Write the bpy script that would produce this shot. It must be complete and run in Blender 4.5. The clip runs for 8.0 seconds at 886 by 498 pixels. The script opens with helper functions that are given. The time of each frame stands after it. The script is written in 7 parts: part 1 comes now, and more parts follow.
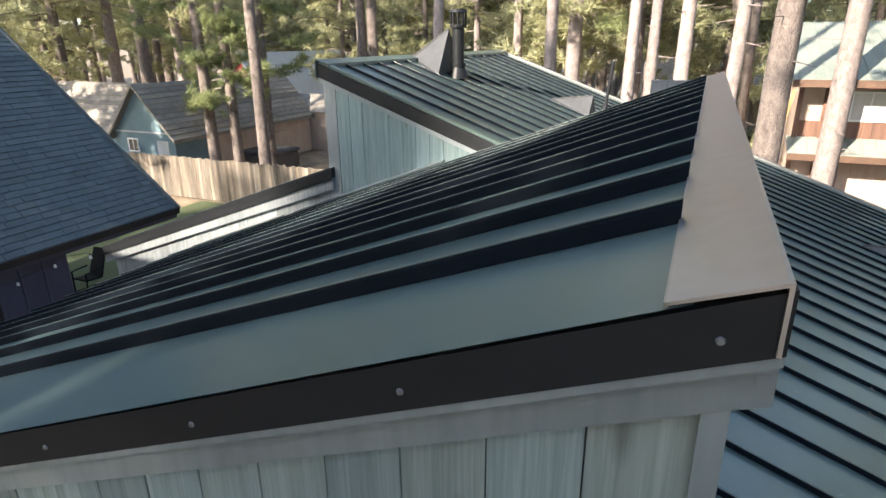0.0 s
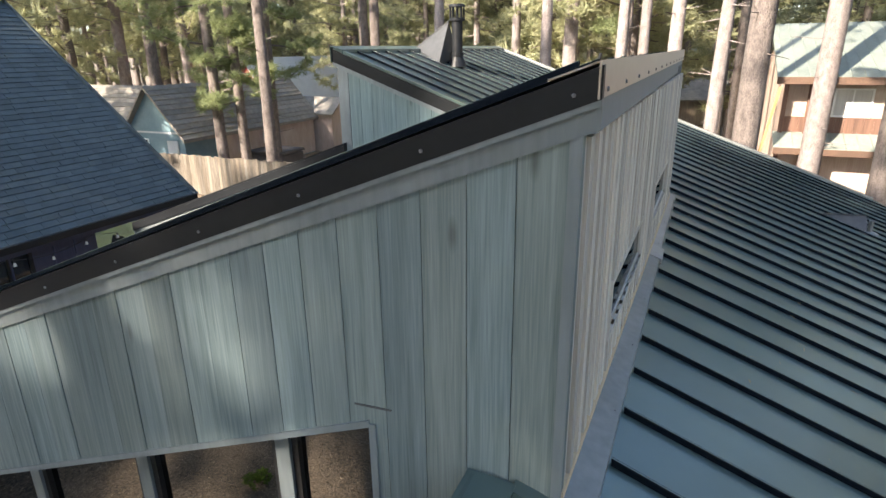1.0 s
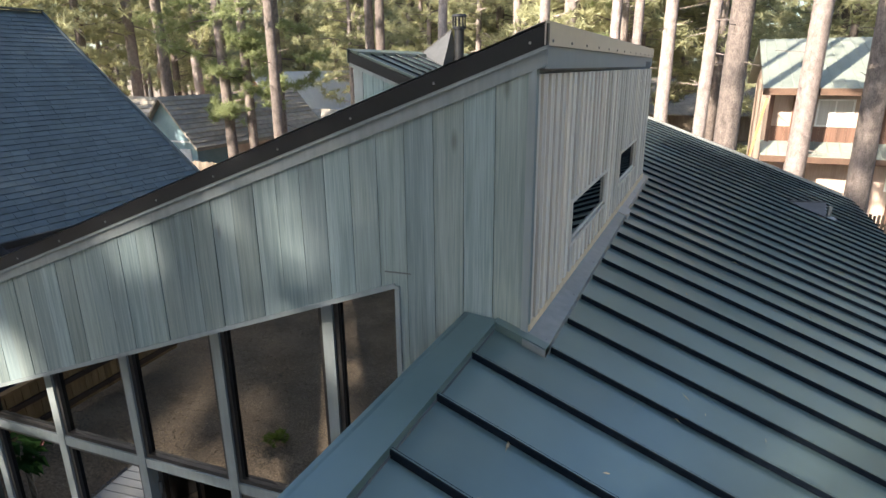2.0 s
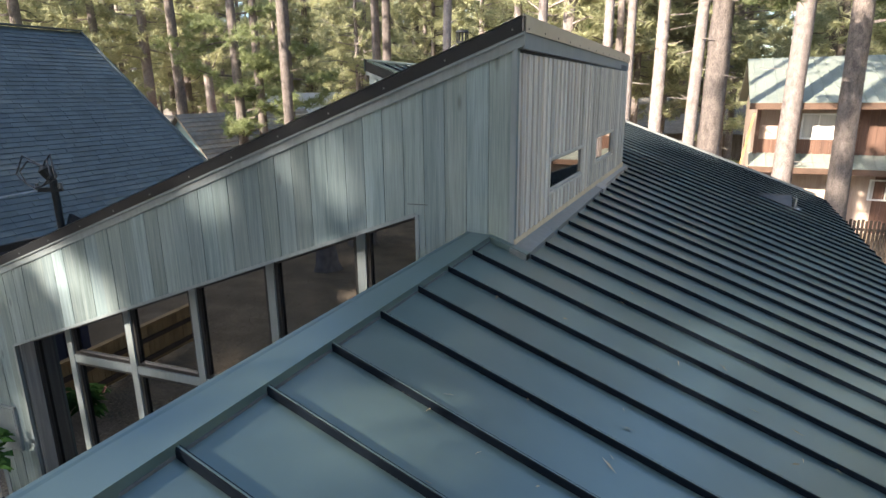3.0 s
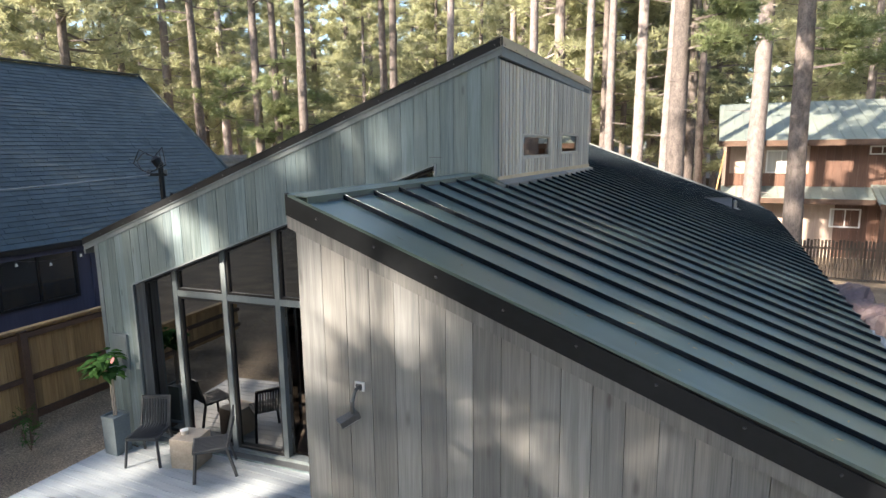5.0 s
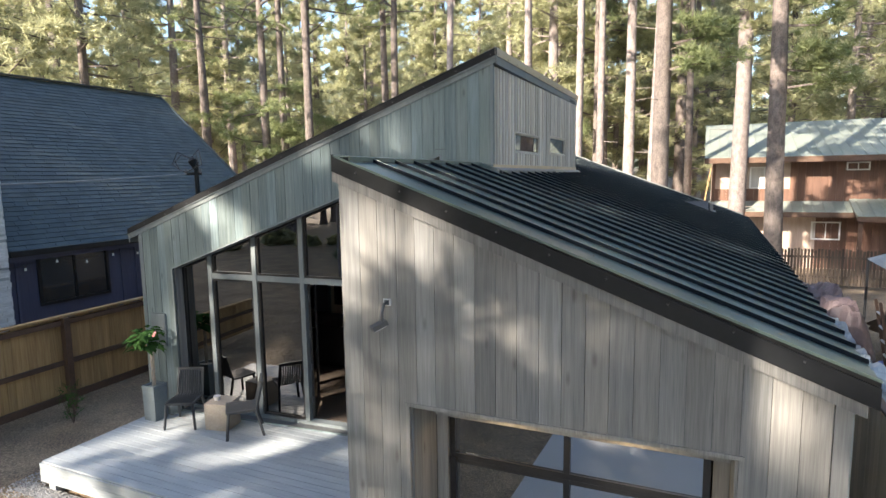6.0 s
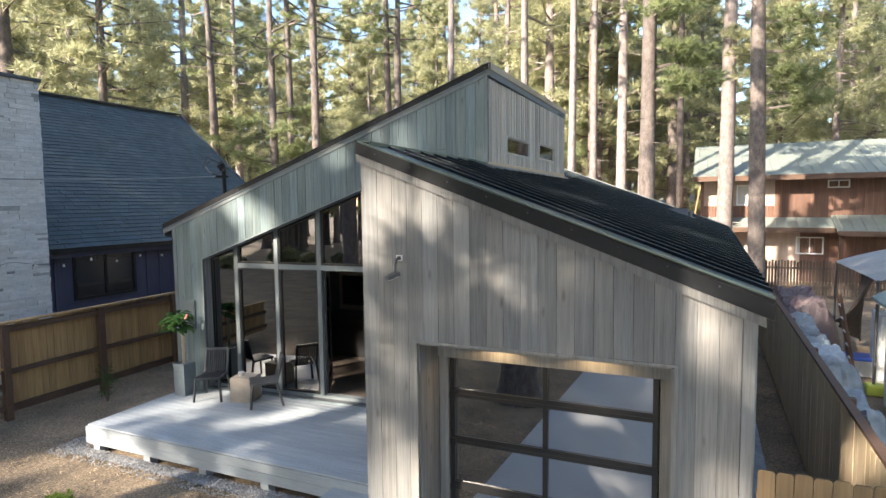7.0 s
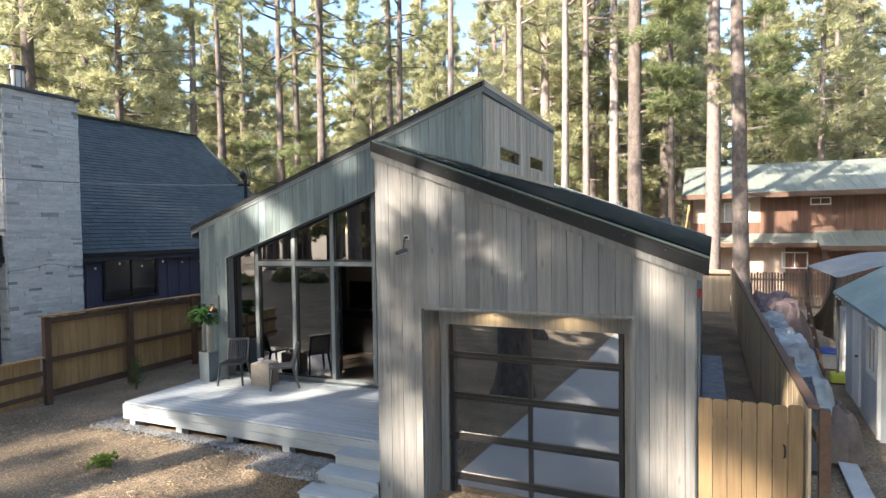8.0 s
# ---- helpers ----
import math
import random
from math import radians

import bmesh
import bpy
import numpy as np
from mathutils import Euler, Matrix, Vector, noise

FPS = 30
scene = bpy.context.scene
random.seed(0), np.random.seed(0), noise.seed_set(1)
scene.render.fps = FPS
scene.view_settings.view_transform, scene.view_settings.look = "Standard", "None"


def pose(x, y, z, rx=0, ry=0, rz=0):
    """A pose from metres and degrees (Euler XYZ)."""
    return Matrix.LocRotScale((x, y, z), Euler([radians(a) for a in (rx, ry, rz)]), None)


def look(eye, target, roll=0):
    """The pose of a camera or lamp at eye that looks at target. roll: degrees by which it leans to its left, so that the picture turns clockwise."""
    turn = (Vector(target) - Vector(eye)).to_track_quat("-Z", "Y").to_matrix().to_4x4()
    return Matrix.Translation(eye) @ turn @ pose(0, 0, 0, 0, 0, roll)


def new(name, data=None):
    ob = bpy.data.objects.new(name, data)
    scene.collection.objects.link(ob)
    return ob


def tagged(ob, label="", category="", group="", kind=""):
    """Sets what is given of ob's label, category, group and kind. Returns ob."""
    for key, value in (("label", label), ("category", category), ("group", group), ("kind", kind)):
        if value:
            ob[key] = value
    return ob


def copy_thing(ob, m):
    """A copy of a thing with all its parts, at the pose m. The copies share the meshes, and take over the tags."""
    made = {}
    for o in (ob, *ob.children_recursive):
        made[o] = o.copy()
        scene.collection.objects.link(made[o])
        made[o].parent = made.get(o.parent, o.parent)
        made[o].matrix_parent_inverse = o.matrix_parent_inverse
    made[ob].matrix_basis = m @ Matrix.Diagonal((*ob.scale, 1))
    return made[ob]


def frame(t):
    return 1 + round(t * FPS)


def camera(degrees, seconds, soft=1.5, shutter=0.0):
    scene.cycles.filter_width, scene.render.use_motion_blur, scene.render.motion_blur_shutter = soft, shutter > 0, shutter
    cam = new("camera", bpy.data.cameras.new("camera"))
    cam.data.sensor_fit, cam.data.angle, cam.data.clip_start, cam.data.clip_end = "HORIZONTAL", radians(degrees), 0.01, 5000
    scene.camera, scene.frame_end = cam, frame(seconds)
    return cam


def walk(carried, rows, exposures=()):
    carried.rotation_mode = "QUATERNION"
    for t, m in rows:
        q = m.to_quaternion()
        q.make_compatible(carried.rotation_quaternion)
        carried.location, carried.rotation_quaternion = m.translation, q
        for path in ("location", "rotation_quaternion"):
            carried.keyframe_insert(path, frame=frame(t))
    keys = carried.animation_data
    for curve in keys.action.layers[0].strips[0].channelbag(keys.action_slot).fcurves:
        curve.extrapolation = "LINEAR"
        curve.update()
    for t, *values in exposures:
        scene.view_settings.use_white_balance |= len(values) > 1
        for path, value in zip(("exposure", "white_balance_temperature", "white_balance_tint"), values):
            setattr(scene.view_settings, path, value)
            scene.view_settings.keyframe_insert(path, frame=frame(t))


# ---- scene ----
cam = camera(74.1, 8.0)
PATH = [
    (0, (0.18, 0.286, 6.357), (-0.577, 2.013, 5.69), -0.6),
    (0.5, (0.365, -0.154, 6.22), (-0.393, 1.577, 5.564), -0.7),
    (1, (0.583, -0.646, 6.106), (-0.18, 1.087, 5.462), -0.8),
    (1.5, (0.796, -1.142, 5.996), (0.028, 0.597, 5.375), -0.6),
    (3, (1.475, -2.823, 5.59), (0.682, -1.061, 5.074), -0.7),
    (3.5, (1.72, -3.401, 5.434), (0.921, -1.63, 4.96), -0.7),
    (4, (1.961, -3.987, 5.268), (1.158, -2.205, 4.842), -0.8),
    (4.5, (2.198, -4.592, 5.093), (1.391, -2.803, 4.709), -0.7),
    (5, (2.417, -5.204, 4.886), (1.609, -3.407, 4.547), -0.7),
    (6.5, (3.1, -6.99, 4.172), (2.29, -5.172, 3.97), -0.8),
    (7, (3.358, -7.565, 3.931), (2.545, -5.744, 3.774), -0.7),
    (7.5, (3.62, -8.137, 3.695), (2.806, -6.314, 3.583), -0.8),
    (8, (3.861, -8.706, 3.443), (3.046, -6.881, 3.378), -0.8),
]
walk(cam, [(t, look(eye, target, roll)) for t, eye, target, roll in PATH])

# ---- daylight ----
SUN_AZIMUTH, SUN_HEIGHT = 27.0, 30.0       # the light travels towards +y, turned by the azimuth towards +x
world = bpy.data.worlds.new("sky")
scene.world = world
world.use_nodes = True
sky = world.node_tree.nodes.new("ShaderNodeTexSky")
sky.sky_type = "NISHITA"
sky.sun_disc = False
sky.sun_elevation = radians(SUN_HEIGHT)
sky.sun_rotation = radians(180 + SUN_AZIMUTH)
sky.air_density, sky.dust_density, sky.ozone_density = 1.0, 2.0, 2.4
back = world.node_tree.nodes["Background"]
back.inputs["Strength"].default_value = 0.14
world.node_tree.links.new(sky.outputs[0], back.inputs["Color"])
toward_sun = Vector((-math.sin(radians(SUN_AZIMUTH)) * math.cos(radians(SUN_HEIGHT)),
                     -math.cos(radians(SUN_AZIMUTH)) * math.cos(radians(SUN_HEIGHT)), math.sin(radians(SUN_HEIGHT))))
sun = new("sun", bpy.data.lights.new("sun", "SUN"))
sun.data.energy, sun.data.angle, sun.data.color = 5.0, radians(0.8), (1.0, 0.862, 0.715)
sun.matrix_basis = look(toward_sun * 60, (0, 0, 0))
scene.view_settings.exposure = 2.07


# ---- materials ----
def material(name, dark, light, rough=0.6, metal=0.0, scale=(3, 3, 3), fine=(40, 40, 40), mix=0.5, bump=0.2, depth=0.01,
             vary=0.0, spec=0.5, tint=None, contrast=(0.3, 0.7), rough_vary=0.1, island=False):
    """Two tones over a broad and a fine noise in metres, a bump, and a difference from piece to piece."""
    m = bpy.data.materials.new(name)
    m.use_nodes = True
    t = m.node_tree
    bsdf = t.nodes["Principled BSDF"]
    coord = t.nodes.new("ShaderNodeTexCoord")
    info = t.nodes.new("ShaderNodeObjectInfo")
    fields = []
    for size, detail in ((scale, 3), (fine, 5)):
        mapping = t.nodes.new("ShaderNodeMapping")
        mapping.inputs["Scale"].default_value = size
        t.links.new(coord.outputs["Object"], mapping.inputs["Vector"])
        shift = t.nodes.new("ShaderNodeVectorMath")
        shift.operation = "SCALE"
        shift.inputs[0].default_value = (17.0, 31.0, 9.0)
        t.links.new(info.outputs["Random"], shift.inputs["Scale"])
        t.links.new(shift.outputs["Vector"], mapping.inputs["Location"])
        n = t.nodes.new("ShaderNodeTexNoise")
        n.inputs["Scale"].default_value, n.inputs["Detail"].default_value = 1.0, detail
        t.links.new(mapping.outputs["Vector"], n.inputs["Vector"])
        fields.append(n.outputs["Fac"])
    both = t.nodes.new("ShaderNodeMix")
    both.inputs[0].default_value = mix
    t.links.new(fields[0], both.inputs[2])
    t.links.new(fields[1], both.inputs[3])
    ramp = t.nodes.new("ShaderNodeValToRGB")
    ramp.color_ramp.elements[0].position, ramp.color_ramp.elements[1].position = contrast
    ramp.color_ramp.elements[0].color, ramp.color_ramp.elements[1].color = (*dark, 1), (*light, 1)
    if tint:
        mid = ramp.color_ramp.elements.new(sum(contrast) / 2)
        mid.color = (*tint, 1)
    t.links.new(both.outputs[0], ramp.inputs["Fac"])
    colour = ramp.outputs["Color"]
    if vary:
        hsv = t.nodes.new("ShaderNodeHueSaturation")
        span = t.nodes.new("ShaderNodeMapRange")
        span.inputs["To Min"].default_value, span.inputs["To Max"].default_value = 1 - vary, 1 + vary
        source = info.outputs["Random"]
        if island:
            source = t.nodes.new("ShaderNodeNewGeometry").outputs["Random Per Island"]
        t.links.new(source, span.inputs["Value"])
        t.links.new(span.outputs["Result"], hsv.inputs["Value"])
        t.links.new(colour, hsv.inputs["Color"])
        colour = hsv.outputs["Color"]
    t.links.new(colour, bsdf.inputs["Base Color"])
    r = t.nodes.new("ShaderNodeMapRange")
    r.inputs["To Min"].default_value, r.inputs["To Max"].default_value = max(0.02, rough - rough_vary), min(1, rough + rough_vary)
    t.links.new(both.outputs[0], r.inputs["Value"])
    t.links.new(r.outputs["Result"], bsdf.inputs["Roughness"])
    bsdf.inputs["Metallic"].default_value = metal
    bsdf.inputs["Specular IOR Level"].default_value = spec
    if bump:
        b = t.nodes.new("ShaderNodeBump")
        b.inputs["Strength"].default_value, b.inputs["Distance"].default_value = bump, depth
        t.links.new(fields[1], b.inputs["Height"])
        t.links.new(b.outputs["Normal"], bsdf.inputs["Normal"])
    return m


def board_material(name, dark, light, vary=0.12, warm=0.5, knots=0.55, rough=0.68):
    """Stained softwood board: long soft grain, a few small knots, and its own tone from board to board."""
    m = bpy.data.materials.new(name)
    m.use_nodes = True
    t = m.node_tree
    bsdf = t.nodes["Principled BSDF"]
    coord, info = t.nodes.new("ShaderNodeTexCoord"), t.nodes.new("ShaderNodeObjectInfo")
    shift = t.nodes.new("ShaderNodeVectorMath")
    shift.operation = "MULTIPLY_ADD"
    shift.inputs[1].default_value = (1, 1, 1)
    scaled = t.nodes.new("ShaderNodeVectorMath")
    scaled.operation = "SCALE"
    scaled.inputs[0].default_value = (37.0, 23.0, 19.0)
    t.links.new(info.outputs["Random"], scaled.inputs["Scale"])
    t.links.new(coord.outputs["Object"], shift.inputs[0])
    t.links.new(scaled.outputs["Vector"], shift.inputs[2])

    def field(size, detail, distort=0.0):
        mapping = t.nodes.new("ShaderNodeMapping")
        mapping.inputs["Scale"].default_value = size
        t.links.new(shift.outputs["Vector"], mapping.inputs["Vector"])
        n = t.nodes.new("ShaderNodeTexNoise")
        n.inputs["Scale"].default_value, n.inputs["Detail"].default_value, n.inputs["Distortion"].default_value = 1.0, detail, distort
        t.links.new(mapping.outputs["Vector"], n.inputs["Vector"])
        return n.outputs["Fac"]

    def blend(a, b, f):
        x = t.nodes.new("ShaderNodeMix")
        x.inputs[0].default_value = f
        t.links.new(a, x.inputs[2])
        t.links.new(b, x.inputs[3])
        return x.outputs[0]

    stain, grain, fine = field((2.2, 2.2, 0.55), 3), field((26, 26, 0.7), 4, 0.6), field((150, 150, 4), 3)
    tone = blend(blend(stain, grain, 0.5), fine, 0.30)
    ramp = t.nodes.new("ShaderNodeValToRGB")
    ramp.color_ramp.elements[0].position, ramp.color_ramp.elements[1].position = 0.36, 0.66
    ramp.color_ramp.elements[0].color, ramp.color_ramp.elements[1].color = (*dark, 1), (*light, 1)
    t.links.new(tone, ramp.inputs["Fac"])
    # knots: one small dark eye in some of the cells of a stretched grid
    mapping = t.nodes.new("ShaderNodeMapping")
    mapping.inputs["Scale"].default_value = (5.5, 5.5, 1.7)
    t.links.new(shift.outputs["Vector"], mapping.inputs["Vector"])
    cell = t.nodes.new("ShaderNodeTexVoronoi")
    cell.inputs["Scale"].default_value = 1.0
    t.links.new(mapping.outputs["Vector"], cell.inputs["Vector"])
    eye = t.nodes.new("ShaderNodeMapRange")
    eye.inputs["From Min"].default_value, eye.inputs["From Max"].default_value = 0.04, 0.13
    eye.inputs["To Min"].default_value, eye.inputs["To Max"].default_value = knots, 0.0
    t.links.new(cell.outputs["Distance"], eye.inputs["Value"])
    dull = t.nodes.new("ShaderNodeMix")
    dull.data_type = "RGBA"
    dull.inputs[7].default_value = (dark[0] * 0.45, dark[1] * 0.40, dark[2] * 0.36, 1)
    t.links.new(eye.outputs["Result"], dull.inputs[0])
    t.links.new(ramp.outputs["Color"], dull.inputs[6])
    # each board a little lighter, darker, warmer or cooler
    hsv = t.nodes.new("ShaderNodeHueSaturation")
    span = t.nodes.new("ShaderNodeMapRange")
    span.inputs["To Min"].default_value, span.inputs["To Max"].default_value = 1 - vary, 1 + vary
    t.links.new(info.outputs["Random"], span.inputs["Value"])
    t.links.new(span.outputs["Result"], hsv.inputs["Value"])
    t.links.new(dull.outputs[2], hsv.inputs["Color"])
    turn = t.nodes.new("ShaderNodeMath")
    turn.operation = "MULTIPLY"
    turn.inputs[1].default_value = 7.31
    t.links.new(info.outputs["Random"], turn.inputs[0])
    part_of = t.nodes.new("ShaderNodeMath")
    part_of.operation = "FRACT"
    t.links.new(turn.outputs[0], part_of.inputs[0])
    amount = t.nodes.new("ShaderNodeMath")
    amount.operation = "MULTIPLY"
    amount.inputs[1].default_value = warm
    t.links.new(part_of.outputs[0], amount.inputs[0])
    tint = t.nodes.new("ShaderNodeMix")
    tint.data_type, tint.blend_type = "RGBA", "MULTIPLY"
    tint.inputs[7].default_value = (1.06, 0.985, 0.90, 1)
    t.links.new(amount.outputs[0], tint.inputs[0])
    t.links.new(hsv.outputs["Color"], tint.inputs[6])
    t.links.new(tint.outputs[2], bsdf.inputs["Base Color"])
    bsdf.inputs["Roughness"].default_value = rough
    bsdf.inputs["Specular IOR Level"].default_value = 0.35
    b = t.nodes.new("ShaderNodeBump")
    b.inputs["Strength"].default_value, b.inputs["Distance"].default_value = 0.25, 0.002
    t.links.new(blend(grain, fine, 0.4), b.inputs["Height"])
    t.links.new(b.outputs["Normal"], bsdf.inputs["Normal"])
    return m


def leaf_material(name, dark, light, through_it=0.4):
    """Needles and leaves: two greens from clump to clump, partly lit from behind."""
    m = bpy.data.materials.new(name)
    m.use_nodes = True
    t = m.node_tree
    t.nodes.remove(t.nodes["Principled BSDF"])
    geo = t.nodes.new("ShaderNodeNewGeometry")
    coord = t.nodes.new("ShaderNodeTexCoord")
    n = t.nodes.new("ShaderNodeTexNoise")
    n.inputs["Scale"].default_value = 0.8
    t.links.new(coord.outputs["Object"], n.inputs["Vector"])
    both = t.nodes.new("ShaderNodeMix")
    both.inputs[0].default_value = 0.25
    t.links.new(n.outputs["Fac"], both.inputs[2])
    t.links.new(geo.outputs["Random Per Island"], both.inputs[3])
    ramp = t.nodes.new("ShaderNodeValToRGB")
    ramp.color_ramp.elements[0].position, ramp.color_ramp.elements[1].position = 0.2, 0.8
    ramp.color_ramp.elements[0].color, ramp.color_ramp.elements[1].color = (*dark, 1), (*light, 1)
    t.links.new(both.outputs[0], ramp.inputs["Fac"])
    d, tr = t.nodes.new("ShaderNodeBsdfDiffuse"), t.nodes.new("ShaderNodeBsdfTranslucent")
    s = t.nodes.new("ShaderNodeMixShader")
    s.inputs["Fac"].default_value = through_it
    t.links.new(ramp.outputs["Color"], d.inputs["Color"])
    t.links.new(ramp.outputs["Color"], tr.inputs["Color"])
    t.links.new(d.outputs[0], s.inputs[1])
    t.links.new(tr.outputs[0], s.inputs[2])
    t.links.new(s.outputs[0], t.nodes["Material Output"].inputs["Surface"])
    return m


def glass_material(name, tint, ior=2.1):
    m = bpy.data.materials.new(name)
    m.use_nodes = True
    t = m.node_tree
    t.nodes.remove(t.nodes["Principled BSDF"])
    clear, gloss = t.nodes.new("ShaderNodeBsdfTransparent"), t.nodes.new("ShaderNodeBsdfGlossy")
    clear.inputs["Color"].default_value = (*tint, 1)
    gloss.inputs["Roughness"].default_value = 0.01
    fres = t.nodes.new("ShaderNodeFresnel")
    fres.inputs["IOR"].default_value = ior
    s = t.nodes.new("ShaderNodeMixShader")
    t.links.new(fres.outputs[0], s.inputs["Fac"])
    t.links.new(clear.outputs[0], s.inputs[1])
    t.links.new(gloss.outputs[0], s.inputs[2])
    t.links.new(s.outputs[0], t.nodes["Material Output"].inputs["Surface"])
    return m


def glow_material(name, colour, strength):
    m = bpy.data.materials.new(name)
    m.use_nodes = True
    bsdf = m.node_tree.nodes["Principled BSDF"]
    bsdf.inputs["Base Color"].default_value = (0.8, 0.75, 0.65, 1)
    bsdf.inputs["Emission Color"].default_value = (*colour, 1)
    bsdf.inputs["Emission Strength"].default_value = strength
    return m


SIDING = board_material("grey_stained_siding", (0.113, 0.117, 0.117), (0.246, 0.250, 0.246), 0.17, 0.6)
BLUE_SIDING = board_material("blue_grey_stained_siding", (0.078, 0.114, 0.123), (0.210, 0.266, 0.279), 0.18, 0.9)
GREY_SIDING = board_material("weathered_pale_grey_siding", (0.096, 0.112, 0.122), (0.205, 0.228, 0.242), 0.2, 0.15, 0.4)
# pale clerestory boards, lightened further for the light on that wall
PALE_SIDING = board_material("pale_lit_siding", (0.34, 0.322, 0.282), (0.65, 0.615, 0.54), 0.18, 0.7, 0.35)
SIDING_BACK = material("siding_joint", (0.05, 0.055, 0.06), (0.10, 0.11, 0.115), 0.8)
TRIM = material("grey_trim", (0.118, 0.143, 0.152), (0.185, 0.214, 0.224), 0.55, scale=(2, 2, 2), fine=(30, 30, 4), vary=0.06)
METAL = material("dark_standing_seam_metal", (0.059, 0.094, 0.088), (0.097, 0.141, 0.132), 0.31, 0.28, scale=(0.5, 1.1, 0.6), fine=(5, 5, 5),
                 mix=0.3, bump=0.02, depth=0.003, vary=0.07, rough_vary=0.06, spec=0.85)
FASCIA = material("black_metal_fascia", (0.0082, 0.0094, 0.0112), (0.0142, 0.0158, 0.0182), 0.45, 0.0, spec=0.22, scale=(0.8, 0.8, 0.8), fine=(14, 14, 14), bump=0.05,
                  depth=0.003)
CAP_METAL = material("pale_bare_metal_cap", (0.38, 0.352, 0.33), (0.50, 0.468, 0.44), 0.36, 0.9, scale=(1.5, 1.5, 1.5), fine=(18, 18, 18), bump=0.05, depth=0.003)
# seams are roof-coloured; the shade on their sides is put into this black
SEAM = material("black_metal_and_seam_shade", (0.0022, 0.0045, 0.008), (0.0045, 0.008, 0.0135), 0.6, 0.0, spec=0.07, scale=(2, 2, 2), fine=(20, 20, 20), bump=0.03, depth=0.002)
# light on the far flashing lengths is put into this paler copy
LIT_FLASHING = material("lit_metal_flashing", (0.25, 0.24, 0.222), (0.38, 0.362, 0.335), 0.45, 0.3, scale=(2, 2, 2), fine=(18, 18, 18), bump=0.08)
FLASHING = material("weathered_metal_flashing", (0.15, 0.16, 0.158), (0.245, 0.252, 0.246), 0.45, 0.4, scale=(2, 2, 2), fine=(18, 18, 18), bump=0.08)
TEAL_SIDING = board_material("teal_stained_siding", (0.095, 0.140, 0.150), (0.200, 0.275, 0.290), 0.12, 0.3)
CRICKET = material("dull_grey_sheet_metal", (0.035, 0.038, 0.040), (0.075, 0.078, 0.080), 0.6, 0.2, scale=(3, 3, 3), fine=(18, 18, 18), bump=0.08)
CANVAS = material("grimy_grey_canvas", (0.13, 0.14, 0.145), (0.27, 0.285, 0.29), 0.8, scale=(1.5, 1.5, 1.5), fine=(14, 14, 14), bump=0.3)
DARK_WOOD = material("old_dark_wood", (0.030, 0.022, 0.016), (0.085, 0.062, 0.045), 0.8, scale=(4, 4, 1), fine=(30, 30, 3), vary=0.3)
CURTAIN = material("pale_curtained_pane", (0.42, 0.41, 0.39), (0.58, 0.57, 0.54), 0.15, scale=(9, 9, 0.5), fine=(20, 20, 1), bump=0)
ZINC = material("bright_zinc_screw", (0.13, 0.135, 0.14), (0.20, 0.205, 0.21), 0.45, 0.5)
SCREW = material("dark_screw", (0.05, 0.052, 0.055), (0.09, 0.09, 0.095), 0.55, 0.5)
BRONZE = material("dark_bronze_frame", (0.012, 0.012, 0.013), (0.03, 0.03, 0.03), 0.4, 0.3)
GLASS = glass_material("window_glass", (0.040, 0.046, 0.048), 3.6)
DOOR_GLASS = glass_material("tinted_door_glass", (0.045, 0.05, 0.052), 6.2)
DECK = material("pale_grey_deck_board", (0.245, 0.278, 0.298), (0.375, 0.412, 0.436), 0.6, scale=(1.2, 5, 5), fine=(4, 60, 60), vary=0.07, bump=0.15, depth=0.003)
GROUND = material("pine_duff_ground", (0.055, 0.043, 0.030), (0.36, 0.275, 0.180), 0.95, scale=(1.1, 1.1, 1.1), fine=(34, 34, 34), mix=0.66,
                  bump=0.8, depth=0.02, tint=(0.175, 0.134, 0.09), contrast=(0.34, 0.66))
GRAVEL = material("grey_gravel", (0.11, 0.115, 0.12), (0.33, 0.335, 0.34), 0.9, scale=(6, 6, 6), fine=(30, 30, 30), vary=0.3, bump=0.8, depth=0.02, island=True)
CONCRETE = material("driveway_concrete", (0.29, 0.31, 0.32), (0.45, 0.466, 0.47), 0.85, scale=(0.8, 0.8, 0.8), fine=(25, 25, 25), bump=0.25)
LAWN = material("patchy_grass", (0.058, 0.060, 0.030), (0.060, 0.095, 0.030), 0.9, scale=(2, 2, 2), fine=(50, 50, 50), bump=0.8, depth=0.03)
CEDAR = material("new_cedar_board", (0.22, 0.125, 0.05), (0.44, 0.29, 0.135), 0.7, scale=(4, 4, 0.8), fine=(45, 45, 2), vary=0.18, bump=0.25, depth=0.004)
PALE_CEDAR = material("pale_cedar_board", (0.14, 0.092, 0.045), (0.27, 0.185, 0.095), 0.7, scale=(4, 4, 0.8), fine=(45, 45, 2), vary=0.2, bump=0.25, depth=0.004)
# pale cedar with the brightness of the lit path fence added to its colour
LIT_CEDAR = material("pale_lit_cedar_board", (0.42, 0.33, 0.205), (0.62, 0.50, 0.335), 0.75, scale=(4, 4, 0.8), fine=(45, 45, 2), vary=0.14, bump=0.25, depth=0.004)
PATH_STONE = material("blue_grey_path_gravel", (0.16, 0.18, 0.20), (0.40, 0.44, 0.47), 0.9, scale=(6, 6, 6), fine=(34, 34, 34), bump=0.8, depth=0.02)
BROWN = material("brown_stained_rail", (0.06, 0.034, 0.022), (0.12, 0.070, 0.045), 0.7, scale=(3, 3, 3), fine=(25, 25, 25), vary=0.1)
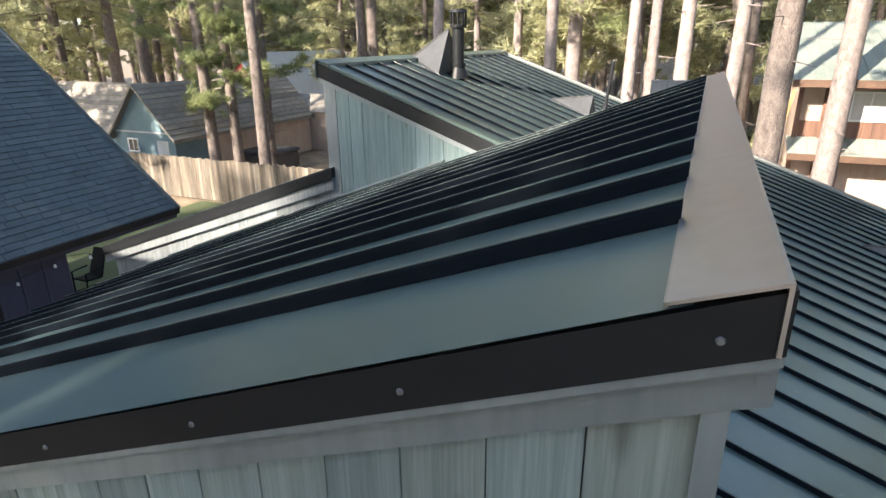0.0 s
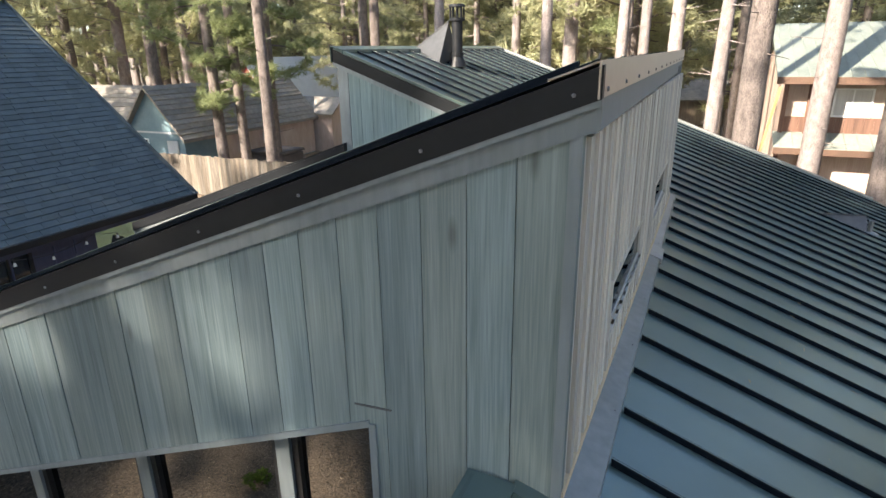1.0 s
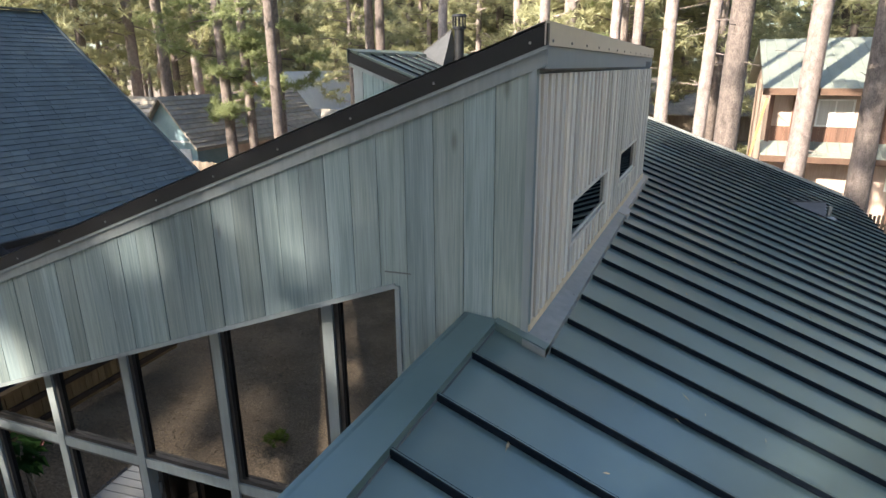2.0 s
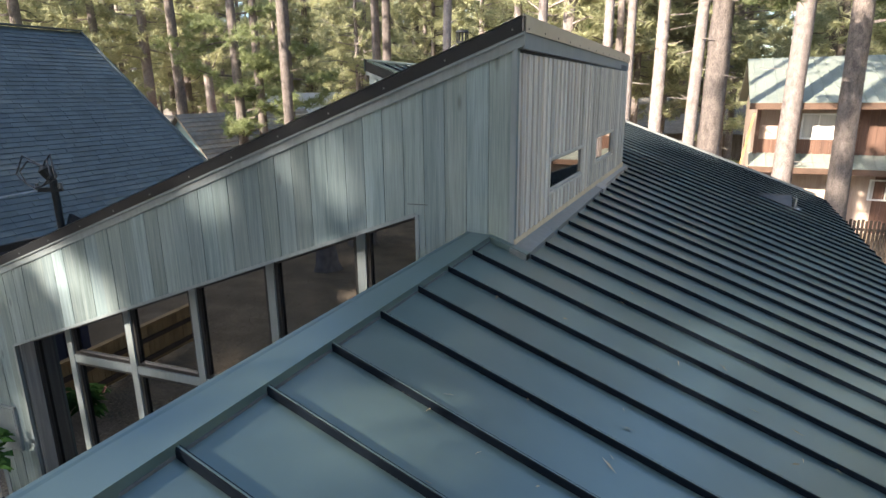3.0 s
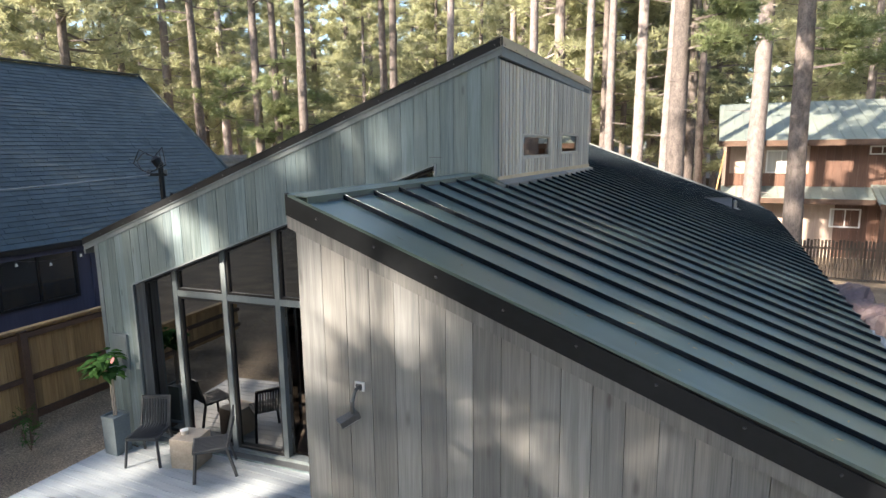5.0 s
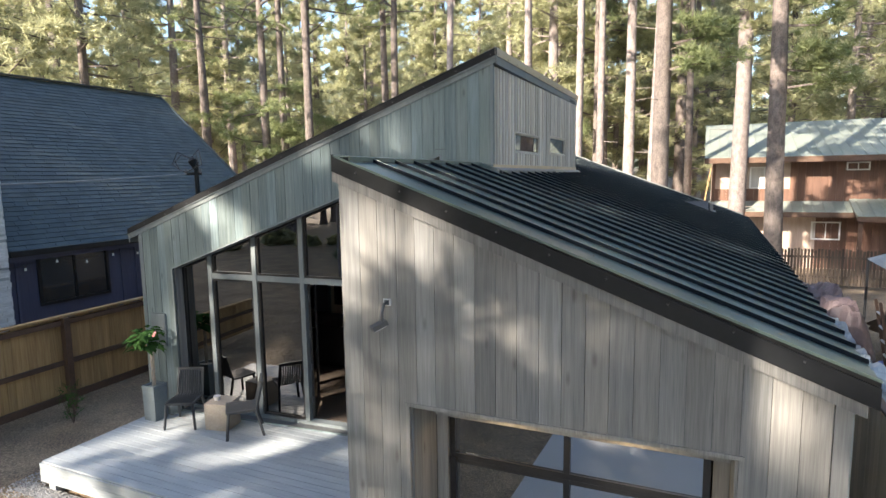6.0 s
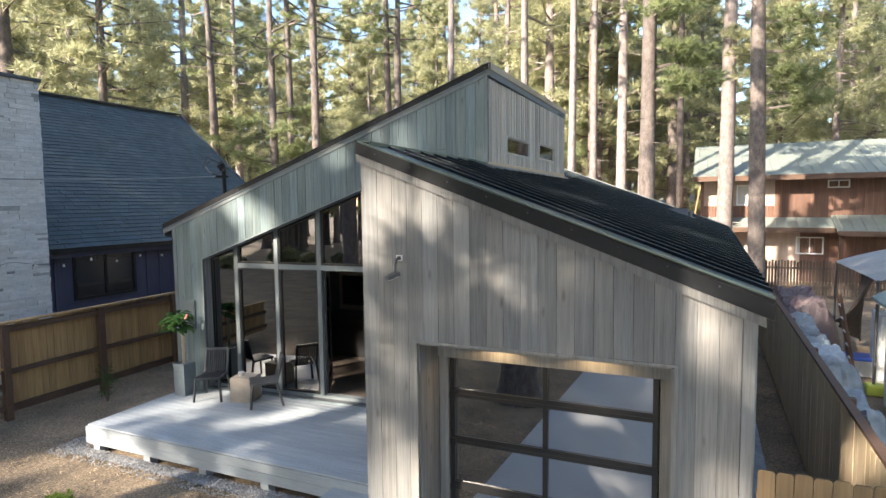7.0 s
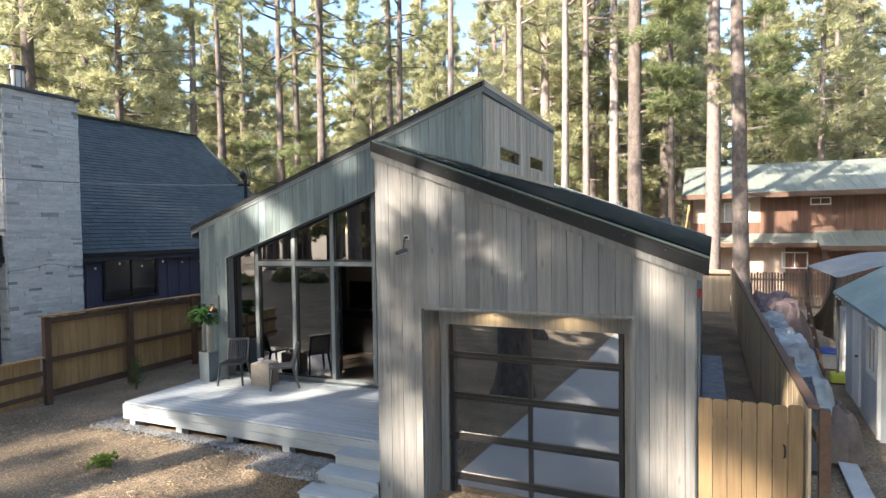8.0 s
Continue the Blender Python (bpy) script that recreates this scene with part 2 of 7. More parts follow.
OLD_BOARD = material("weathered_fence_board", (0.075, 0.055, 0.038), (0.25, 0.205, 0.155), 0.85, scale=(5, 5, 0.5), fine=(40, 40, 2), vary=0.5, bump=0.3)
BLEACHED_BOARD = board_material("bleached_fence_board", (0.050, 0.040, 0.031), (0.215, 0.195, 0.166), 0.45, 1.0, 0.3, 0.85)
# sun and shade on the trunks are painted into these two bark colours
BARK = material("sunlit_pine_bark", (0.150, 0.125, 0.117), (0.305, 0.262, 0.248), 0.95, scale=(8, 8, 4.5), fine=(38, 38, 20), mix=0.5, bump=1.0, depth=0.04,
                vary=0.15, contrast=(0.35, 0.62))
SHADED_BARK = material("shaded_pine_bark", (0.075, 0.062, 0.056), (0.20, 0.167, 0.149), 0.95, scale=(8, 8, 4.5), fine=(38, 38, 20), bump=1.0, depth=0.04, vary=0.15,
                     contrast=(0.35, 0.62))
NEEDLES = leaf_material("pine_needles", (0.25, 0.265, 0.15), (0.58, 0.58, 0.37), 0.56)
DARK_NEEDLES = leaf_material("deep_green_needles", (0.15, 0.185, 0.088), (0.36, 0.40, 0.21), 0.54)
LEAVES = leaf_material("broad_leaves", (0.022, 0.062, 0.018), (0.085, 0.165, 0.05), 0.25)
FRESH_LEAVES = leaf_material("fresh_green_leaves", (0.09, 0.15, 0.03), (0.24, 0.33, 0.08), 0.35)
SHINGLE = material("dark_roof_shingle", (0.037, 0.054, 0.062), (0.075, 0.100, 0.112), 0.9, scale=(3, 3, 3), fine=(60, 60, 60), vary=0.12, bump=0.5, depth=0.006)
GREY_SHINGLE = material("grey_brown_shingle", (0.13, 0.12, 0.10), (0.27, 0.25, 0.22), 0.9, scale=(3, 3, 3), fine=(40, 40, 40), vary=0.2, bump=0.4)
NAVY = material("navy_board_siding", (0.042, 0.044, 0.078), (0.072, 0.075, 0.118), 0.6, scale=(2, 2, 0.6), fine=(30, 30, 2), vary=0.1)
STONE = material("pale_ledge_stone", (0.40, 0.41, 0.41), (0.66, 0.66, 0.645), 0.85, scale=(4, 4, 9), fine=(35, 35, 35), vary=0.12, bump=0.6, depth=0.015)
DARK_STONE = material("slate_grey_ledge_stone", (0.19, 0.205, 0.205), (0.34, 0.35, 0.345), 0.85, scale=(4, 4, 9), fine=(35, 35, 35), vary=0.25, bump=0.6, depth=0.015)
GROUT = material("stone_joint", (0.30, 0.305, 0.30), (0.40, 0.40, 0.39), 0.9)
RED_WALL = material("red_brown_siding", (0.082, 0.043, 0.030), (0.185, 0.100, 0.068), 0.75, scale=(6, 6, 0.6), fine=(30, 30, 1.5), vary=0.15)
TAN_WALL = material("tan_siding", (0.36, 0.27, 0.215), (0.52, 0.42, 0.35), 0.8, scale=(3, 3, 1), fine=(30, 30, 3), vary=0.1)
GREEN_METAL = material("green_metal_roof", (0.165, 0.195, 0.172), (0.265, 0.295, 0.262), 0.45, 0.1, scale=(1, 1, 1), fine=(9, 9, 9), vary=0.06)
SHED_ROOF = material("faded_teal_shed_roof", (0.115, 0.172, 0.172), (0.21, 0.285, 0.28), 0.6, 0.05, scale=(1.5, 1.5, 1.5), fine=(14, 14, 14), bump=0.3)
WHITE = material("white_paint", (0.62, 0.62, 0.60), (0.80, 0.80, 0.78), 0.5, scale=(3, 3, 3), fine=(30, 30, 30), bump=0.05)
BLUE_WALL = material("dull_blue_siding", (0.10, 0.17, 0.20), (0.17, 0.25, 0.28), 0.8, scale=(2, 2, 2), fine=(20, 20, 20))
RED_PAINT = material("barn_red_paint", (0.28, 0.02, 0.03), (0.42, 0.05, 0.06), 0.7)
PALE_METAL = material("pale_metal_roof", (0.50, 0.52, 0.53), (0.68, 0.69, 0.68), 0.5, 0.2, scale=(1, 1, 1), fine=(8, 8, 8))
GREY_PANEL = material("faded_grey_siding", (0.34, 0.36, 0.37), (0.52, 0.54, 0.54), 0.75, scale=(3, 3, 1), fine=(30, 30, 3), vary=0.1)
TARP_GREY = material("grey_blue_tarp", (0.065, 0.078, 0.092), (0.31, 0.355, 0.375), 0.5, scale=(0.9, 0.9, 0.9), fine=(6, 6, 6), mix=0.3, contrast=(0.30, 0.58), bump=0.4, depth=0.02)
TARP_PURPLE = material("faded_maroon_tarp", (0.068, 0.050, 0.053), (0.125, 0.094, 0.096), 0.6, scale=(2, 2, 2), fine=(12, 12, 12), bump=0.5, depth=0.03)
TARP_BROWN = material("brown_tarp", (0.055, 0.042, 0.034), (0.14, 0.108, 0.088), 0.6, scale=(2, 2, 2), fine=(10, 10, 10), bump=0.5, depth=0.03)
BLUE_PLASTIC = material("blue_plastic", (0.02, 0.06, 0.30), (0.04, 0.10, 0.42), 0.4)
LIME_PLASTIC = material("yellow_green_plastic", (0.38, 0.46, 0.05), (0.52, 0.6, 0.10), 0.45)
PLASTIC = material("dark_grey_plastic", (0.022, 0.026, 0.032), (0.040, 0.045, 0.052), 0.5, bump=0.05)
PLANTER = material("grey_planter", (0.095, 0.122, 0.138), (0.15, 0.182, 0.20), 0.7, bump=0.1)
CUBE_STONE = material("pale_brown_side_table", (0.26, 0.22, 0.18), (0.40, 0.35, 0.29), 0.7, scale=(3, 3, 6), fine=(30, 30, 40))
STRAW = material("dry_straw_litter", (0.20, 0.15, 0.09), (0.44, 0.35, 0.22), 0.9, vary=0.4, bump=0, island=True)
SOIL = material("potting_soil", (0.02, 0.015, 0.01), (0.06, 0.045, 0.03), 0.95)
WHITE_PLASTIC = material("white_plastic", (0.55, 0.55, 0.54), (0.7, 0.7, 0.69), 0.4, bump=0.02)
LAMP_GREY = material("grey_lamp_metal", (0.06, 0.065, 0.07), (0.11, 0.115, 0.12), 0.4, 0.4)
BLACK = material("black_surface", (0.008, 0.008, 0.009), (0.02, 0.02, 0.021), 0.35)
PLASTER = material("beige_plaster", (0.46, 0.40, 0.34), (0.56, 0.49, 0.42), 0.85)
FLOORING = material("dark_floor", (0.06, 0.05, 0.04), (0.12, 0.10, 0.085), 0.5)
WIRE = material("black_cable", (0.015, 0.015, 0.016), (0.03, 0.03, 0.03), 0.6)
PALE_WIRE = material("grey_service_cable", (0.16, 0.17, 0.18), (0.28, 0.29, 0.3), 0.6)
WARM_LENS = glow_material("warm_downlight_lens", (1.0, 0.66, 0.32), 12.0)
BULB = material("clear_bulb", (0.5, 0.48, 0.42), (0.7, 0.68, 0.6), 0.2)
FLOWER = material("red_flower", (0.42, 0.13, 0.13), (0.55, 0.24, 0.22), 0.6)
RED_BOX = material("red_alarm_box", (0.28, 0.02, 0.025), (0.36, 0.04, 0.04), 0.4)
COVER = material("dark_tub_cover", (0.04, 0.035, 0.035), (0.09, 0.08, 0.075), 0.7)


# ---- mesh helpers ----
def world_of(ob):
    own = ob.matrix_parent_inverse @ ob.matrix_basis
    return world_of(ob.parent) @ own if ob.parent else ob.matrix_basis.copy()


def thing(name, at, label="", category="", group="", kind=""):
    ob = new(name)
    ob.location = at
    ob.empty_display_size = 0.2
    return tagged(ob, label, category, group, kind)


def put(name, mesh, mat, parent=None, label="", smooth=False):
    """A mesh in world metres under its thing."""
    if mat and not mesh.materials:
        mesh.materials.append(mat)
    ob = new(name, mesh)
    if smooth:
        for p in mesh.polygons:
            p.use_smooth = True
    if parent:
        ob.parent = parent
        ob.matrix_parent_inverse = world_of(parent).inverted()
    if label:
        ob["label"] = label
    return ob


def part(name, bm, mat, parent=None, label="", smooth=False):
    mesh = bpy.data.meshes.new(name)
    bmesh.ops.recalc_face_normals(bm, faces=bm.faces[:])
    bm.to_mesh(mesh)
    bm.free()
    return put(name, mesh, mat, parent, label, smooth)


def hull(bm, lower, upper):
    """A closed body between two rings of the same length."""
    a, b = [bm.verts.new(p) for p in lower], [bm.verts.new(p) for p in upper]
    bm.faces.new(a[::-1])
    bm.faces.new(b)
    for i in range(len(a)):
        j = (i + 1) % len(a)
        bm.faces.new((a[i], a[j], b[j], b[i]))
    return bm


def box(x0, x1, y0, y1, z0, z1, bm=None):
    ring = [(x0, y0), (x1, y0), (x1, y1), (x0, y1)]
    return hull(bm or bmesh.new(), [(x, y, z0) for x, y in ring], [(x, y, z1) for x, y in ring])


def soft_box(x0, x1, y0, y1, z0, z1, r=0.01, bm=None):
    """A box with chamfered upright edges and a chamfered top."""
    bm = bm or bmesh.new()

    def ring(i, z):
        return [(x0 + i + r, y0 + i, z), (x1 - i - r, y0 + i, z), (x1 - i, y0 + i + r, z), (x1 - i, y1 - i - r, z),
                (x1 - i - r, y1 - i, z), (x0 + i + r, y1 - i, z), (x0 + i, y1 - i - r, z), (x0 + i, y0 + i + r, z)]
    hull(bm, ring(0, z0), ring(0, z1 - r))
    hull(bm, ring(0, z1 - r), ring(r * 0.8, z1))
    bmesh.ops.remove_doubles(bm, verts=bm.verts[:], dist=1e-5)
    return bm


def bar(a, b, w, h, up=(0, 0, 1), bm=None):
    """A bar from a to b, w wide and h high about its line."""
    a, b, up = Vector(a), Vector(b), Vector(up)
    way = (b - a).normalized()
    side = way.cross(up)
    side = side.normalized() if side.length > 1e-4 else way.orthogonal().normalized()
    top = side.cross(way).normalized()
    ring = [side * w * i / 2 + top * h * j / 2 for i, j in ((-1, -1), (1, -1), (1, 1), (-1, 1))]
    return hull(bm or bmesh.new(), [a + r for r in ring], [b + r for r in ring])


def rod(a, b, r0, r1=None, n=8, bm=None):
    a, b = Vector(a), Vector(b)
    r1 = r0 if r1 is None else r1
    way = (b - a).normalized()
    s = way.orthogonal().normalized()
    t = way.cross(s)
    ring = [s * math.cos(2 * math.pi * i / n) + t * math.sin(2 * math.pi * i / n) for i in range(n)]
    return hull(bm or bmesh.new(), [a + v * r0 for v in ring], [b + v * r1 for v in ring])


def tube(points, r, n=6, bm=None):
    """One unbroken tube along a line of points."""
    bm = bm or bmesh.new()
    pts, rings, side = [Vector(p) for p in points], [], None
    for i, p in enumerate(pts):
        way = (pts[min(i + 1, len(pts) - 1)] - pts[max(i - 1, 0)]).normalized()
        side = way.orthogonal().normalized() if side is None else (side - way * side.dot(way)).normalized()
        other = way.cross(side)
        rings.append([bm.verts.new(p + (side * math.cos(2 * math.pi * k / n) + other * math.sin(2 * math.pi * k / n)) * r) for k in range(n)])
    for a, b in zip(rings, rings[1:]):
        for k in range(n):
            bm.faces.new((a[k], a[(k + 1) % n], b[(k + 1) % n], b[k]))
    bm.faces.new(rings[0][::-1])
    bm.faces.new(rings[-1])
    return bm


class Wall:
    """A wall's face: u along it, n out of it, z up."""

    def __init__(self, x, y, dx, dy, nx, ny):
        self.o, self.d, self.n = Vector((x, y, 0)), Vector((dx, dy, 0)), Vector((nx, ny, 0))

    def at(self, u, n, z):
        return self.o + self.d * u + self.n * n + Vector((0, 0, z))

    def slab(self, shape, n0, n1, bm=None):
        return hull(bm or bmesh.new(), [self.at(u, n0, z) for u, z in shape], [self.at(u, n1, z) for u, z in shape])

    def block(self, u0, u1, z0, z1, n0, n1, bm=None):
        return self.slab([(u0, z0), (u1, z0), (u1, z1), (u0, z1)], n0, n1, bm)


def cut_range(a, b, holes):
    edges = sorted({a, b, *[e for h in holes for e in h[:2] if a < e < b]})
    return list(zip(edges, edges[1:]))


def siding(wall, u0, u1, low, high, parent, width=0.175, holes=(), gap=0.0035, thick=0.02, mat=None, name="board", rib=0.0):
    """Upright boards on a wall, each its own piece, cut round the openings. low, high: heights along u; holes: (u0, u1, low, high)."""
    count = max(1, round((u1 - u0) / width))
    step = (u1 - u0) / count
    for i in range(count):
        a, b = u0 + i * step + gap / 2, u0 + (i + 1) * step - gap / 2
        proud = thick + random.uniform(-0.002, 0.003) + (rib if i % 2 else 0.0)
        bm = bmesh.new()
        for c, d in cut_range(a, b, holes):
            inside = [h for h in holes if h[0] <= (c + d) / 2 <= h[1]]
            spans = [(low, high)]
            for h in inside:
                spans = [(low, h[2]), (h[3], high)]
            for lo, hi in spans:
                if hi((c + d) / 2) - lo((c + d) / 2) < 0.01:
                    continue
                wall.slab([(c, lo(c)), (d, lo(d)), (d, hi(d)), (c, hi(c))], 0.0, proud, bm)
        if bm.faces:
            part(name, bm, mat or SIDING, parent)
        else:
            bm.free()


def core(wall, u0, u1, low, high, holes, parent, n0, n1, mat, name="core"):
    """The solid wall behind the boards, left open at the holes."""
    bm = bmesh.new()
    for c, d in cut_range(u0, u1, holes):
        spans = [(low, high)]
        for h in [h for h in holes if h[0] <= (c + d) / 2 <= h[1]]:
            spans = [(low, h[2]), (h[3], high)]
        for lo, hi in spans:
            if hi((c + d) / 2) - lo((c + d) / 2) > 0.01:
                wall.slab([(c, lo(c)), (d, lo(d)), (d, hi(d)), (c, hi(c))], n0, n1, bm)
    return part(name, bm, mat, parent)


def flat(z):
    return lambda u: z


# ---- ground ----
def sheet(x0, x1, y0, y1, z, step, name, mat, rough=0.0, label="", category="", kind="structure"):
    bm = bmesh.new()
    nx, ny = max(1, round((x1 - x0) / step)), max(1, round((y1 - y0) / step))
    grid = [[bm.verts.new((x0 + (x1 - x0) * i / nx, y0 + (y1 - y0) * j / ny, z)) for j in range(ny + 1)] for i in range(nx + 1)]
    for i in range(nx):
        for j in range(ny):
            bm.faces.new((grid[i][j], grid[i + 1][j], grid[i + 1][j + 1], grid[i][j + 1]))
    for v in bm.verts:
        v.co.z += rough * (noise.noise(v.co * 0.9) + 0.5 * noise.noise(v.co * 3.1))
    return tagged(part(name, bm, mat, None, smooth=True), label, category, kind=kind)


def ease(a, b, v):
    q = min(1.0, max(0.0, (v - a) / (b - a)))
    return q * q * (3 - 2 * q)


def fall(x, y):
    """How far the ground lies lower: down to the garage slab, and gently on towards the street."""
    return 0.38 * ease(-3.6, -1.2, x) * ease(-1.75, -2.15, y) + 0.025 * min(10.0, max(0.0, -2.5 - y))


# one ground sheet, fine near the house and reaching the horizon
bm = bmesh.new()
lines = sorted([-900, -400, -160, -60] + [-30 + 0.75 * i for i in range(81)] + [-3.3, -2.85, -2.45, -2.15, -2.05, -1.95, -1.75, 45, 60, 90, 140, 300, 900])
grid = []
for gx in lines:
    row = []
    for gy in lines:
        near = max(abs(gx), abs(gy)) < 29
        h = 0.05 * noise.noise(Vector((gx * 0.5, gy * 0.5, 0))) + 0.03 * noise.noise(Vector((gx * 1.7, gy * 1.7, 3)))
        row.append(bm.verts.new((gx, gy, -0.05 - fall(gx, gy) + (h if near else 0.0))))
    grid.append(row)
for i in range(len(lines) - 1):
    for j in range(len(lines) - 1):
        bm.faces.new((grid[i][j], grid[i + 1][j], grid[i + 1][j + 1], grid[i][j + 1]))
tagged(part("ground", bm, GROUND, None, smooth=True), "tan pine duff and bare earth under the trees", "ground", kind="structure")
stations = [-2.05, -2.5, -12.5, -24.0]
bm = bmesh.new()
for ya, yb in zip(stations, stations[1:]):
    za, zb = -0.39 - fall(-9.0, ya), -0.39 - fall(-9.0, yb)
    hull(bm, [(0.3, ya, za - 0.1), (4.6, ya, za - 0.1), (4.6, yb, zb - 0.1), (0.3, yb, zb - 0.1)],
         [(0.3, ya, za + 0.02), (4.6, ya, za + 0.02), (4.6, yb, zb + 0.02), (0.3, yb, zb + 0.02)])
tagged(part("driveway", bm, CONCRETE), "grey concrete driveway before the garage door", "driveway", kind="structure")
sheet(-19.0, -8.95, 7.3, 18.5, 0.035, 0.5, "lawn", LAWN, 0.04, "patchy grass and bare earth behind the side fence", "lawn", "structure")
sheet(3.8, 4.25, -2.0, 8.2, 0.03, 0.4, "gravel_path", PATH_STONE, 0.02, "strip of grey gravel beside the garage wall", "path")


def gravel(name, spots, count, size, label):
    """Loose stones over patches (x0, x1, y0, y1)."""
    verts, faces = [], []
    for k in range(count):
        x0, x1, y0, y1 = random.choice(spots)
        c = Vector((random.uniform(x0, x1), random.uniform(y0, y1), 0.012))
        s = size * random.uniform(0.5, 1.4)
        base = len(verts)
        turn = random.uniform(0, 6.28)
        for i in range(4):
            a = turn + i * 1.57
            verts.append(c + Vector((math.cos(a) * s, math.sin(a) * s * 0.8, 0)))
        verts.append(c + Vector((0, 0, s * 0.9)))
        verts.append(c - Vector((0, 0, s * 0.5)))
        for i in range(4):
            j = (i + 1) % 4
            faces.append((base + i, base + j, base + 4))
            faces.append((base + j, base + i, base + 5))
    mesh = bpy.data.meshes.new(name)
    mesh.from_pydata(verts, [], faces)
    return tagged(put(name, mesh, GRAVEL), label, "gravel", kind="stuff")


# ---- the house: shapes ----
def right_roof(x):
    return 4.583 - 0.376 * x


def left_roof(x):
    return 5.951 + 0.377 * x


def rear_roof(x):
    return 6.28 + 0.357 * x


def roof_front(x):
    return 1.100 - 0.0661 * (0.24 - x)


def eave_line(y):
    return -6.27 - 0.066 * (y - 0.65)


GARAGE = Wall(-0.03, -2.09, 1, 0, 0, -1)
FACADE = Wall(0.24, 1.125, -0.9978, -0.0660, 0.0660, -0.9978)
CLEAR = Wall(0.24, 1.128, 0.013, 1, 1, -0.013)
REAR = Wall(-8.46, 6.5, 1, 0, 0, -1)
RIGHT = Wall(3.76, -2.09, 0, 1, 1, 0)
LEFT = Wall(-6.05, 0.68, -0.066, 0.9978, -0.9978, -0.066)
INNER = Wall(-0.03, 1.06, 0, -1, -1, 0)


def structure(name, label, category, at=(0, 0, 0)):
    return thing(name, at, label, category, kind="structure")


# garage front
DOOR_U0, DOOR_U1, DOOR_Z = 0.64, 3.17, 2.455
wall_garage = structure("wall_garage", "garage front wall of grey stained vertical boards in dappled light", "wall", (1.8, -2.09, 0))
hole = [(DOOR_U0, DOOR_U1, flat(-0.55), flat(DOOR_Z))]


def garage_top(u):
    return right_roof(-0.03 + u) - 0.215


core(GARAGE, 0, 3.79, flat(-0.55), lambda u: right_roof(-0.03 + u) - 0.03, hole, wall_garage, -0.14, -0.002, SIDING_BACK)
siding(GARAGE, 0.012, 3.70, flat(-0.33), garage_top, wall_garage, holes=hole)
part("corner_trim", GARAGE.block(3.705, 3.80, -0.33, garage_top(3.75), 0.0, 0.026), SIDING, wall_garage, "grey corner board")
# the recess about the door, boarded like the wall
for u, s in ((DOOR_U0, 1), (DOOR_U1, -1)):
    for k in range(3):
        part("jamb_board", GARAGE.block(min(u, u + s * 0.02), max(u, u + s * 0.02), -0.35, DOOR_Z - 0.02, -0.16 - k * 0.155, -0.005 - k * 0.155), SIDING, wall_garage)
for k in range(3):
    part("soffit_board", GARAGE.block(DOOR_U0 + 0.02, DOOR_U1 - 0.02, DOOR_Z - 0.02, DOOR_Z, -0.16 - k * 0.155, -0.005 - k * 0.155), SIDING, wall_garage)
part("opening_trim", GARAGE.block(DOOR_U0 - 0.035, DOOR_U1 + 0.035, DOOR_Z, DOOR_Z + 0.03, 0.021, 0.034), SIDING, wall_garage)
for u in (DOOR_U0 - 0.035, DOOR_U1):
    part("opening_trim", GARAGE.block(u, u + 0.035, -0.33, DOOR_Z, 0.021, 0.034), SIDING, wall_garage)

garage_door = thing("garage_door", (1.9, -1.6, -0.37), "black framed glass garage door with five glazed sections", "garage door")
G0, G1, GTOP = 0.815, 3.00, 2.325
part("header", GARAGE.block(0.66, 3.15, 2.20, 2.435, -0.485, -0.455), SIDING, garage_door, "grey stained header board")
for u0, u1 in ((0.66, 0.772), (3.03, 3.15)):
    part("side_frame", GARAGE.block(u0, u1, -0.36, 2.198, -0.56, -0.485), SIDING, garage_door, "grey stained door casing")
for k in range(5):
    z0 = GTOP - 0.54 * (k + 1) if k < 4 else -0.365
    z1 = GTOP - 0.54 * k
    if z1 - z0 < 0.05:
        continue
    part("rail", GARAGE.block(G0, G1, z0, z0 + 0.05, -0.56, -0.50), BRONZE, garage_door)
    part("rail", GARAGE.block(G0, G1, z1 - 0.045, z1 - 0.004, -0.555, -0.505), BRONZE, garage_door)
    for u in (G0 - 0.03, 1.855, G1 - 0.04):
        part("stile", GARAGE.block(u, u + 0.055, z0 + 0.002, z1 - 0.006, -0.552, -0.503), BRONZE, garage_door)
    for a, b in ((G0 + 0.025, 1.855), (1.91, G1 - 0.04)):
        ring = [(z0 + 0.05, -0.523), (z1 - 0.045, -0.529), (z1 - 0.045, -0.535), (z0 + 0.05, -0.529)]
        pane = part("pane", hull(bmesh.new(), [GARAGE.at(a, n, z) for z, n in ring], [GARAGE.at(b, n, z) for z, n in ring]), DOOR_GLASS, garage_door, "dark reflecting glass")
        pane.visible_shadow = False
    part("hinge", GARAGE.block(G0 - 0.03, G0 + 0.04, z1 - 0.06, z1 + 0.02, -0.50, -0.485), BRONZE, garage_door)
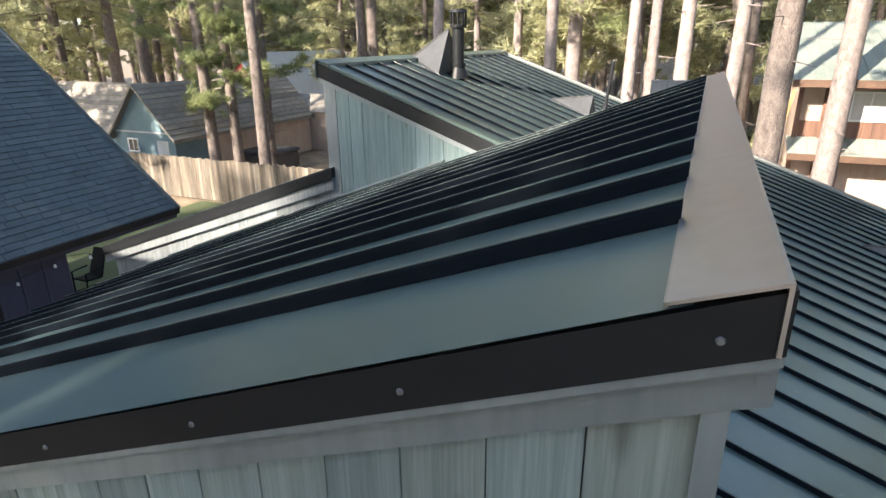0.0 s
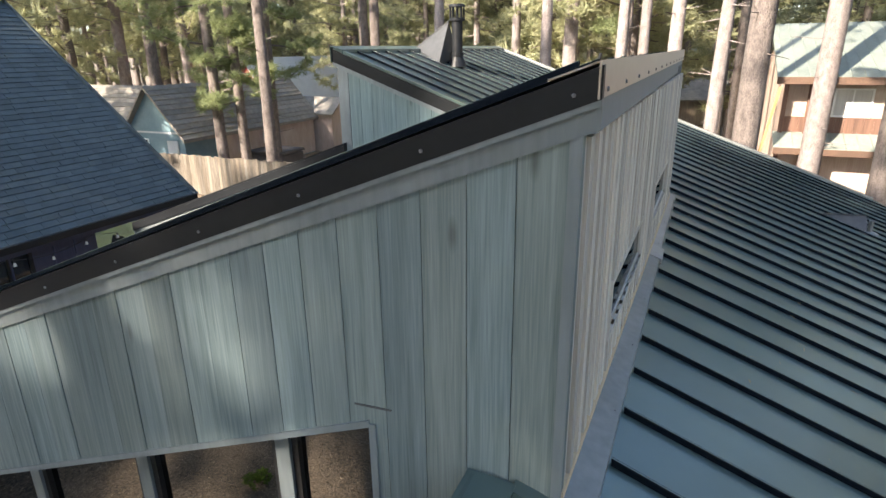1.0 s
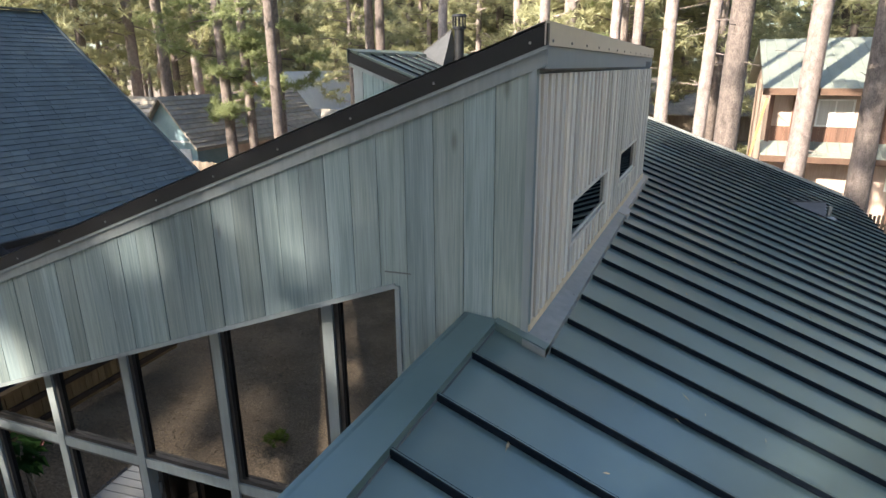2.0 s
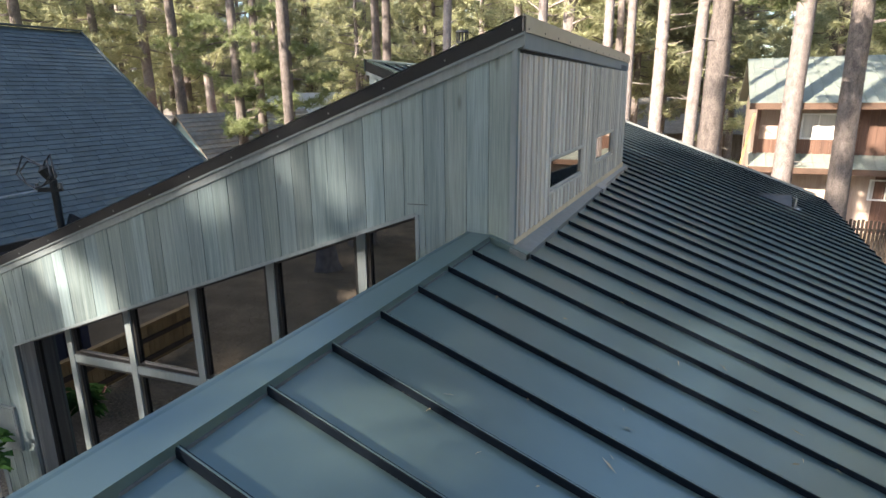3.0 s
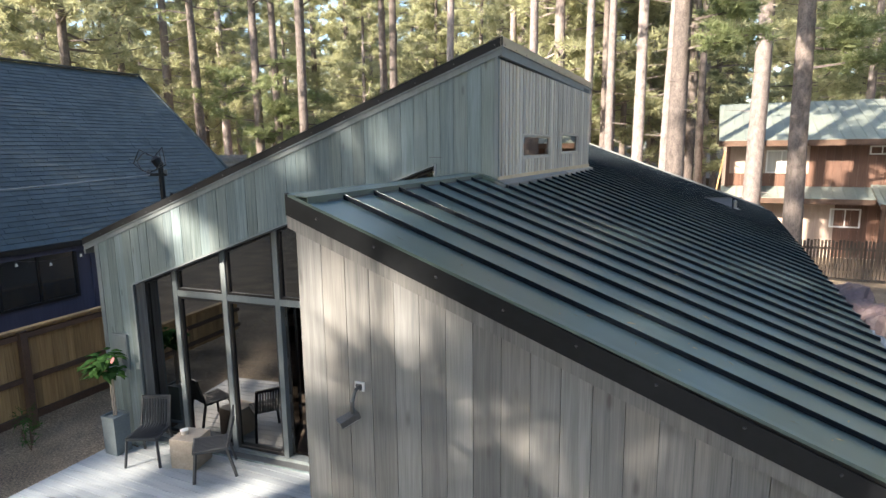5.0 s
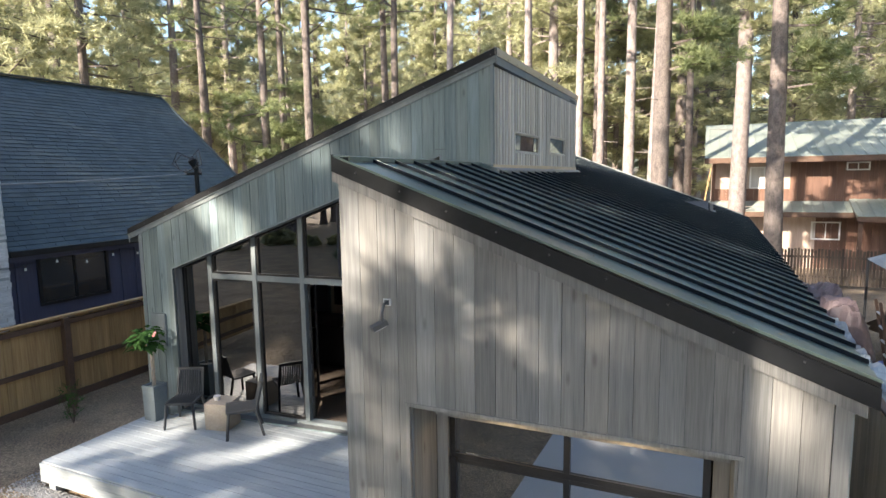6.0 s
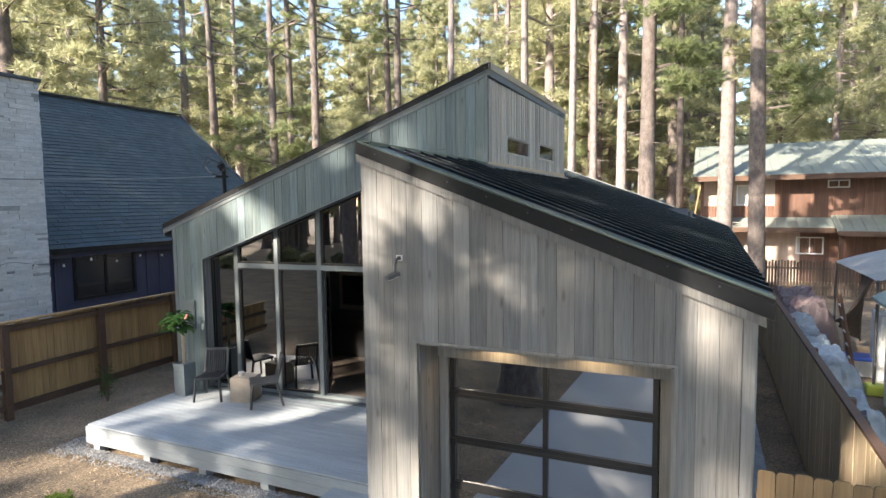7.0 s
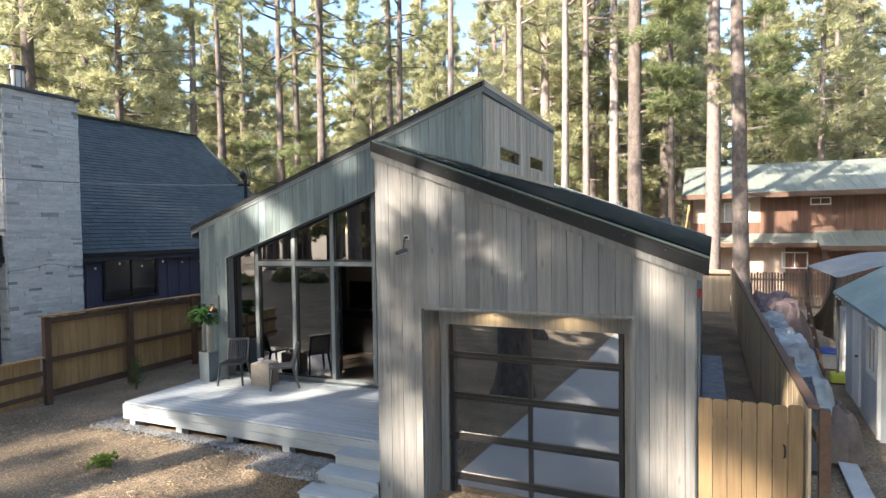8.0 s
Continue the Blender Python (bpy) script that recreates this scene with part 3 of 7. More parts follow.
for u in (1.40, 2.42):
    lamp = thing("downlight", GARAGE.at(u, -0.27, DOOR_Z - 0.02), "small round warm downlight in the door recess, switched on", "downlight", "garage downlights")
    part("ring", rod(GARAGE.at(u, -0.27, DOOR_Z - 0.03), GARAGE.at(u, -0.27, DOOR_Z - 0.018), 0.055, n=16), WHITE_PLASTIC, lamp)
    part("lens", rod(GARAGE.at(u, -0.27, DOOR_Z - 0.034), GARAGE.at(u, -0.27, DOOR_Z - 0.029), 0.04, n=16), WARM_LENS, lamp)
    bulb = new("downlight_lamp", bpy.data.lights.new("downlight_lamp", "SPOT"))
    bulb.data.energy, bulb.data.color, bulb.data.spot_size, bulb.data.shadow_soft_size = 2.2, (1.0, 0.66, 0.33), radians(150), 0.03
    bulb.matrix_basis = look(GARAGE.at(u, -0.27, DOOR_Z - 0.05), GARAGE.at(u, -0.36, 0))

# main facade, set slightly askew to the garage
WIN_U0, WIN_U1 = 0.74, 5.62


def window_top(u):
    return 4.71 + 0.364 * (0.75 - 0.9978 * u)


def facade_top(u):
    return left_roof(0.24 - 0.9978 * u) - 0.14


wall_facade = structure("wall_facade", "tall sloping facade of grey stained vertical boards above a window wall", "wall", (-3, 0.9, 0))
hole = [(WIN_U0, WIN_U1, flat(0.42), window_top)]
core(FACADE, 0, 6.30, flat(-0.1), lambda u: left_roof(0.24 - 0.9978 * u) - 0.03, hole, wall_facade, -0.16, -0.002, SIDING_BACK)
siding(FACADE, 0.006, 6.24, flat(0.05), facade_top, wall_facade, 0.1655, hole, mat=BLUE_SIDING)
part("corner_trim", FACADE.block(6.245, 6.325, 0.05, facade_top(6.3), 0.0, 0.026), TRIM, wall_facade)
part("corner_trim", FACADE.block(-0.026, 0.012, 4.40, facade_top(0.02) - 0.03, 0.024, 0.033), TRIM, wall_facade, "grey corner board")
part("butt_joint", FACADE.block(0.64, 0.80, 4.776, 4.782, 0.019, 0.0245), SIDING_BACK, wall_facade)
for a, b in ((WIN_U0, WIN_U1),):
    part("head_trim", FACADE.slab([(a, window_top(a)), (b, window_top(b)), (b, window_top(b) - 0.03), (a, window_top(a) - 0.03)], -0.30, 0.03), TRIM, wall_facade)
for u in (WIN_U0 - 0.03, WIN_U1):
    part("side_trim", FACADE.block(u, u + 0.03, 0.42, window_top(u + 0.015) - 0.02, -0.30, 0.03), TRIM, wall_facade)
for k in range(2):
    part("jamb_board", FACADE.block(WIN_U1 - 0.02, WIN_U1, 0.44, window_top(WIN_U1) - 0.03, -0.15 - k * 0.13, -0.022 - k * 0.13), SIDING, wall_facade)

window_wall = thing("window_wall", FACADE.at(3.0, -0.2, 0.42), "tall glazed window wall with grey mullions and an open black door", "window wall")
MULLIONS = (4.99, 4.08, 3.17, 2.245, 1.31)
edges = (WIN_U1 - 0.02, *MULLIONS, WIN_U0)
for u in MULLIONS:
    part("mullion", FACADE.slab([(u - 0.04, 0.42), (u + 0.04, 0.42), (u + 0.04, window_top(u + 0.04) - 0.03), (u - 0.04, window_top(u - 0.04) - 0.03)], -0.27, -0.15), TRIM, window_wall)
part("sill", FACADE.block(WIN_U0, WIN_U1 - 0.02, 0.42, 0.47, -0.29, -0.13), TRIM, window_wall)
for k, (b, a) in enumerate(zip(edges, edges[1:])):
    a2, b2 = a + (0.04 if a in MULLIONS else 0.0), b - (0.04 if b in MULLIONS else 0.0)
    if k:
        part("transom", FACADE.block(a2, b2, 2.75, 2.84, -0.265, -0.155), TRIM, window_wall)
    cells = [(0.47, lambda u: 2.75), (2.84, lambda u: window_top(u) - 0.03)] if k else [(0.47, lambda u: window_top(u) - 0.03)]
    for low, high in cells:
        if k == 3 and low < 1:
            continue                      # the doorway
        f = 0.035
        bm = bmesh.new()
        FACADE.block(a2, a2 + f, low, high(a2) - 0.002, -0.24, -0.17, bm)
        FACADE.slab([(b2 - f, low), (b2, low), (b2, high(b2) - 0.002), (b2 - f, high(b2 - f) - 0.002)], -0.24, -0.17, bm)
        FACADE.block(a2 + f, b2 - f, low, low + f, -0.24, -0.17, bm)
        FACADE.slab([(a2 + f, high(a2 + f) - f), (b2 - f, high(b2 - f) - f), (b2 - f, high(b2 - f) - 0.002), (a2 + f, high(a2 + f) - 0.002)], -0.24, -0.17, bm)
        part("sash", bm, BRONZE, window_wall, "black window sash")
        pane = part("pane", FACADE.slab([(a2 + f, low + f), (b2 - f, low + f), (b2 - f, high(b2 - f) - f), (a2 + f, high(a2 + f) - f)], -0.21, -0.203), GLASS, window_wall)
        pane.visible_shadow = False
# black door leaf, swung inwards against its jamb
door_leaf = thing("door_leaf", FACADE.at(3.11, -0.25, 0.47), "open black framed glass door swung into the room", "door")
hinge = FACADE.at(3.12, -0.25, 0)
swing = Wall(hinge.x, hinge.y, -0.50, 0.866, 0.866, 0.50)
for u0, u1, z0, z1 in ((0, 0.09, 0.48, 2.73), (0.78, 0.87, 0.48, 2.73), (0.09, 0.78, 0.48, 0.66), (0.09, 0.78, 2.62, 2.73)):
    part("frame", swing.block(u0, u1, z0, z1, -0.02, 0.025), BRONZE, door_leaf)
part("glass", swing.block(0.09, 0.78, 0.66, 2.62, 0.0, 0.006), GLASS, door_leaf)
for z in (0.75, 1.3, 1.85, 2.45):
    part("hinge", rod(FACADE.at(3.11, -0.235, z), FACADE.at(3.11, -0.235, z + 0.11), 0.016, n=10), LAMP_GREY, door_leaf)

# clerestory side
wall_clerestory = structure("wall_clerestory", "raised clerestory wall of grey boards with two small windows", "wall", (0.25, 3.6, 4.4))
CW = [(0.93, 2.24, flat(4.76), flat(5.03)), (2.95, 4.10, flat(4.79), flat(5.08))]
core(CLEAR, 0, 5.12, flat(3.9), flat(5.92), CW, wall_clerestory, -0.14, -0.002, SIDING_BACK)
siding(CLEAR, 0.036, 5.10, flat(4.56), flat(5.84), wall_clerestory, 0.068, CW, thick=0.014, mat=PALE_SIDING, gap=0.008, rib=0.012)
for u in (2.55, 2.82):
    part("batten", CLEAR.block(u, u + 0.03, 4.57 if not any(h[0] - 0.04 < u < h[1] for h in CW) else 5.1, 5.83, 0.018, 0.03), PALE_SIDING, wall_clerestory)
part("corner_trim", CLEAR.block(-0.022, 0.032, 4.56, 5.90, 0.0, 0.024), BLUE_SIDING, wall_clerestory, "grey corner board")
part("base_board", CLEAR.block(0.0, 5.12, 4.47, 4.56, 0.0, 0.03), LIT_CEDAR, wall_clerestory, "pale base board")
part("rear_end", box(-0.3, 0.24, 6.215, 6.30, 4.3, 6.0), SIDING, wall_clerestory)
for a, b, lo, hi in [(h[0], h[1], h[2](0), h[3](0)) for h in CW]:
    w = thing("clerestory_window", CLEAR.at((a + b) / 2, 0, lo), "small low clerestory window with a thin pale frame", "window", "clerestory windows")
    bm = bmesh.new()
    for c, d, e, g in ((a, b, lo, lo + 0.02), (a, b, hi - 0.02, hi), (a, a + 0.02, lo + 0.02, hi - 0.02), (b - 0.02, b, lo + 0.02, hi - 0.02)):
        CLEAR.block(c, d, e, g, -0.09, 0.012, bm)
    part("frame", bm, PALE_SIDING, w)
    bm = bmesh.new()
    for c, d, e, g in ((a - 0.022, b + 0.022, lo - 0.022, lo), (a - 0.022, b + 0.022, hi, hi + 0.022), (a - 0.022, a, lo, hi), (b, b + 0.022, lo, hi)):
        CLEAR.block(c, d, e, g, 0.0, 0.030, bm)
    part("casing", bm, PALE_SIDING, w, "pale wooden casing")
    part("pane", CLEAR.block(a + 0.02, b - 0.02, lo + 0.02, hi - 0.02, -0.004, 0.003), DOOR_GLASS, w)

# rear block and the hidden sides
wall_rear = structure("wall_rear", "stepped rear wall of pale blue grey boards above the low roof", "wall", (-4, 6.5, 0))
bm = bmesh.new()
REAR.slab([(0, -0.1), (8.7, -0.1), (8.7, right_roof(0.24) - 0.03), (4.44, right_roof(-4.02) - 0.03), (4.44, rear_roof(-4.02) - 0.03), (0, rear_roof(-8.46) - 0.03)], -0.14, -0.002, bm)
part("core", bm, SIDING_BACK, wall_rear)
siding(REAR, 0.0, 4.36, flat(0.0), lambda u: rear_roof(-8.46 + u) - 0.22, wall_rear, 0.18, mat=GREY_SIDING)
siding(REAR, 4.53, 8.6, lambda u: min(4.0, left_roof(-8.46 + u)), lambda u: right_roof(-8.46 + u) - 0.22, wall_rear, 0.18, mat=TEAL_SIDING)
part("corner_trim", REAR.block(4.365, 4.525, 3.9, right_roof(-4.02) - 0.22, 0.0, 0.026), TRIM, wall_rear)
wall_right = structure("wall_right", "long side wall of grey boards along the gravel path", "wall", (3.76, 5, 0))
core(RIGHT, 0.0, 15.4, flat(-0.1), flat(right_roof(3.76) - 0.05), [], wall_right, -0.14, -0.002, SIDING_BACK)
siding(RIGHT, 0.09, 15.4, flat(0.05), flat(2.9), wall_right, 0.2)
part("corner_trim", RIGHT.block(0.0, 0.085, 0.03, 2.93, 0.0, 0.026), TRIM, wall_right)
wall_left = structure("wall_left", "left side wall of grey boards", "wall", (-6.2, 3.5, 0))
core(LEFT, 0.17, 5.8, flat(-0.1), flat(left_roof(-6.4) - 0.05), [], wall_left, -0.14, -0.002, SIDING_BACK)
siding(LEFT, 0.02, 5.8, flat(0.05), flat(3.35), wall_left, 0.2)
wall_inner = structure("wall_inner", "garage side wall of grey boards facing the deck", "wall", (-0.03, -0.5, 0))
core(INNER, 0.0, 3.0, flat(-0.5), flat(right_roof(-0.03) - 0.04), [], wall_inner, -0.14, -0.002, SIDING_BACK)
siding(INNER, 0.0, 3.15, flat(-0.33), flat(4.37), wall_inner, 0.175)
part("wall_rear_left", box(-8.46, -8.32, 6.645, 13.3, -0.1, rear_roof(-8.4) - 0.05), SIDING)["kind"] = "structure"
part("wall_rear_upper", box(-4.02, -3.9, 6.645, 13.3, 4.3, right_roof(-3.9) - 0.05), SIDING)["kind"] = "structure"
part("wall_back", hull(bmesh.new(), [(-8.32, 13.15, -0.1), (3.6, 13.15, -0.1), (3.6, 13.15, 3.1), (-3.85, 13.15, 5.9), (-3.88, 13.15, 4.7), (-8.32, 13.15, 3.1)],
                       [(-8.32, 13.3, -0.1), (3.6, 13.3, -0.1), (3.6, 13.3, 3.1), (-3.85, 13.3, 5.9), (-3.88, 13.3, 4.7), (-8.32, 13.3, 3.1)]), SIDING)["kind"] = "structure"


# ---- roofs ----
def strip(slope, y0, y1, x0, x1, bm, lift=0.0):
    """One roof pan between two seams, with the faint waviness of thin sheet. x0, x1 may follow y."""
    lo = x0 if callable(x0) else (lambda y: x0)
    hi = x1 if callable(x1) else (lambda y: x1)
    n = max(2, round((hi(y0) - lo(y0)) / 0.45))
    rows = []
    for j in range(5):
        y = y0 + (y1 - y0) * j / 4
        a, b = lo(y), hi(y)
        row = []
        for i in range(n + 1):
            x = a + (b - a) * i / n
            wave = 0.0022 * noise.noise(Vector((x * 1.3, y * 2.0, slope(0)))) * (1 if 0 < j < 4 else 0)
            row.append(bm.verts.new((x, y, slope(x) + lift + wave)))
        rows.append(row)
    for r, s in zip(rows, rows[1:]):
        for i in range(n):
            bm.faces.new((r[i], r[i + 1], s[i + 1], s[i]))
    return bm


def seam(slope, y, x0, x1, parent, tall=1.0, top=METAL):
    """A raised seam, the shade on its sides painted black, with a thin folded top of the roof's own metal."""
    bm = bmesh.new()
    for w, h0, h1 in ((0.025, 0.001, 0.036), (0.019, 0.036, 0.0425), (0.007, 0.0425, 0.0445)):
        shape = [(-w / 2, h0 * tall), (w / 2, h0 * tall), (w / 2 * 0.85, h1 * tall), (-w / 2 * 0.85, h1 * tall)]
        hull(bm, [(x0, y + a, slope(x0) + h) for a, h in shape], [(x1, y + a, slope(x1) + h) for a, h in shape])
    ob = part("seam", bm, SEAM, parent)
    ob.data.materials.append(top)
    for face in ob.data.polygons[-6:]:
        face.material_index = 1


roof_right_ob = structure("roof_right", "dark grey standing seam metal roof sloping over garage and rear rooms", "roof", (2, 5, 3.5))


def roof_left_edge(y):
    return -0.06 if y < 1.05 else (0.27 if y < 6.42 else -4.12)


EAVE_X, BACK_Y, FRONT_Y = 3.90, 13.4, -2.14


def right_eave(y):
    """The low eave opens slightly towards the back."""
    return EAVE_X + 0.011 * (y - FRONT_Y)


for x0, y0, y1 in ((-0.05, FRONT_Y + 0.01, 1.05), (0.26, 1.05, 6.42), (-4.11, 6.42, BACK_Y)):
    ring = [(x0, y0), (right_eave(y0), y0), (right_eave(y1), y1), (x0, y1)]
    part("decking", hull(bmesh.new(), [(x, y, right_roof(x) - 0.12) for x, y in ring], [(x, y, right_roof(x) - 0.008) for x, y in ring]), FASCIA, roof_right_ob)
seams = [-1.740 + 0.407 * k for k in range(38)]
bounds = sorted([FRONT_Y, *[s for s in seams if s < BACK_Y - 0.1], BACK_Y])
for a, b in zip(bounds, bounds[1:]):
    bm = bmesh.new()
    for c, d in cut_range(a, b, [(1.05, 6.42)]):
        strip(right_roof, c, d, roof_left_edge((c + d) / 2), right_eave, bm)
    part("pan", bm, METAL, roof_right_ob, smooth=True)
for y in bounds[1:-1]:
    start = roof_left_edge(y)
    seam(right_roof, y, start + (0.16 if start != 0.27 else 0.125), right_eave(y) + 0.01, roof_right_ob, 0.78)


def cap(slope, x0, x1, y0, y1, parent, drop, side, name="ridge_cap", mat=METAL, lift=0.05, label="", edge=0.03):
    """A folded cap along a high edge: a top sheet and a leg turned down on one side."""
    bm = bmesh.new()
    outer = x0 if side < 0 else x1
    top = [(x0, y0), (x1, y0), (x1, y1), (x0, y1)]
    rise = {outer: edge, (x0 if side > 0 else x1): lift}
    hull(bm, [(x, y, slope(x) + rise[x] - 0.006) for x, y in top], [(x, y, slope(x) + rise[x]) for x, y in top])
    box(min(outer, outer + side * 0.006), max(outer, outer + side * 0.006), y0, y1, slope(outer) - drop, slope(outer) + edge, bm)
    inner = x1 if side < 0 else x0
    box(inner - 0.003, inner + 0.003, y0, y1, slope(inner), slope(inner) + lift, bm)
    part(name, bm, mat, parent, label)


cap(right_roof, -0.075, 0.105, FRONT_Y - 0.012, 1.07, roof_right_ob, 0.15, -1, lift=0.046, edge=-0.008)
cap(right_roof, -4.14, -3.96, 6.40, BACK_Y + 0.01, roof_right_ob, 0.18, -1)


def rake(a, b, drop, parent, n, thick=0.03, low=0.17, trim=0.09, mat=FASCIA, trim_mat=TRIM, reach=1.0, lip=0.0):
    """A sloping fascia between two roof points with a trim board under it. n: the way it faces."""
    a, b, n = Vector(a), Vector(b), Vector(n)
    up = Vector((0, 0, 1))
    hull_bm = hull(bmesh.new(), [a + up * drop, a - up * low, a - up * low + n * thick, a + up * drop + n * thick],
                   [b + up * drop, b - up * low, b - up * low + n * thick, b + up * drop + n * thick])
    part("fascia", hull_bm, mat, parent, "black metal fascia")
    t = thick - 0.008
    b = a.lerp(b, reach)
    if lip:
        e = thick - 0.003
        part("lip", hull(bmesh.new(), [a - up * low, a - up * (low + lip), a - up * (low + lip) + n * e, a - up * low + n * e],
                         [b - up * low, b - up * (low + lip), b - up * (low + lip) + n * e, b - up * low + n * e]), TRIM, parent, "thin drip strip")
        low, trim, t = low + lip, trim - lip, t - 0.012
    part("rake_trim", hull(bmesh.new(), [a - up * low, a - up * (low + trim), a - up * (low + trim) + n * t, a - up * low + n * t],
                           [b - up * low, b - up * (low + trim), b - up * (low + trim) + n * t, b - up * low + n * t]), trim_mat, parent, "grey trim board")


def screws(a, b, n, count, parent, first=0.03):
    a, b, n = Vector(a), Vector(b), Vector(n)
    for i in range(count):
        p = a.lerp(b, first + (1 - first) * i / count)
        part("screw", rod(p, p + n * 0.006, 0.009, 0.006, 8), SCREW, parent)


F = (0, -1, 0)
ya = GARAGE.o.y - 0.026
rake((-0.075, ya, right_roof(-0.075)), (EAVE_X, ya, right_roof(EAVE_X) - 0.04), 0.0, roof_right_ob, F, thick=0.036, low=0.142, trim=0.085, reach=0.985, trim_mat=SIDING)
screws((0.05, ya - 0.036, right_roof(0.05) - 0.07), (EAVE_X, ya - 0.036, right_roof(EAVE_X) - 0.07), F, 9, roof_right_ob)
part("rake_edge", bar((-0.05, FRONT_Y + 0.012, right_roof(-0.05) - 0.004), (EAVE_X, FRONT_Y + 0.012, right_roof(EAVE_X) + 0.006), 0.05, 0.018), METAL, roof_right_ob)
part("back_edge", bar((-4.1, BACK_Y - 0.02, right_roof(-4.1) + 0.02), (EAVE_X, BACK_Y - 0.02, right_roof(EAVE_X) + 0.02), 0.06, 0.05), FLASHING, roof_right_ob)
ring = [(right_eave(y) + d, y) for d, y in ((-0.03, FRONT_Y + 0.02), (0.0, FRONT_Y + 0.02), (0.0, BACK_Y), (-0.03, BACK_Y))]
part("eave_trim", hull(bmesh.new(), [(x, y, right_roof(x) - 0.15) for x, y in ring], [(x, y, right_roof(x) - 0.012) for x, y in ring]), FASCIA, roof_right_ob)
part("soffit", hull(bmesh.new(), [(3.785, FRONT_Y + 0.06, right_roof(3.785) - 0.24), (EAVE_X - 0.04, FRONT_Y + 0.06, right_roof(EAVE_X) - 0.17), (EAVE_X - 0.04, BACK_Y, right_roof(EAVE_X) - 0.17), (3.785, BACK_Y, right_roof(3.785) - 0.24)],
                    [(3.785, FRONT_Y + 0.06, right_roof(3.785) - 0.13), (EAVE_X - 0.04, FRONT_Y + 0.06, right_roof(EAVE_X) - 0.13), (EAVE_X - 0.04, BACK_Y, right_roof(EAVE_X) - 0.13), (3.785, BACK_Y, right_roof(3.785) - 0.13)]), TRIM, roof_right_ob)
yr = REAR.o.y - 0.02
rake((-4.14, yr, right_roof(-4.14)), (-0.1, yr, right_roof(-0.1)), 0.03, roof_right_ob, F, thick=0.05, low=0.17, trim=0.06)
part("rake_edge", bar((-4.1, 6.46, right_roof(-4.1) + 0.02), (-0.1, 6.46, right_roof(-0.1) + 0.02), 0.07, 0.03), METAL, roof_right_ob)
# flashing at the foot of the clerestory, in two overlapped lengths
for y0, y1, w, lift, sheet_mat in ((1.02, 4.30, 0.125, 0.040, FLASHING), (4.14, 4.42, 0.145, 0.046, LIT_FLASHING), (4.40, 6.46, 0.115, 0.040, LIT_FLASHING)):
    ring = [(0.26, y0), (0.26 + w, y0), (0.26 + w, y1), (0.26, y1)]
    part("flashing", hull(bmesh.new(), [(x, y, right_roof(x) + lift - 0.05) for x, y in ring], [(x, y, right_roof(x) + lift) for x, y in ring]), sheet_mat, roof_right_ob, "bent metal flashing")
    for k in range(int((y1 - y0) / 0.7)):
        p = Vector((0.26 + w - 0.025, y0 + 0.12 + 0.7 * k, right_roof(0.26 + w - 0.025) + lift))
        part("screw", rod(p, p + Vector((0, 0, 0.004)), 0.006, 0.004, 6), ZINC, roof_right_ob)

# the upstand across the foot of the corner, from the cap to the flashing
ring = [(0.10, 1.03), (0.385, 1.03), (0.385, 1.10), (0.10, 1.10)]
part("corner_flashing", hull(bmesh.new(), [(x, y, right_roof(x) + 0.002) for x, y in ring], [(x, y, right_roof(x) + 0.046) for x, y in ring]), METAL, roof_right_ob)

flecks, chosen = [], random.Random(17)
for k in range(150):
    x, y = 0.4 + 3.2 * chosen.random(), -2.0 + 9.0 * chosen.random() ** 1.6
    c, a, ln, w = Vector((x, y, right_roof(x) + 0.006)), chosen.uniform(0, 6.28), chosen.uniform(0.008, 0.045), chosen.uniform(0.002, 0.006)
    d = Vector((math.cos(a), math.sin(a), -0.376 * math.cos(a)))
    e = Vector((-math.sin(a), math.cos(a), 0.376 * math.sin(a)))
    up = Vector((0, 0, 0.004))
    flecks.append([c - d * ln, c + e * w + up, c + d * ln, c - e * w])
mesh = bpy.data.meshes.new("roof_litter")
mesh.from_pydata([v for q in flecks for v in q], [], [(4 * k, 4 * k + 3, 4 * k + 2, 4 * k + 1) for k in range(len(flecks))])
tagged(put("roof_litter", mesh, STRAW), "dry needles and pale specks lying on the metal roof", "litter", kind="stuff")

roof_left_ob = structure("roof_left", "dark standing seam metal roof rising to the clerestory", "roof", (-3, 4, 4.5))
ring = [(eave_line(0.65) + 0.02, 0.72), (0.27, 1.15), (0.27, 6.46), (eave_line(6.46) + 0.02, 6.46)]
part("decking", hull(bmesh.new(), [(x, y, left_roof(x) - 0.12) for x, y in ring], [(x, y, left_roof(x) - 0.008) for x, y in ring]), FASCIA, roof_left_ob)
A_seams = [1.50 + 0.407 * k for k in range(12)]
bm = bmesh.new()
ny = 24
low_row, top_row = [], []
for i in range(ny + 1):
    x = eave_line(0.8) + (0.2 - eave_line(0.8)) * i / ny
    low_row.append(bm.verts.new((x, roof_front(x) - 0.033, left_roof(x))))
    top_row.append(bm.verts.new((x, 1.50, left_roof(x))))
for i in range(ny):
    bm.faces.new((low_row[i], low_row[i + 1], top_row[i + 1], top_row[i]))
part("pan", bm, METAL, roof_left_ob, smooth=True)
for a, b in zip(A_seams, [*A_seams[1:], 6.46]):
    part("pan", strip(left_roof, a, b, eave_line, 0.2, bmesh.new()), METAL, roof_left_ob, smooth=True)
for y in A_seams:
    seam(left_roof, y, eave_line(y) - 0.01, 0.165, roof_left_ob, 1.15)
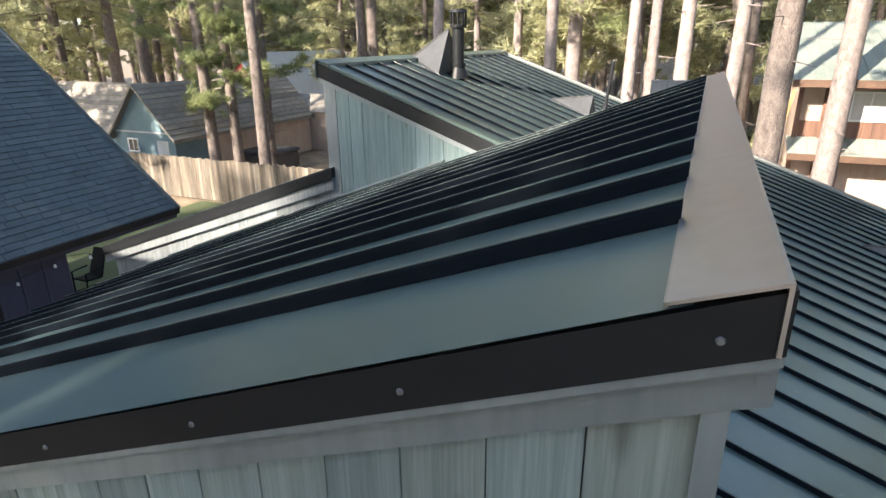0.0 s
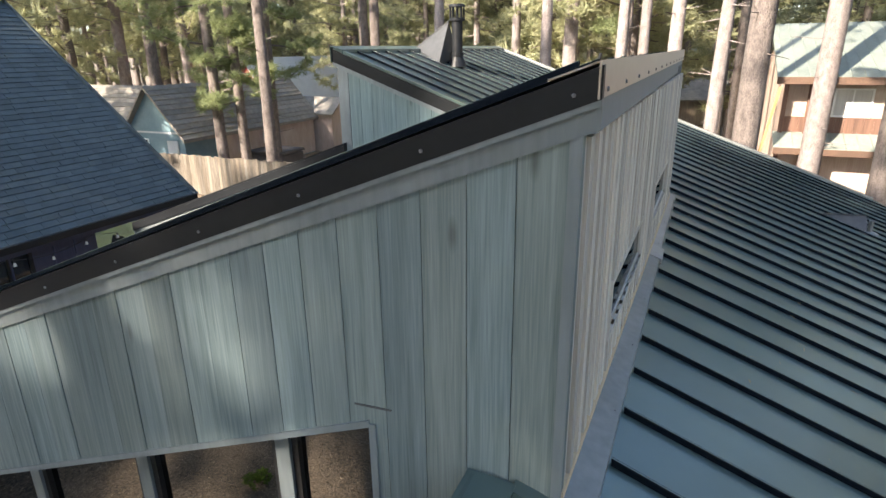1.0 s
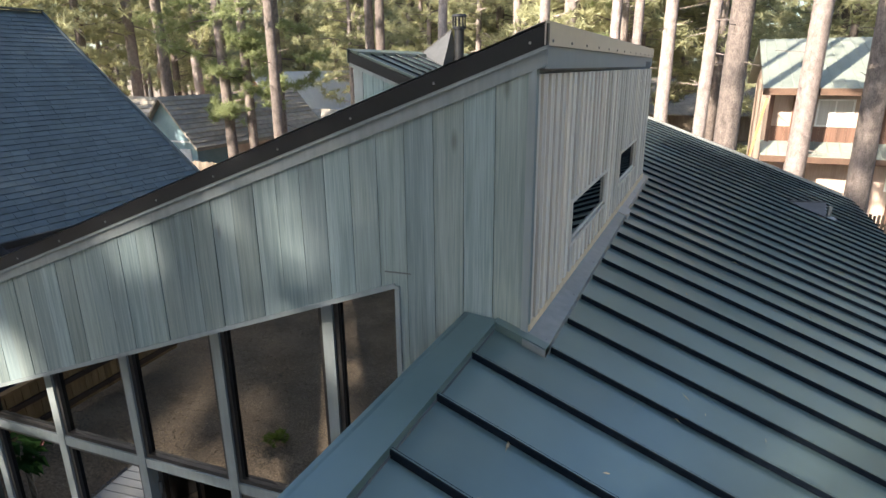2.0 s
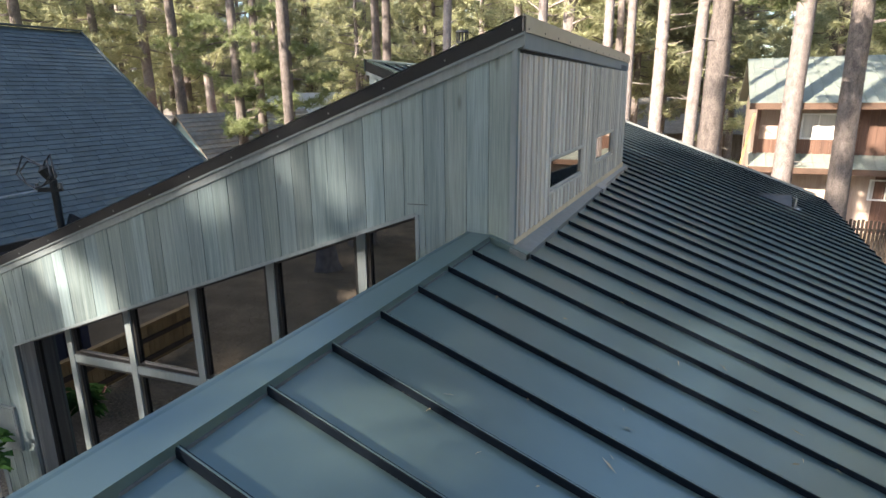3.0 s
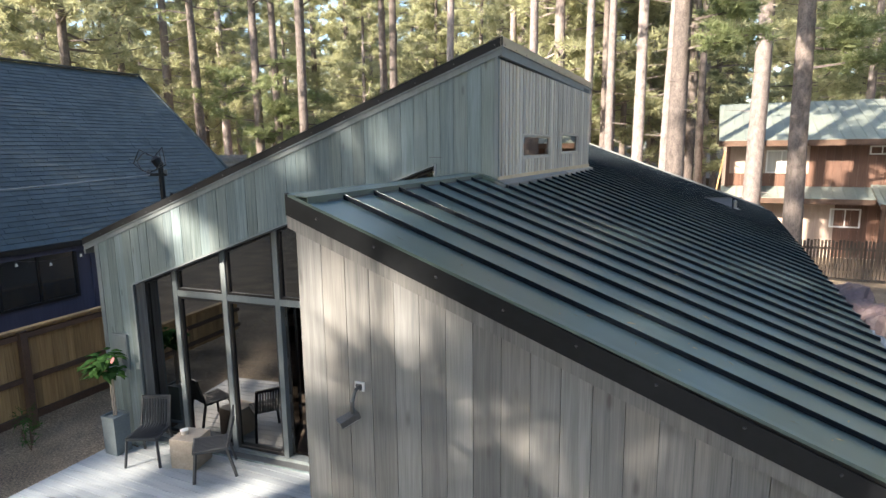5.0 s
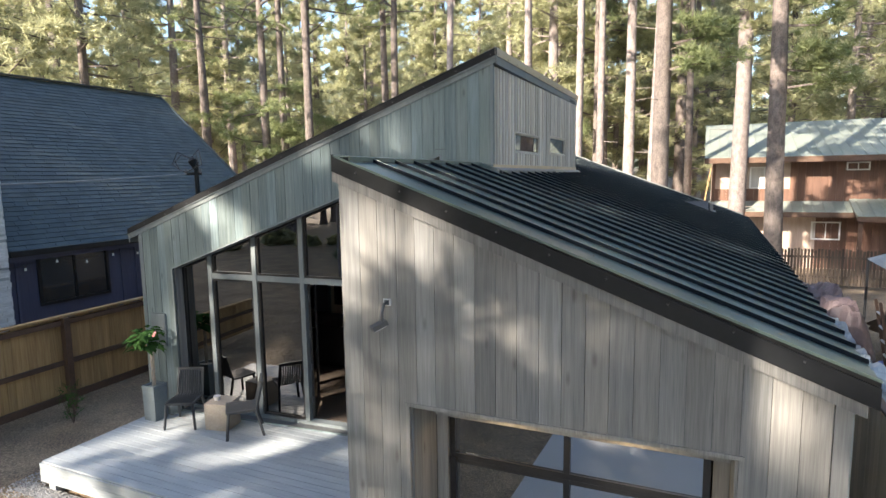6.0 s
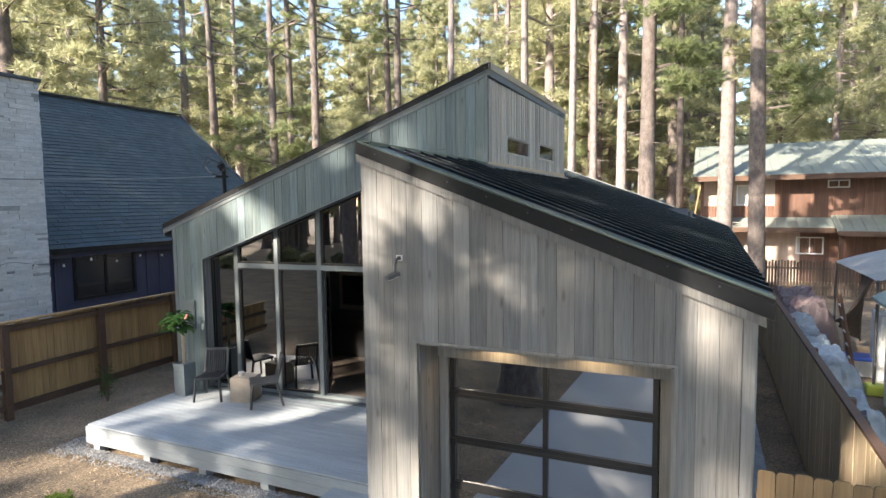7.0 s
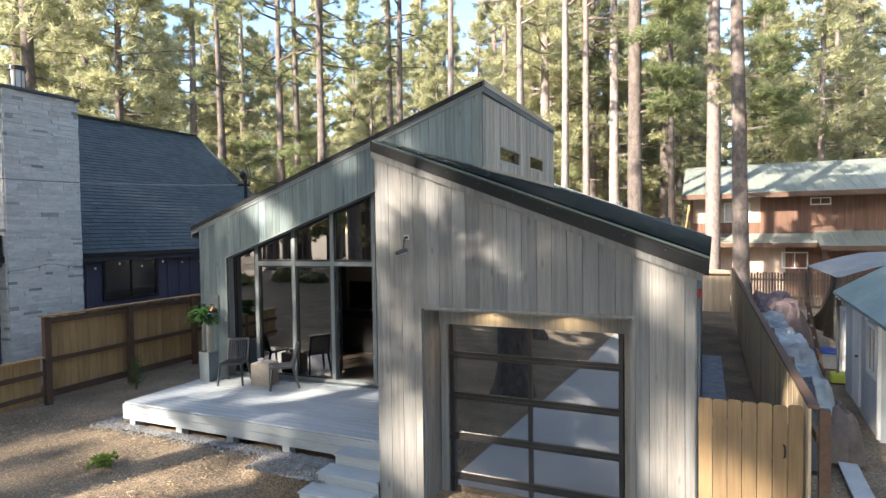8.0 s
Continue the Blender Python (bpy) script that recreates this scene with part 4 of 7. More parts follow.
a, b = (eave_line(0.65) - 0.01, roof_front(eave_line(0.65)) + 0.02, left_roof(eave_line(0.65))), (0.30, roof_front(0.30) + 0.02, left_roof(0.30))
rake(a, (b[0] + 0.014, b[1], b[2]), -0.003, roof_left_ob, (0.066, -0.9978, 0), thick=0.05, low=0.096, trim=0.088, lip=0.018)
for k in range(14):
    x = 0.235 - 0.47 * k
    p = Vector((x + 0.0033, roof_front(x) + 0.02 - 0.0499, left_roof(x) - 0.062))
    part("screw", rod(p, p + Vector((0.066, -0.9978, 0)) * 0.005, 0.0075, 0.005, 8), ZINC, roof_left_ob)
part("eave_trim", hull(bmesh.new(), [(eave_line(0.65) - 0.012, 0.66, left_roof(eave_line(0.65)) - 0.24), (eave_line(0.65) + 0.02, 0.66, left_roof(eave_line(0.65)) - 0.24), (eave_line(6.4) + 0.02, 6.4, left_roof(eave_line(6.4)) - 0.24), (eave_line(6.4) - 0.012, 6.4, left_roof(eave_line(6.4)) - 0.24)],
                       [(eave_line(0.65) - 0.012, 0.66, left_roof(eave_line(0.65)) - 0.015), (eave_line(0.65) + 0.02, 0.66, left_roof(eave_line(0.65)) - 0.015), (eave_line(6.4) + 0.02, 6.4, left_roof(eave_line(6.4)) - 0.015), (eave_line(6.4) - 0.012, 6.4, left_roof(eave_line(6.4)) - 0.015)]), FLASHING, roof_left_ob, "pale eave edge")
cap(left_roof, 0.165, 0.305, roof_front(0.235) - 0.033, 6.50, roof_left_ob, 0.098, 1, "high_cap", CAP_METAL, 0.009, "bent metal cap along the high edge", 0.006)
part("high_trim", box(0.262, 0.298, 1.126, 6.48, left_roof(0.3) - 0.20, left_roof(0.3) - 0.098), TRIM, roof_left_ob)
part("soffit", box(0.0, 0.262, 1.10, 6.45, left_roof(0.25) - 0.19, left_roof(0.25) - 0.15), FASCIA, roof_left_ob)
for k in range(13):
    p = Vector((0.311, 1.2 + 0.42 * k, left_roof(0.3) - 0.075))
    part("screw", rod(p, p + Vector((0.006, 0, 0)), 0.009, 0.006, 6), ZINC, roof_left_ob)
# sheet flashing where the left roof meets the rear wall
for x0, x1, h in ((-6.7, -4.9, 0.05), (-4.75, -2.5, 0.06)):
    part("flashing", hull(bmesh.new(), [(x0, 6.40, left_roof(x0) + 0.045), (x1, 6.40, left_roof(x1) + 0.045), (x1, 6.475, left_roof(x1) + 0.05), (x0, 6.475, left_roof(x0) + 0.05)],
                          [(x0, 6.42, left_roof(x0) + 0.06), (x1, 6.42, left_roof(x1) + 0.06), (x1, 6.475, left_roof(x1) + h), (x0, 6.475, left_roof(x0) + h)]), FLASHING, roof_left_ob)

roof_rear_ob = structure("roof_rear", "low rear roof with a black metal edge", "roof", (-6, 10, 4))
ring = [(-8.62, 6.40), (-4.03, 6.40), (-4.03, BACK_Y), (-8.62, BACK_Y)]
part("decking", hull(bmesh.new(), [(x, y, rear_roof(x) - 0.12) for x, y in ring], [(x, y, rear_roof(x) - 0.008) for x, y in ring]), FASCIA, roof_rear_ob)
for k in range(17):
    y0, y1 = 6.40 + 0.41 * k, min(BACK_Y, 6.40 + 0.41 * (k + 1))
    part("pan", strip(rear_roof, y0, y1, -8.62, -4.03, bmesh.new()), METAL, roof_rear_ob, smooth=True)
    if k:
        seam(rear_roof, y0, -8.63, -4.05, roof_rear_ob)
rake((-8.63, yr, rear_roof(-8.63)), (-4.02, yr, rear_roof(-4.02)), 0.03, roof_rear_ob, F, thick=0.075, low=0.10, trim=0.15, trim_mat=GREY_SIDING, lip=0.02)

# flue with its cricket on the rear roof, a second cricket, a vent pipe and the right roof vent
flue = thing("chimney_flue", (-3.31, 8.9, right_roof(-3.31)), "dark round metal chimney flue with a slotted cap", "chimney")
zf = right_roof(-3.31)
part("pipe", rod((-3.31, 8.9, zf - 0.05), (-3.31, 8.9, zf + 0.72), 0.088, n=20), FASCIA, flue, smooth=False)
part("collar", rod((-3.31, 8.9, zf), (-3.31, 8.9, zf + 0.16), 0.16, 0.10, n=20), FASCIA, flue)
part("band", rod((-3.31, 8.9, zf + 0.17), (-3.31, 8.9, zf + 0.22), 0.11, n=20), FASCIA, flue)
part("cap_base", rod((-3.31, 8.9, zf + 0.72), (-3.31, 8.9, zf + 0.76), 0.125, n=20), FASCIA, flue)
for k in range(10):
    q = 2 * math.pi * k / 10
    c, s = math.cos(q) * 0.115, math.sin(q) * 0.115
    part("slat", rod((-3.31 + c, 8.9 + s, zf + 0.76), (-3.31 + c, 8.9 + s, zf + 0.93), 0.014, n=6), FASCIA, flue)
part("cap_top", rod((-3.31, 8.9, zf + 0.93), (-3.31, 8.9, zf + 0.97), 0.14, 0.12, n=20), FASCIA, flue)


def cricket(tip, back, half, height, label, mat=METAL):
    """A snow splitter on the right roof: a wedge with its point uphill."""
    x0, y0 = tip
    x1 = x0 + back
    c = thing("snow_cricket", (x0, y0, right_roof(x0)), label, "roof cricket")
    bm = bmesh.new()
    p = [bm.verts.new(v) for v in ((x0, y0, right_roof(x0) + 0.01), (x1, y0 - half, right_roof(x1) + 0.01), (x1, y0 + half, right_roof(x1) + 0.01), (x1, y0, right_roof(x1) + height))]
    for tri in ((0, 1, 3), (0, 3, 2), (1, 2, 3), (0, 2, 1)):
        bm.faces.new([p[i] for i in tri])
    part("wedge", bm, mat, c)
    part("fold", bar((x0, y0, right_roof(x0) + 0.015), (x1, y0, right_roof(x1) + height), 0.03, 0.014), mat, c)
    for s in (-1, 1):
        part("foot_flange", bar((x0, y0, right_roof(x0) + 0.012), (x1, y0 + s * half, right_roof(x1) + 0.012), 0.08, 0.01), mat, c)
    return c


cricket((-4.08, 8.9), 0.62, 0.42, 0.66, "dark folded metal snow cricket above the flue", CRICKET)
cricket((-2.20, 10.4), 0.68, 0.36, 0.34, "grey folded metal snow cricket on the rear roof", CRICKET)
cricket((2.40, 9.45), 0.55, 0.22, 0.24, "small galvanised snow cricket on the low roof", CRICKET)
pipe = thing("vent_pipe", (-1.5, 11.6, right_roof(-1.5)), "thin dark vent pipe on the rear roof", "vent pipe")
part("pipe", rod((-1.5, 11.6, right_roof(-1.5) - 0.02), (-1.42, 11.7, right_roof(-1.5) + 0.85), 0.03, n=10), FASCIA, pipe)
part("boot", rod((-1.5, 11.6, right_roof(-1.5)), (-1.49, 11.61, right_roof(-1.5) + 0.1), 0.08, 0.035, n=12), FASCIA, pipe)
pipe = thing("vent_pipe", (2.95, 9.45, right_roof(2.95)), "short galvanised vent pipe behind its cricket", "vent pipe")
part("pipe", rod((3.02, 9.45, right_roof(3.02) - 0.02), (3.02, 9.45, right_roof(3.02) + 0.2), 0.035, n=10), FLASHING, pipe)
part("flange", rod((3.02, 9.45, right_roof(3.02) + 0.0), (3.02, 9.45, right_roof(3.02) + 0.03), 0.12, 0.06, n=12), FLASHING, pipe)

# ---- inside the house ----
tagged(part("floor", box(-5.9, -0.2, 1.35, 6.36, 0.30, 0.43), FLOORING), "dark wooden floor inside", "floor", kind="structure")
tagged(part("wall_inside", box(-6.0, -0.1, 6.20, 6.34, 0.43, 3.6), PLASTER), "beige plaster wall inside", "wall", kind="structure")
tagged(part("wall_room_side", box(-0.2, -0.1, 1.3, 6.2, 0.43, 5.6), PLASTER), "beige plaster side wall inside", "wall", kind="structure")
tagged(part("ceiling", hull(bmesh.new(), [(-6.0, 1.25, left_roof(-6.0) - 0.2), (0.2, 1.3, left_roof(0.2) - 0.26), (0.2, 6.3, left_roof(0.2) - 0.26), (-6.0, 6.3, left_roof(-6.0) - 0.2)],
                            [(-6.0, 1.25, left_roof(-6.0) - 0.13), (0.2, 1.3, left_roof(0.2) - 0.13), (0.2, 6.3, left_roof(0.2) - 0.13), (-6.0, 6.3, left_roof(-6.0) - 0.13)]), PLASTER),
       "sloping pale ceiling inside", "ceiling", kind="structure")
tagged(part("garage_floor", box(0.1, 3.6, -2.06, 6.2, -0.45, -0.37), CONCRETE), "concrete garage floor", "floor", kind="structure")
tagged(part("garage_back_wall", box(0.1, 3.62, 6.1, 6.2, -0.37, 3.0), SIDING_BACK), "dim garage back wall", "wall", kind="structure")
tv = thing("television", (-5.1, 6.15, 1.1), "large black flat screen on the beige wall", "television")
part("screen", soft_box(-5.85, -4.40, 6.13, 6.165, 1.14, 1.95), BLACK, tv)
part("wall_mount", box(-5.3, -4.9, 6.165, 6.199, 1.4, 1.7), BRONZE, tv)
sofa = thing("black_cabinet", (-4.6, 4.2, 0.43), "long black kitchen island seen through the door", "cabinet")
part("body", soft_box(-5.6, -3.2, 3.7, 4.6, 0.43, 1.28), BLACK, sofa)
part("top", soft_box(-5.65, -3.15, 3.65, 4.65, 1.28, 1.32), BLACK, sofa)
part("paper", box(-3.62, -3.38, 3.75, 3.98, 1.322, 1.328), WHITE_PLASTIC, sofa, "white sheet of paper")

# ---- deck ----
deck = structure("deck", "pale grey plank deck before the window wall", "deck", (-3, 0, 0.4))
DX0, DX1, DY0 = -5.78, -0.07, -1.42
rows = 18
for k in range(rows):
    y0 = DY0 + 0.139 * k
    y1 = y0 + 0.134
    bm = bmesh.new()
    right = DX1
    left = DX0
    hull(bm, [(left, y0, 0.375), (right, y0, 0.375), (right, y1, 0.375), (left, y1, 0.375)], [(left, y0 + 0.003, 0.4), (right, y0 + 0.003, 0.4), (right, y1 - 0.003, 0.4), (left, y1 - 0.003, 0.4)])
    if y1 < 0.62:
        part("plank", bm, DECK, deck)
    else:
        bm.free()
        part("plank", hull(bmesh.new(), [(max(left, -5.36), y0, 0.375), (right, y0, 0.375), (right, y1, 0.375), (max(left, -5.36), y1, 0.375)],
                           [(max(left, -5.36), y0 + 0.003, 0.4), (right, y0 + 0.003, 0.4), (right, y1 - 0.003, 0.4), (max(left, -5.36), y1 - 0.003, 0.4)]), DECK, deck)
part("plank", box(-5.36, DX1, DY0 + 0.139 * rows, 1.09, 0.372, 0.398), DECK, deck)
for z0, z1 in ((0.245, 0.372), (0.10, 0.24)):
    part("skirt_board", box(DX0 - 0.02, DX1, DY0 - 0.025, DY0 - 0.003, z0, z1), DECK, deck)
    part("skirt_board", box(DX0 - 0.025, DX0 - 0.003, DY0, 0.6, z0, z1), DECK, deck)
part("underframe", box(DX0 + 0.05, DX1, DY0 + 0.03, 0.6, 0.12, 0.36), BROWN, deck)
for k in range(5):
    x = DX0 + 0.12 + k * 1.15
    part("footing", box(x, x + 0.14, DY0 + 0.0, DY0 + 0.14, -0.06, 0.12), DECK, deck)
steps = structure("steps", "four pale grey plank steps beside the garage wall", "steps", (-0.5, -1.8, 0))
for k, (y0, y1, z) in enumerate(((-1.80, -1.445, 0.27), (-2.15, -1.80, 0.135), (-2.50, -2.15, 0.0), (-2.85, -2.50, -0.135))):
    part("tread", soft_box(-0.98 - 0.05 * k, -0.06, y0, y1, z - 0.03, z, 0.006), DECK, steps)
    part("riser", box(-0.96 - 0.05 * k, -0.06, y0 + 0.02, y0 + 0.045, min(-0.06, z - 0.25), z - 0.032), DECK, steps)
    part("stringer", box(-0.97 - 0.05 * k, -0.94 - 0.05 * k, y0 + 0.05, y1, min(-0.06, z - 0.25), z - 0.032), DECK, steps)
sheet(-6.15, -0.98, -1.66, -1.40, 0.002, 0.13, "gravel_bed", GRAVEL, 0.012, "bed of grey gravel along the deck edge", "gravel")
gravel("gravel_border", [(-6.3, -0.9, -1.85, -1.42), (-6.3, -5.8, -1.6, 0.4), (-2.3, -0.9, -2.2, -1.7)], 4600, 0.015, "loose grey gravel along the deck edge")


# ---- deck furniture and fixtures ----
def chair():
    c = thing("patio_chair", (0, 0, 0), "dark grey plastic patio chair with a slatted back, on the deck", "chair", "patio chairs")
    for sx in (-1, 1):
        part("front_leg", bar((sx * 0.21, -0.22, 0.43), (sx * 0.25, -0.26, 0), 0.035, 0.03), PLASTIC, c)
        part("rear_leg", bar((sx * 0.20, 0.18, 0.43), (sx * 0.24, 0.29, 0), 0.035, 0.03), PLASTIC, c)
        part("back_post", bar((sx * 0.21, 0.19, 0.42), (sx * 0.20, 0.30, 0.84), 0.03, 0.03), PLASTIC, c)
        part("seat_rail", bar((sx * 0.215, -0.24, 0.425), (sx * 0.205, 0.2, 0.42), 0.03, 0.035), PLASTIC, c)
    part("top_rail", bar((-0.215, 0.302, 0.84), (0.215, 0.302, 0.84), 0.03, 0.05), PLASTIC, c)
    part("front_rail", bar((-0.22, -0.245, 0.43), (0.22, -0.245, 0.43), 0.03, 0.035), PLASTIC, c)
    for i in range(10):
        x = -0.18 + 0.04 * i
        part("slat", tube([(x, -0.24, 0.442), (x, -0.05, 0.428), (x, 0.14, 0.425), (x, 0.21, 0.46), (x, 0.25, 0.60), (x, 0.298, 0.83)], 0.0155, 5), PLASTIC, c)
    return c


first = chair()
first.matrix_basis = pose(-4.86, 0.36, 0.40, 0, 0, 24)
copy_thing(first, pose(-3.72, 0.46, 0.40, 0, 0, -46))
table = thing("side_table", (-4.2, 0.55, 0.4), "pale brown square block side table between the chairs", "side table")
bm = soft_box(-0.2, 0.2, -0.2, 0.2, 0.0, 0.44, 0.008)
bm.transform(Matrix.Translation((-4.22, 0.52, 0.4)) @ Matrix.Rotation(radians(12), 4, "Z"))
part("block", bm, CUBE_STONE, table)
dish = thing("ashtray", (-4.3, 0.5, 0.84), "small white dish on the side table", "dish")
part("bowl", rod((-4.30, 0.50, 0.84), (-4.30, 0.50, 0.895), 0.045, 0.055, 14), WHITE_PLASTIC, dish)
part("rim", rod((-4.30, 0.50, 0.895), (-4.30, 0.50, 0.905), 0.058, 0.058, 14), WHITE_PLASTIC, dish)

planter = thing("planter", (-5.52, 0.33, 0.4), "tall square grey planter with a small braided tree", "planter")
px, py = -5.52, 0.33
bm = hull(bmesh.new(), [(px - 0.128, py - 0.128, 0.4), (px + 0.128, py - 0.128, 0.4), (px + 0.128, py + 0.128, 0.4), (px - 0.128, py + 0.128, 0.4)],
          [(px - 0.134, py - 0.134, 0.97), (px + 0.134, py - 0.134, 0.97), (px + 0.134, py + 0.134, 0.97), (px - 0.134, py + 0.134, 0.97)])
part("pot", bm, PLANTER, planter)
bm = bmesh.new()
for a, b, c, d in ((-0.138, 0.138, -0.138, -0.113), (-0.138, 0.138, 0.113, 0.138), (-0.138, -0.113, -0.113, 0.113), (0.113, 0.138, -0.113, 0.113)):
    box(px + a, px + b, py + c, py + d, 0.965, 1.0, bm)
part("rim", bm, PLANTER, planter)
part("soil", box(px - 0.113, px + 0.113, py - 0.113, py + 0.113, 0.90, 0.915), SOIL, planter)
for k in range(3):
    part("stem", tube([(px + 0.02 * math.cos(2.1 * k + 0.9 * i), py + 0.02 * math.sin(2.1 * k + 0.9 * i), 0.98 + 0.08 * i) for i in range(9)], 0.014, 6), CUBE_STONE, planter, "braided stem")
for k in range(72):
    a, e = random.uniform(0, 6.28), random.uniform(-0.3, 1.1)
    r0 = random.uniform(0.02, 0.22)
    c = Vector((px + math.cos(a) * r0 - 0.12, py + math.sin(a) * r0, 1.80 + random.uniform(-0.17, 0.15)))
    a += random.uniform(-1.2, 1.2)
    way = Vector((math.cos(a), math.sin(a), math.sin(e) * 0.8 - 0.45)).normalized()
    side = way.cross(Vector((0, 0, 1))).normalized() * random.uniform(0.05, 0.075)
    ln = random.uniform(0.16, 0.24)
    bm = bmesh.new()
    pts = [c, c + way * ln * 0.4 + side, c + way * ln + Vector((0, 0, -0.04)), c + way * ln * 0.4 - side, c + way * ln * 0.45 + Vector((0, 0, 0.018))]
    v = [bm.verts.new(p) for p in pts]
    for f in ((0, 1, 4), (1, 2, 4), (2, 3, 4), (3, 0, 4)):
        bm.faces.new([v[i] for i in f])
    part("leaf", bm, LEAVES, planter)
for k in range(3):
    c = Vector((px + 0.17 + 0.02 * k, py - 0.08, 1.86 + 0.03 * k))
    part("flower", rod(c, c + Vector((0.015, -0.015, 0.015)), 0.012, 0.02, 7), FLOWER, planter, "small red flower")

meter = thing("meter_box", FACADE.at(6.0, 0.03, 1.5), "grey painted utility box on the siding", "utility box")
part("case", FACADE.block(5.84, 6.14, 1.55, 2.12, 0.023, 0.050), TRIM, meter)
part("cover", FACADE.block(5.86, 6.12, 1.58, 2.09, 0.050, 0.057), TRIM, meter)

flood = thing("wall_lamp", (0.40, -2.12, 3.3), "small grey flood lamp on a bent arm on the siding", "wall lamp")
part("plate", GARAGE.block(0.415, 0.485, 3.325, 3.385, 0.021, 0.034), WHITE_PLASTIC, flood)
part("box", GARAGE.block(0.43, 0.47, 3.335, 3.375, 0.034, 0.048), LAMP_GREY, flood)
part("arm", tube([GARAGE.at(0.45, 0.045, 3.355), GARAGE.at(0.455, 0.095, 3.35), GARAGE.at(0.452, 0.125, 3.29), GARAGE.at(0.448, 0.125, 3.21)], 0.013, 8), LAMP_GREY, flood)
head = part("head", bar(GARAGE.at(0.468, 0.090, 3.200), GARAGE.at(0.392, 0.195, 3.156), 0.082, 0.040), LAMP_GREY, flood)
part("lens", bar(GARAGE.at(0.398, 0.182, 3.138), GARAGE.at(0.458, 0.100, 3.172), 0.068, 0.012), WHITE_PLASTIC, head)
alarm = thing("alarm_box", (3.80, -2.0, 2.6), "small red alarm box on the side wall", "alarm box")
part("case", box(3.781, 3.83, -1.50, -1.42, 2.64, 2.73), RED_BOX, alarm)
part("conduit", rod((3.80, -1.46, 1.2), (3.80, -1.46, 2.64), 0.012, n=8), PALE_WIRE, alarm)

mast = thing("service_mast", (-5.65, 1.66, left_roof(-5.65)), "black electric service mast with looped cables on the roof", "service mast")
part("pipe", rod((-5.65, 1.66, left_roof(-5.65) - 0.02), (-5.65, 1.66, 4.66), 0.042, n=12), FASCIA, mast)
part("weather_head", rod((-5.65, 1.66, 4.64), (-5.70, 1.63, 4.76), 0.062, 0.085, 12), FASCIA, mast)
part("head_cap", rod((-5.70, 1.63, 4.76), (-5.72, 1.62, 4.81), 0.09, 0.04, 12), FASCIA, mast)
part("boot", rod((-5.65, 1.66, left_roof(-5.65)), (-5.65, 1.66, left_roof(-5.65) + 0.12), 0.09, 0.046, 12), FASCIA, mast)
part("bracket", bar((-5.80, 1.54, 4.52), (-5.56, 1.70, 4.52), 0.04, 0.05), FASCIA, mast)
for y in (1.55, 1.69):
    part("insulator", rod((-5.79 + (y - 1.55) * 1.5, y, 4.53), (-5.79 + (y - 1.55) * 1.5, y, 4.60), 0.03, 0.02, 10), LAMP_GREY, mast)
for k in range(4):
    s = (-1, 1)[k % 2]
    q = [(-5.71, 1.61, 4.80), (-5.74 + s * (0.16 + 0.04 * k), 1.56, 4.86 + 0.03 * k), (-5.72 + s * (0.26 + 0.04 * k), 1.50, 4.74 - 0.02 * k), (-5.72 + s * 0.16, 1.49, 4.60), (-5.74, 1.50, 4.55)]
    part("cable_loop", tube(q, 0.010, 6), BLACK, mast)
splitter = thing("snow_cricket", (-5.36, 1.75, left_roof(-5.36)), "small dark folded metal snow cricket above the mast", "roof cricket")
part("wedge", hull(bmesh.new(), [(-5.52, 1.55, left_roof(-5.52) + 0.01), (-5.02, 1.72, left_roof(-5.02) + 0.01), (-5.52, 1.90, left_roof(-5.52) + 0.01)],
                   [(-5.53, 1.70, left_roof(-5.5) + 0.34), (-5.50, 1.72, left_roof(-5.5) + 0.34), (-5.53, 1.74, left_roof(-5.5) + 0.34)]), SEAM, splitter)
line = thing("service_cable", (-5.72, 1.5, 4.5), "twisted grey overhead service cable", "cable")
pts = []
for i in range(25):
    s = i / 24 * 5
    pts.append((-5.72 - 0.9 * s, 1.50 - 4.55 * s, 4.52 - 0.34 * s + 0.20 * s * s))
part("cable", tube(pts, 0.011, 6), PALE_WIRE, line)


# ---- fences ----
def picket_row(parent, x0, y0, x1, y1, z0, z1, width, mat, thick=0.02, uneven=0.02, ear=0.0, name="board", gap=0.006, limit=10 ** 6):
    """Upright fence boards along a line, each its own piece. ear: the cut at the two top corners."""
    a, b = Vector((x0, y0, 0)), Vector((x1, y1, 0))
    n = max(1, round((b - a).length / width))
    d = (b - a) / n
    way = d.normalized()
    out = Vector((way.y, -way.x, 0))
    for i in range(min(n, limit)):
        p = a + d * i + way * gap / 2
        w = d.length - gap
        top = z1 + random.uniform(-uneven, uneven)
        shift = out * random.uniform(-0.004, 0.004)
        shape = [(0, z0), (w, z0), (w, top - ear), (w - ear, top), (ear, top), (0, top - ear)] if ear else [(0, z0), (w, z0), (w, top), (0, top)]
        low = [p + shift + way * u + Vector((0, 0, z)) for u, z in shape]
        part(name, hull(bmesh.new(), low, [v + out * thick for v in low]), mat, parent)


side_fence = thing("side_fence", (-8.5, 1.5, 0), "tall cedar board fence with brown posts and rails", "fence")
picket_row(side_fence, -8.62, -1.08, -8.86, 9.0, 0.08, 1.74, 0.14, CEDAR)
for k in range(6):
    y = -1.08 + 1.95 * k
    x = -8.50 - 0.024 * (y + 1.08)
    part("post", box(x - 0.06, x + 0.06, y - 0.06, y + 0.06, -0.1, 1.76), BROWN, side_fence)
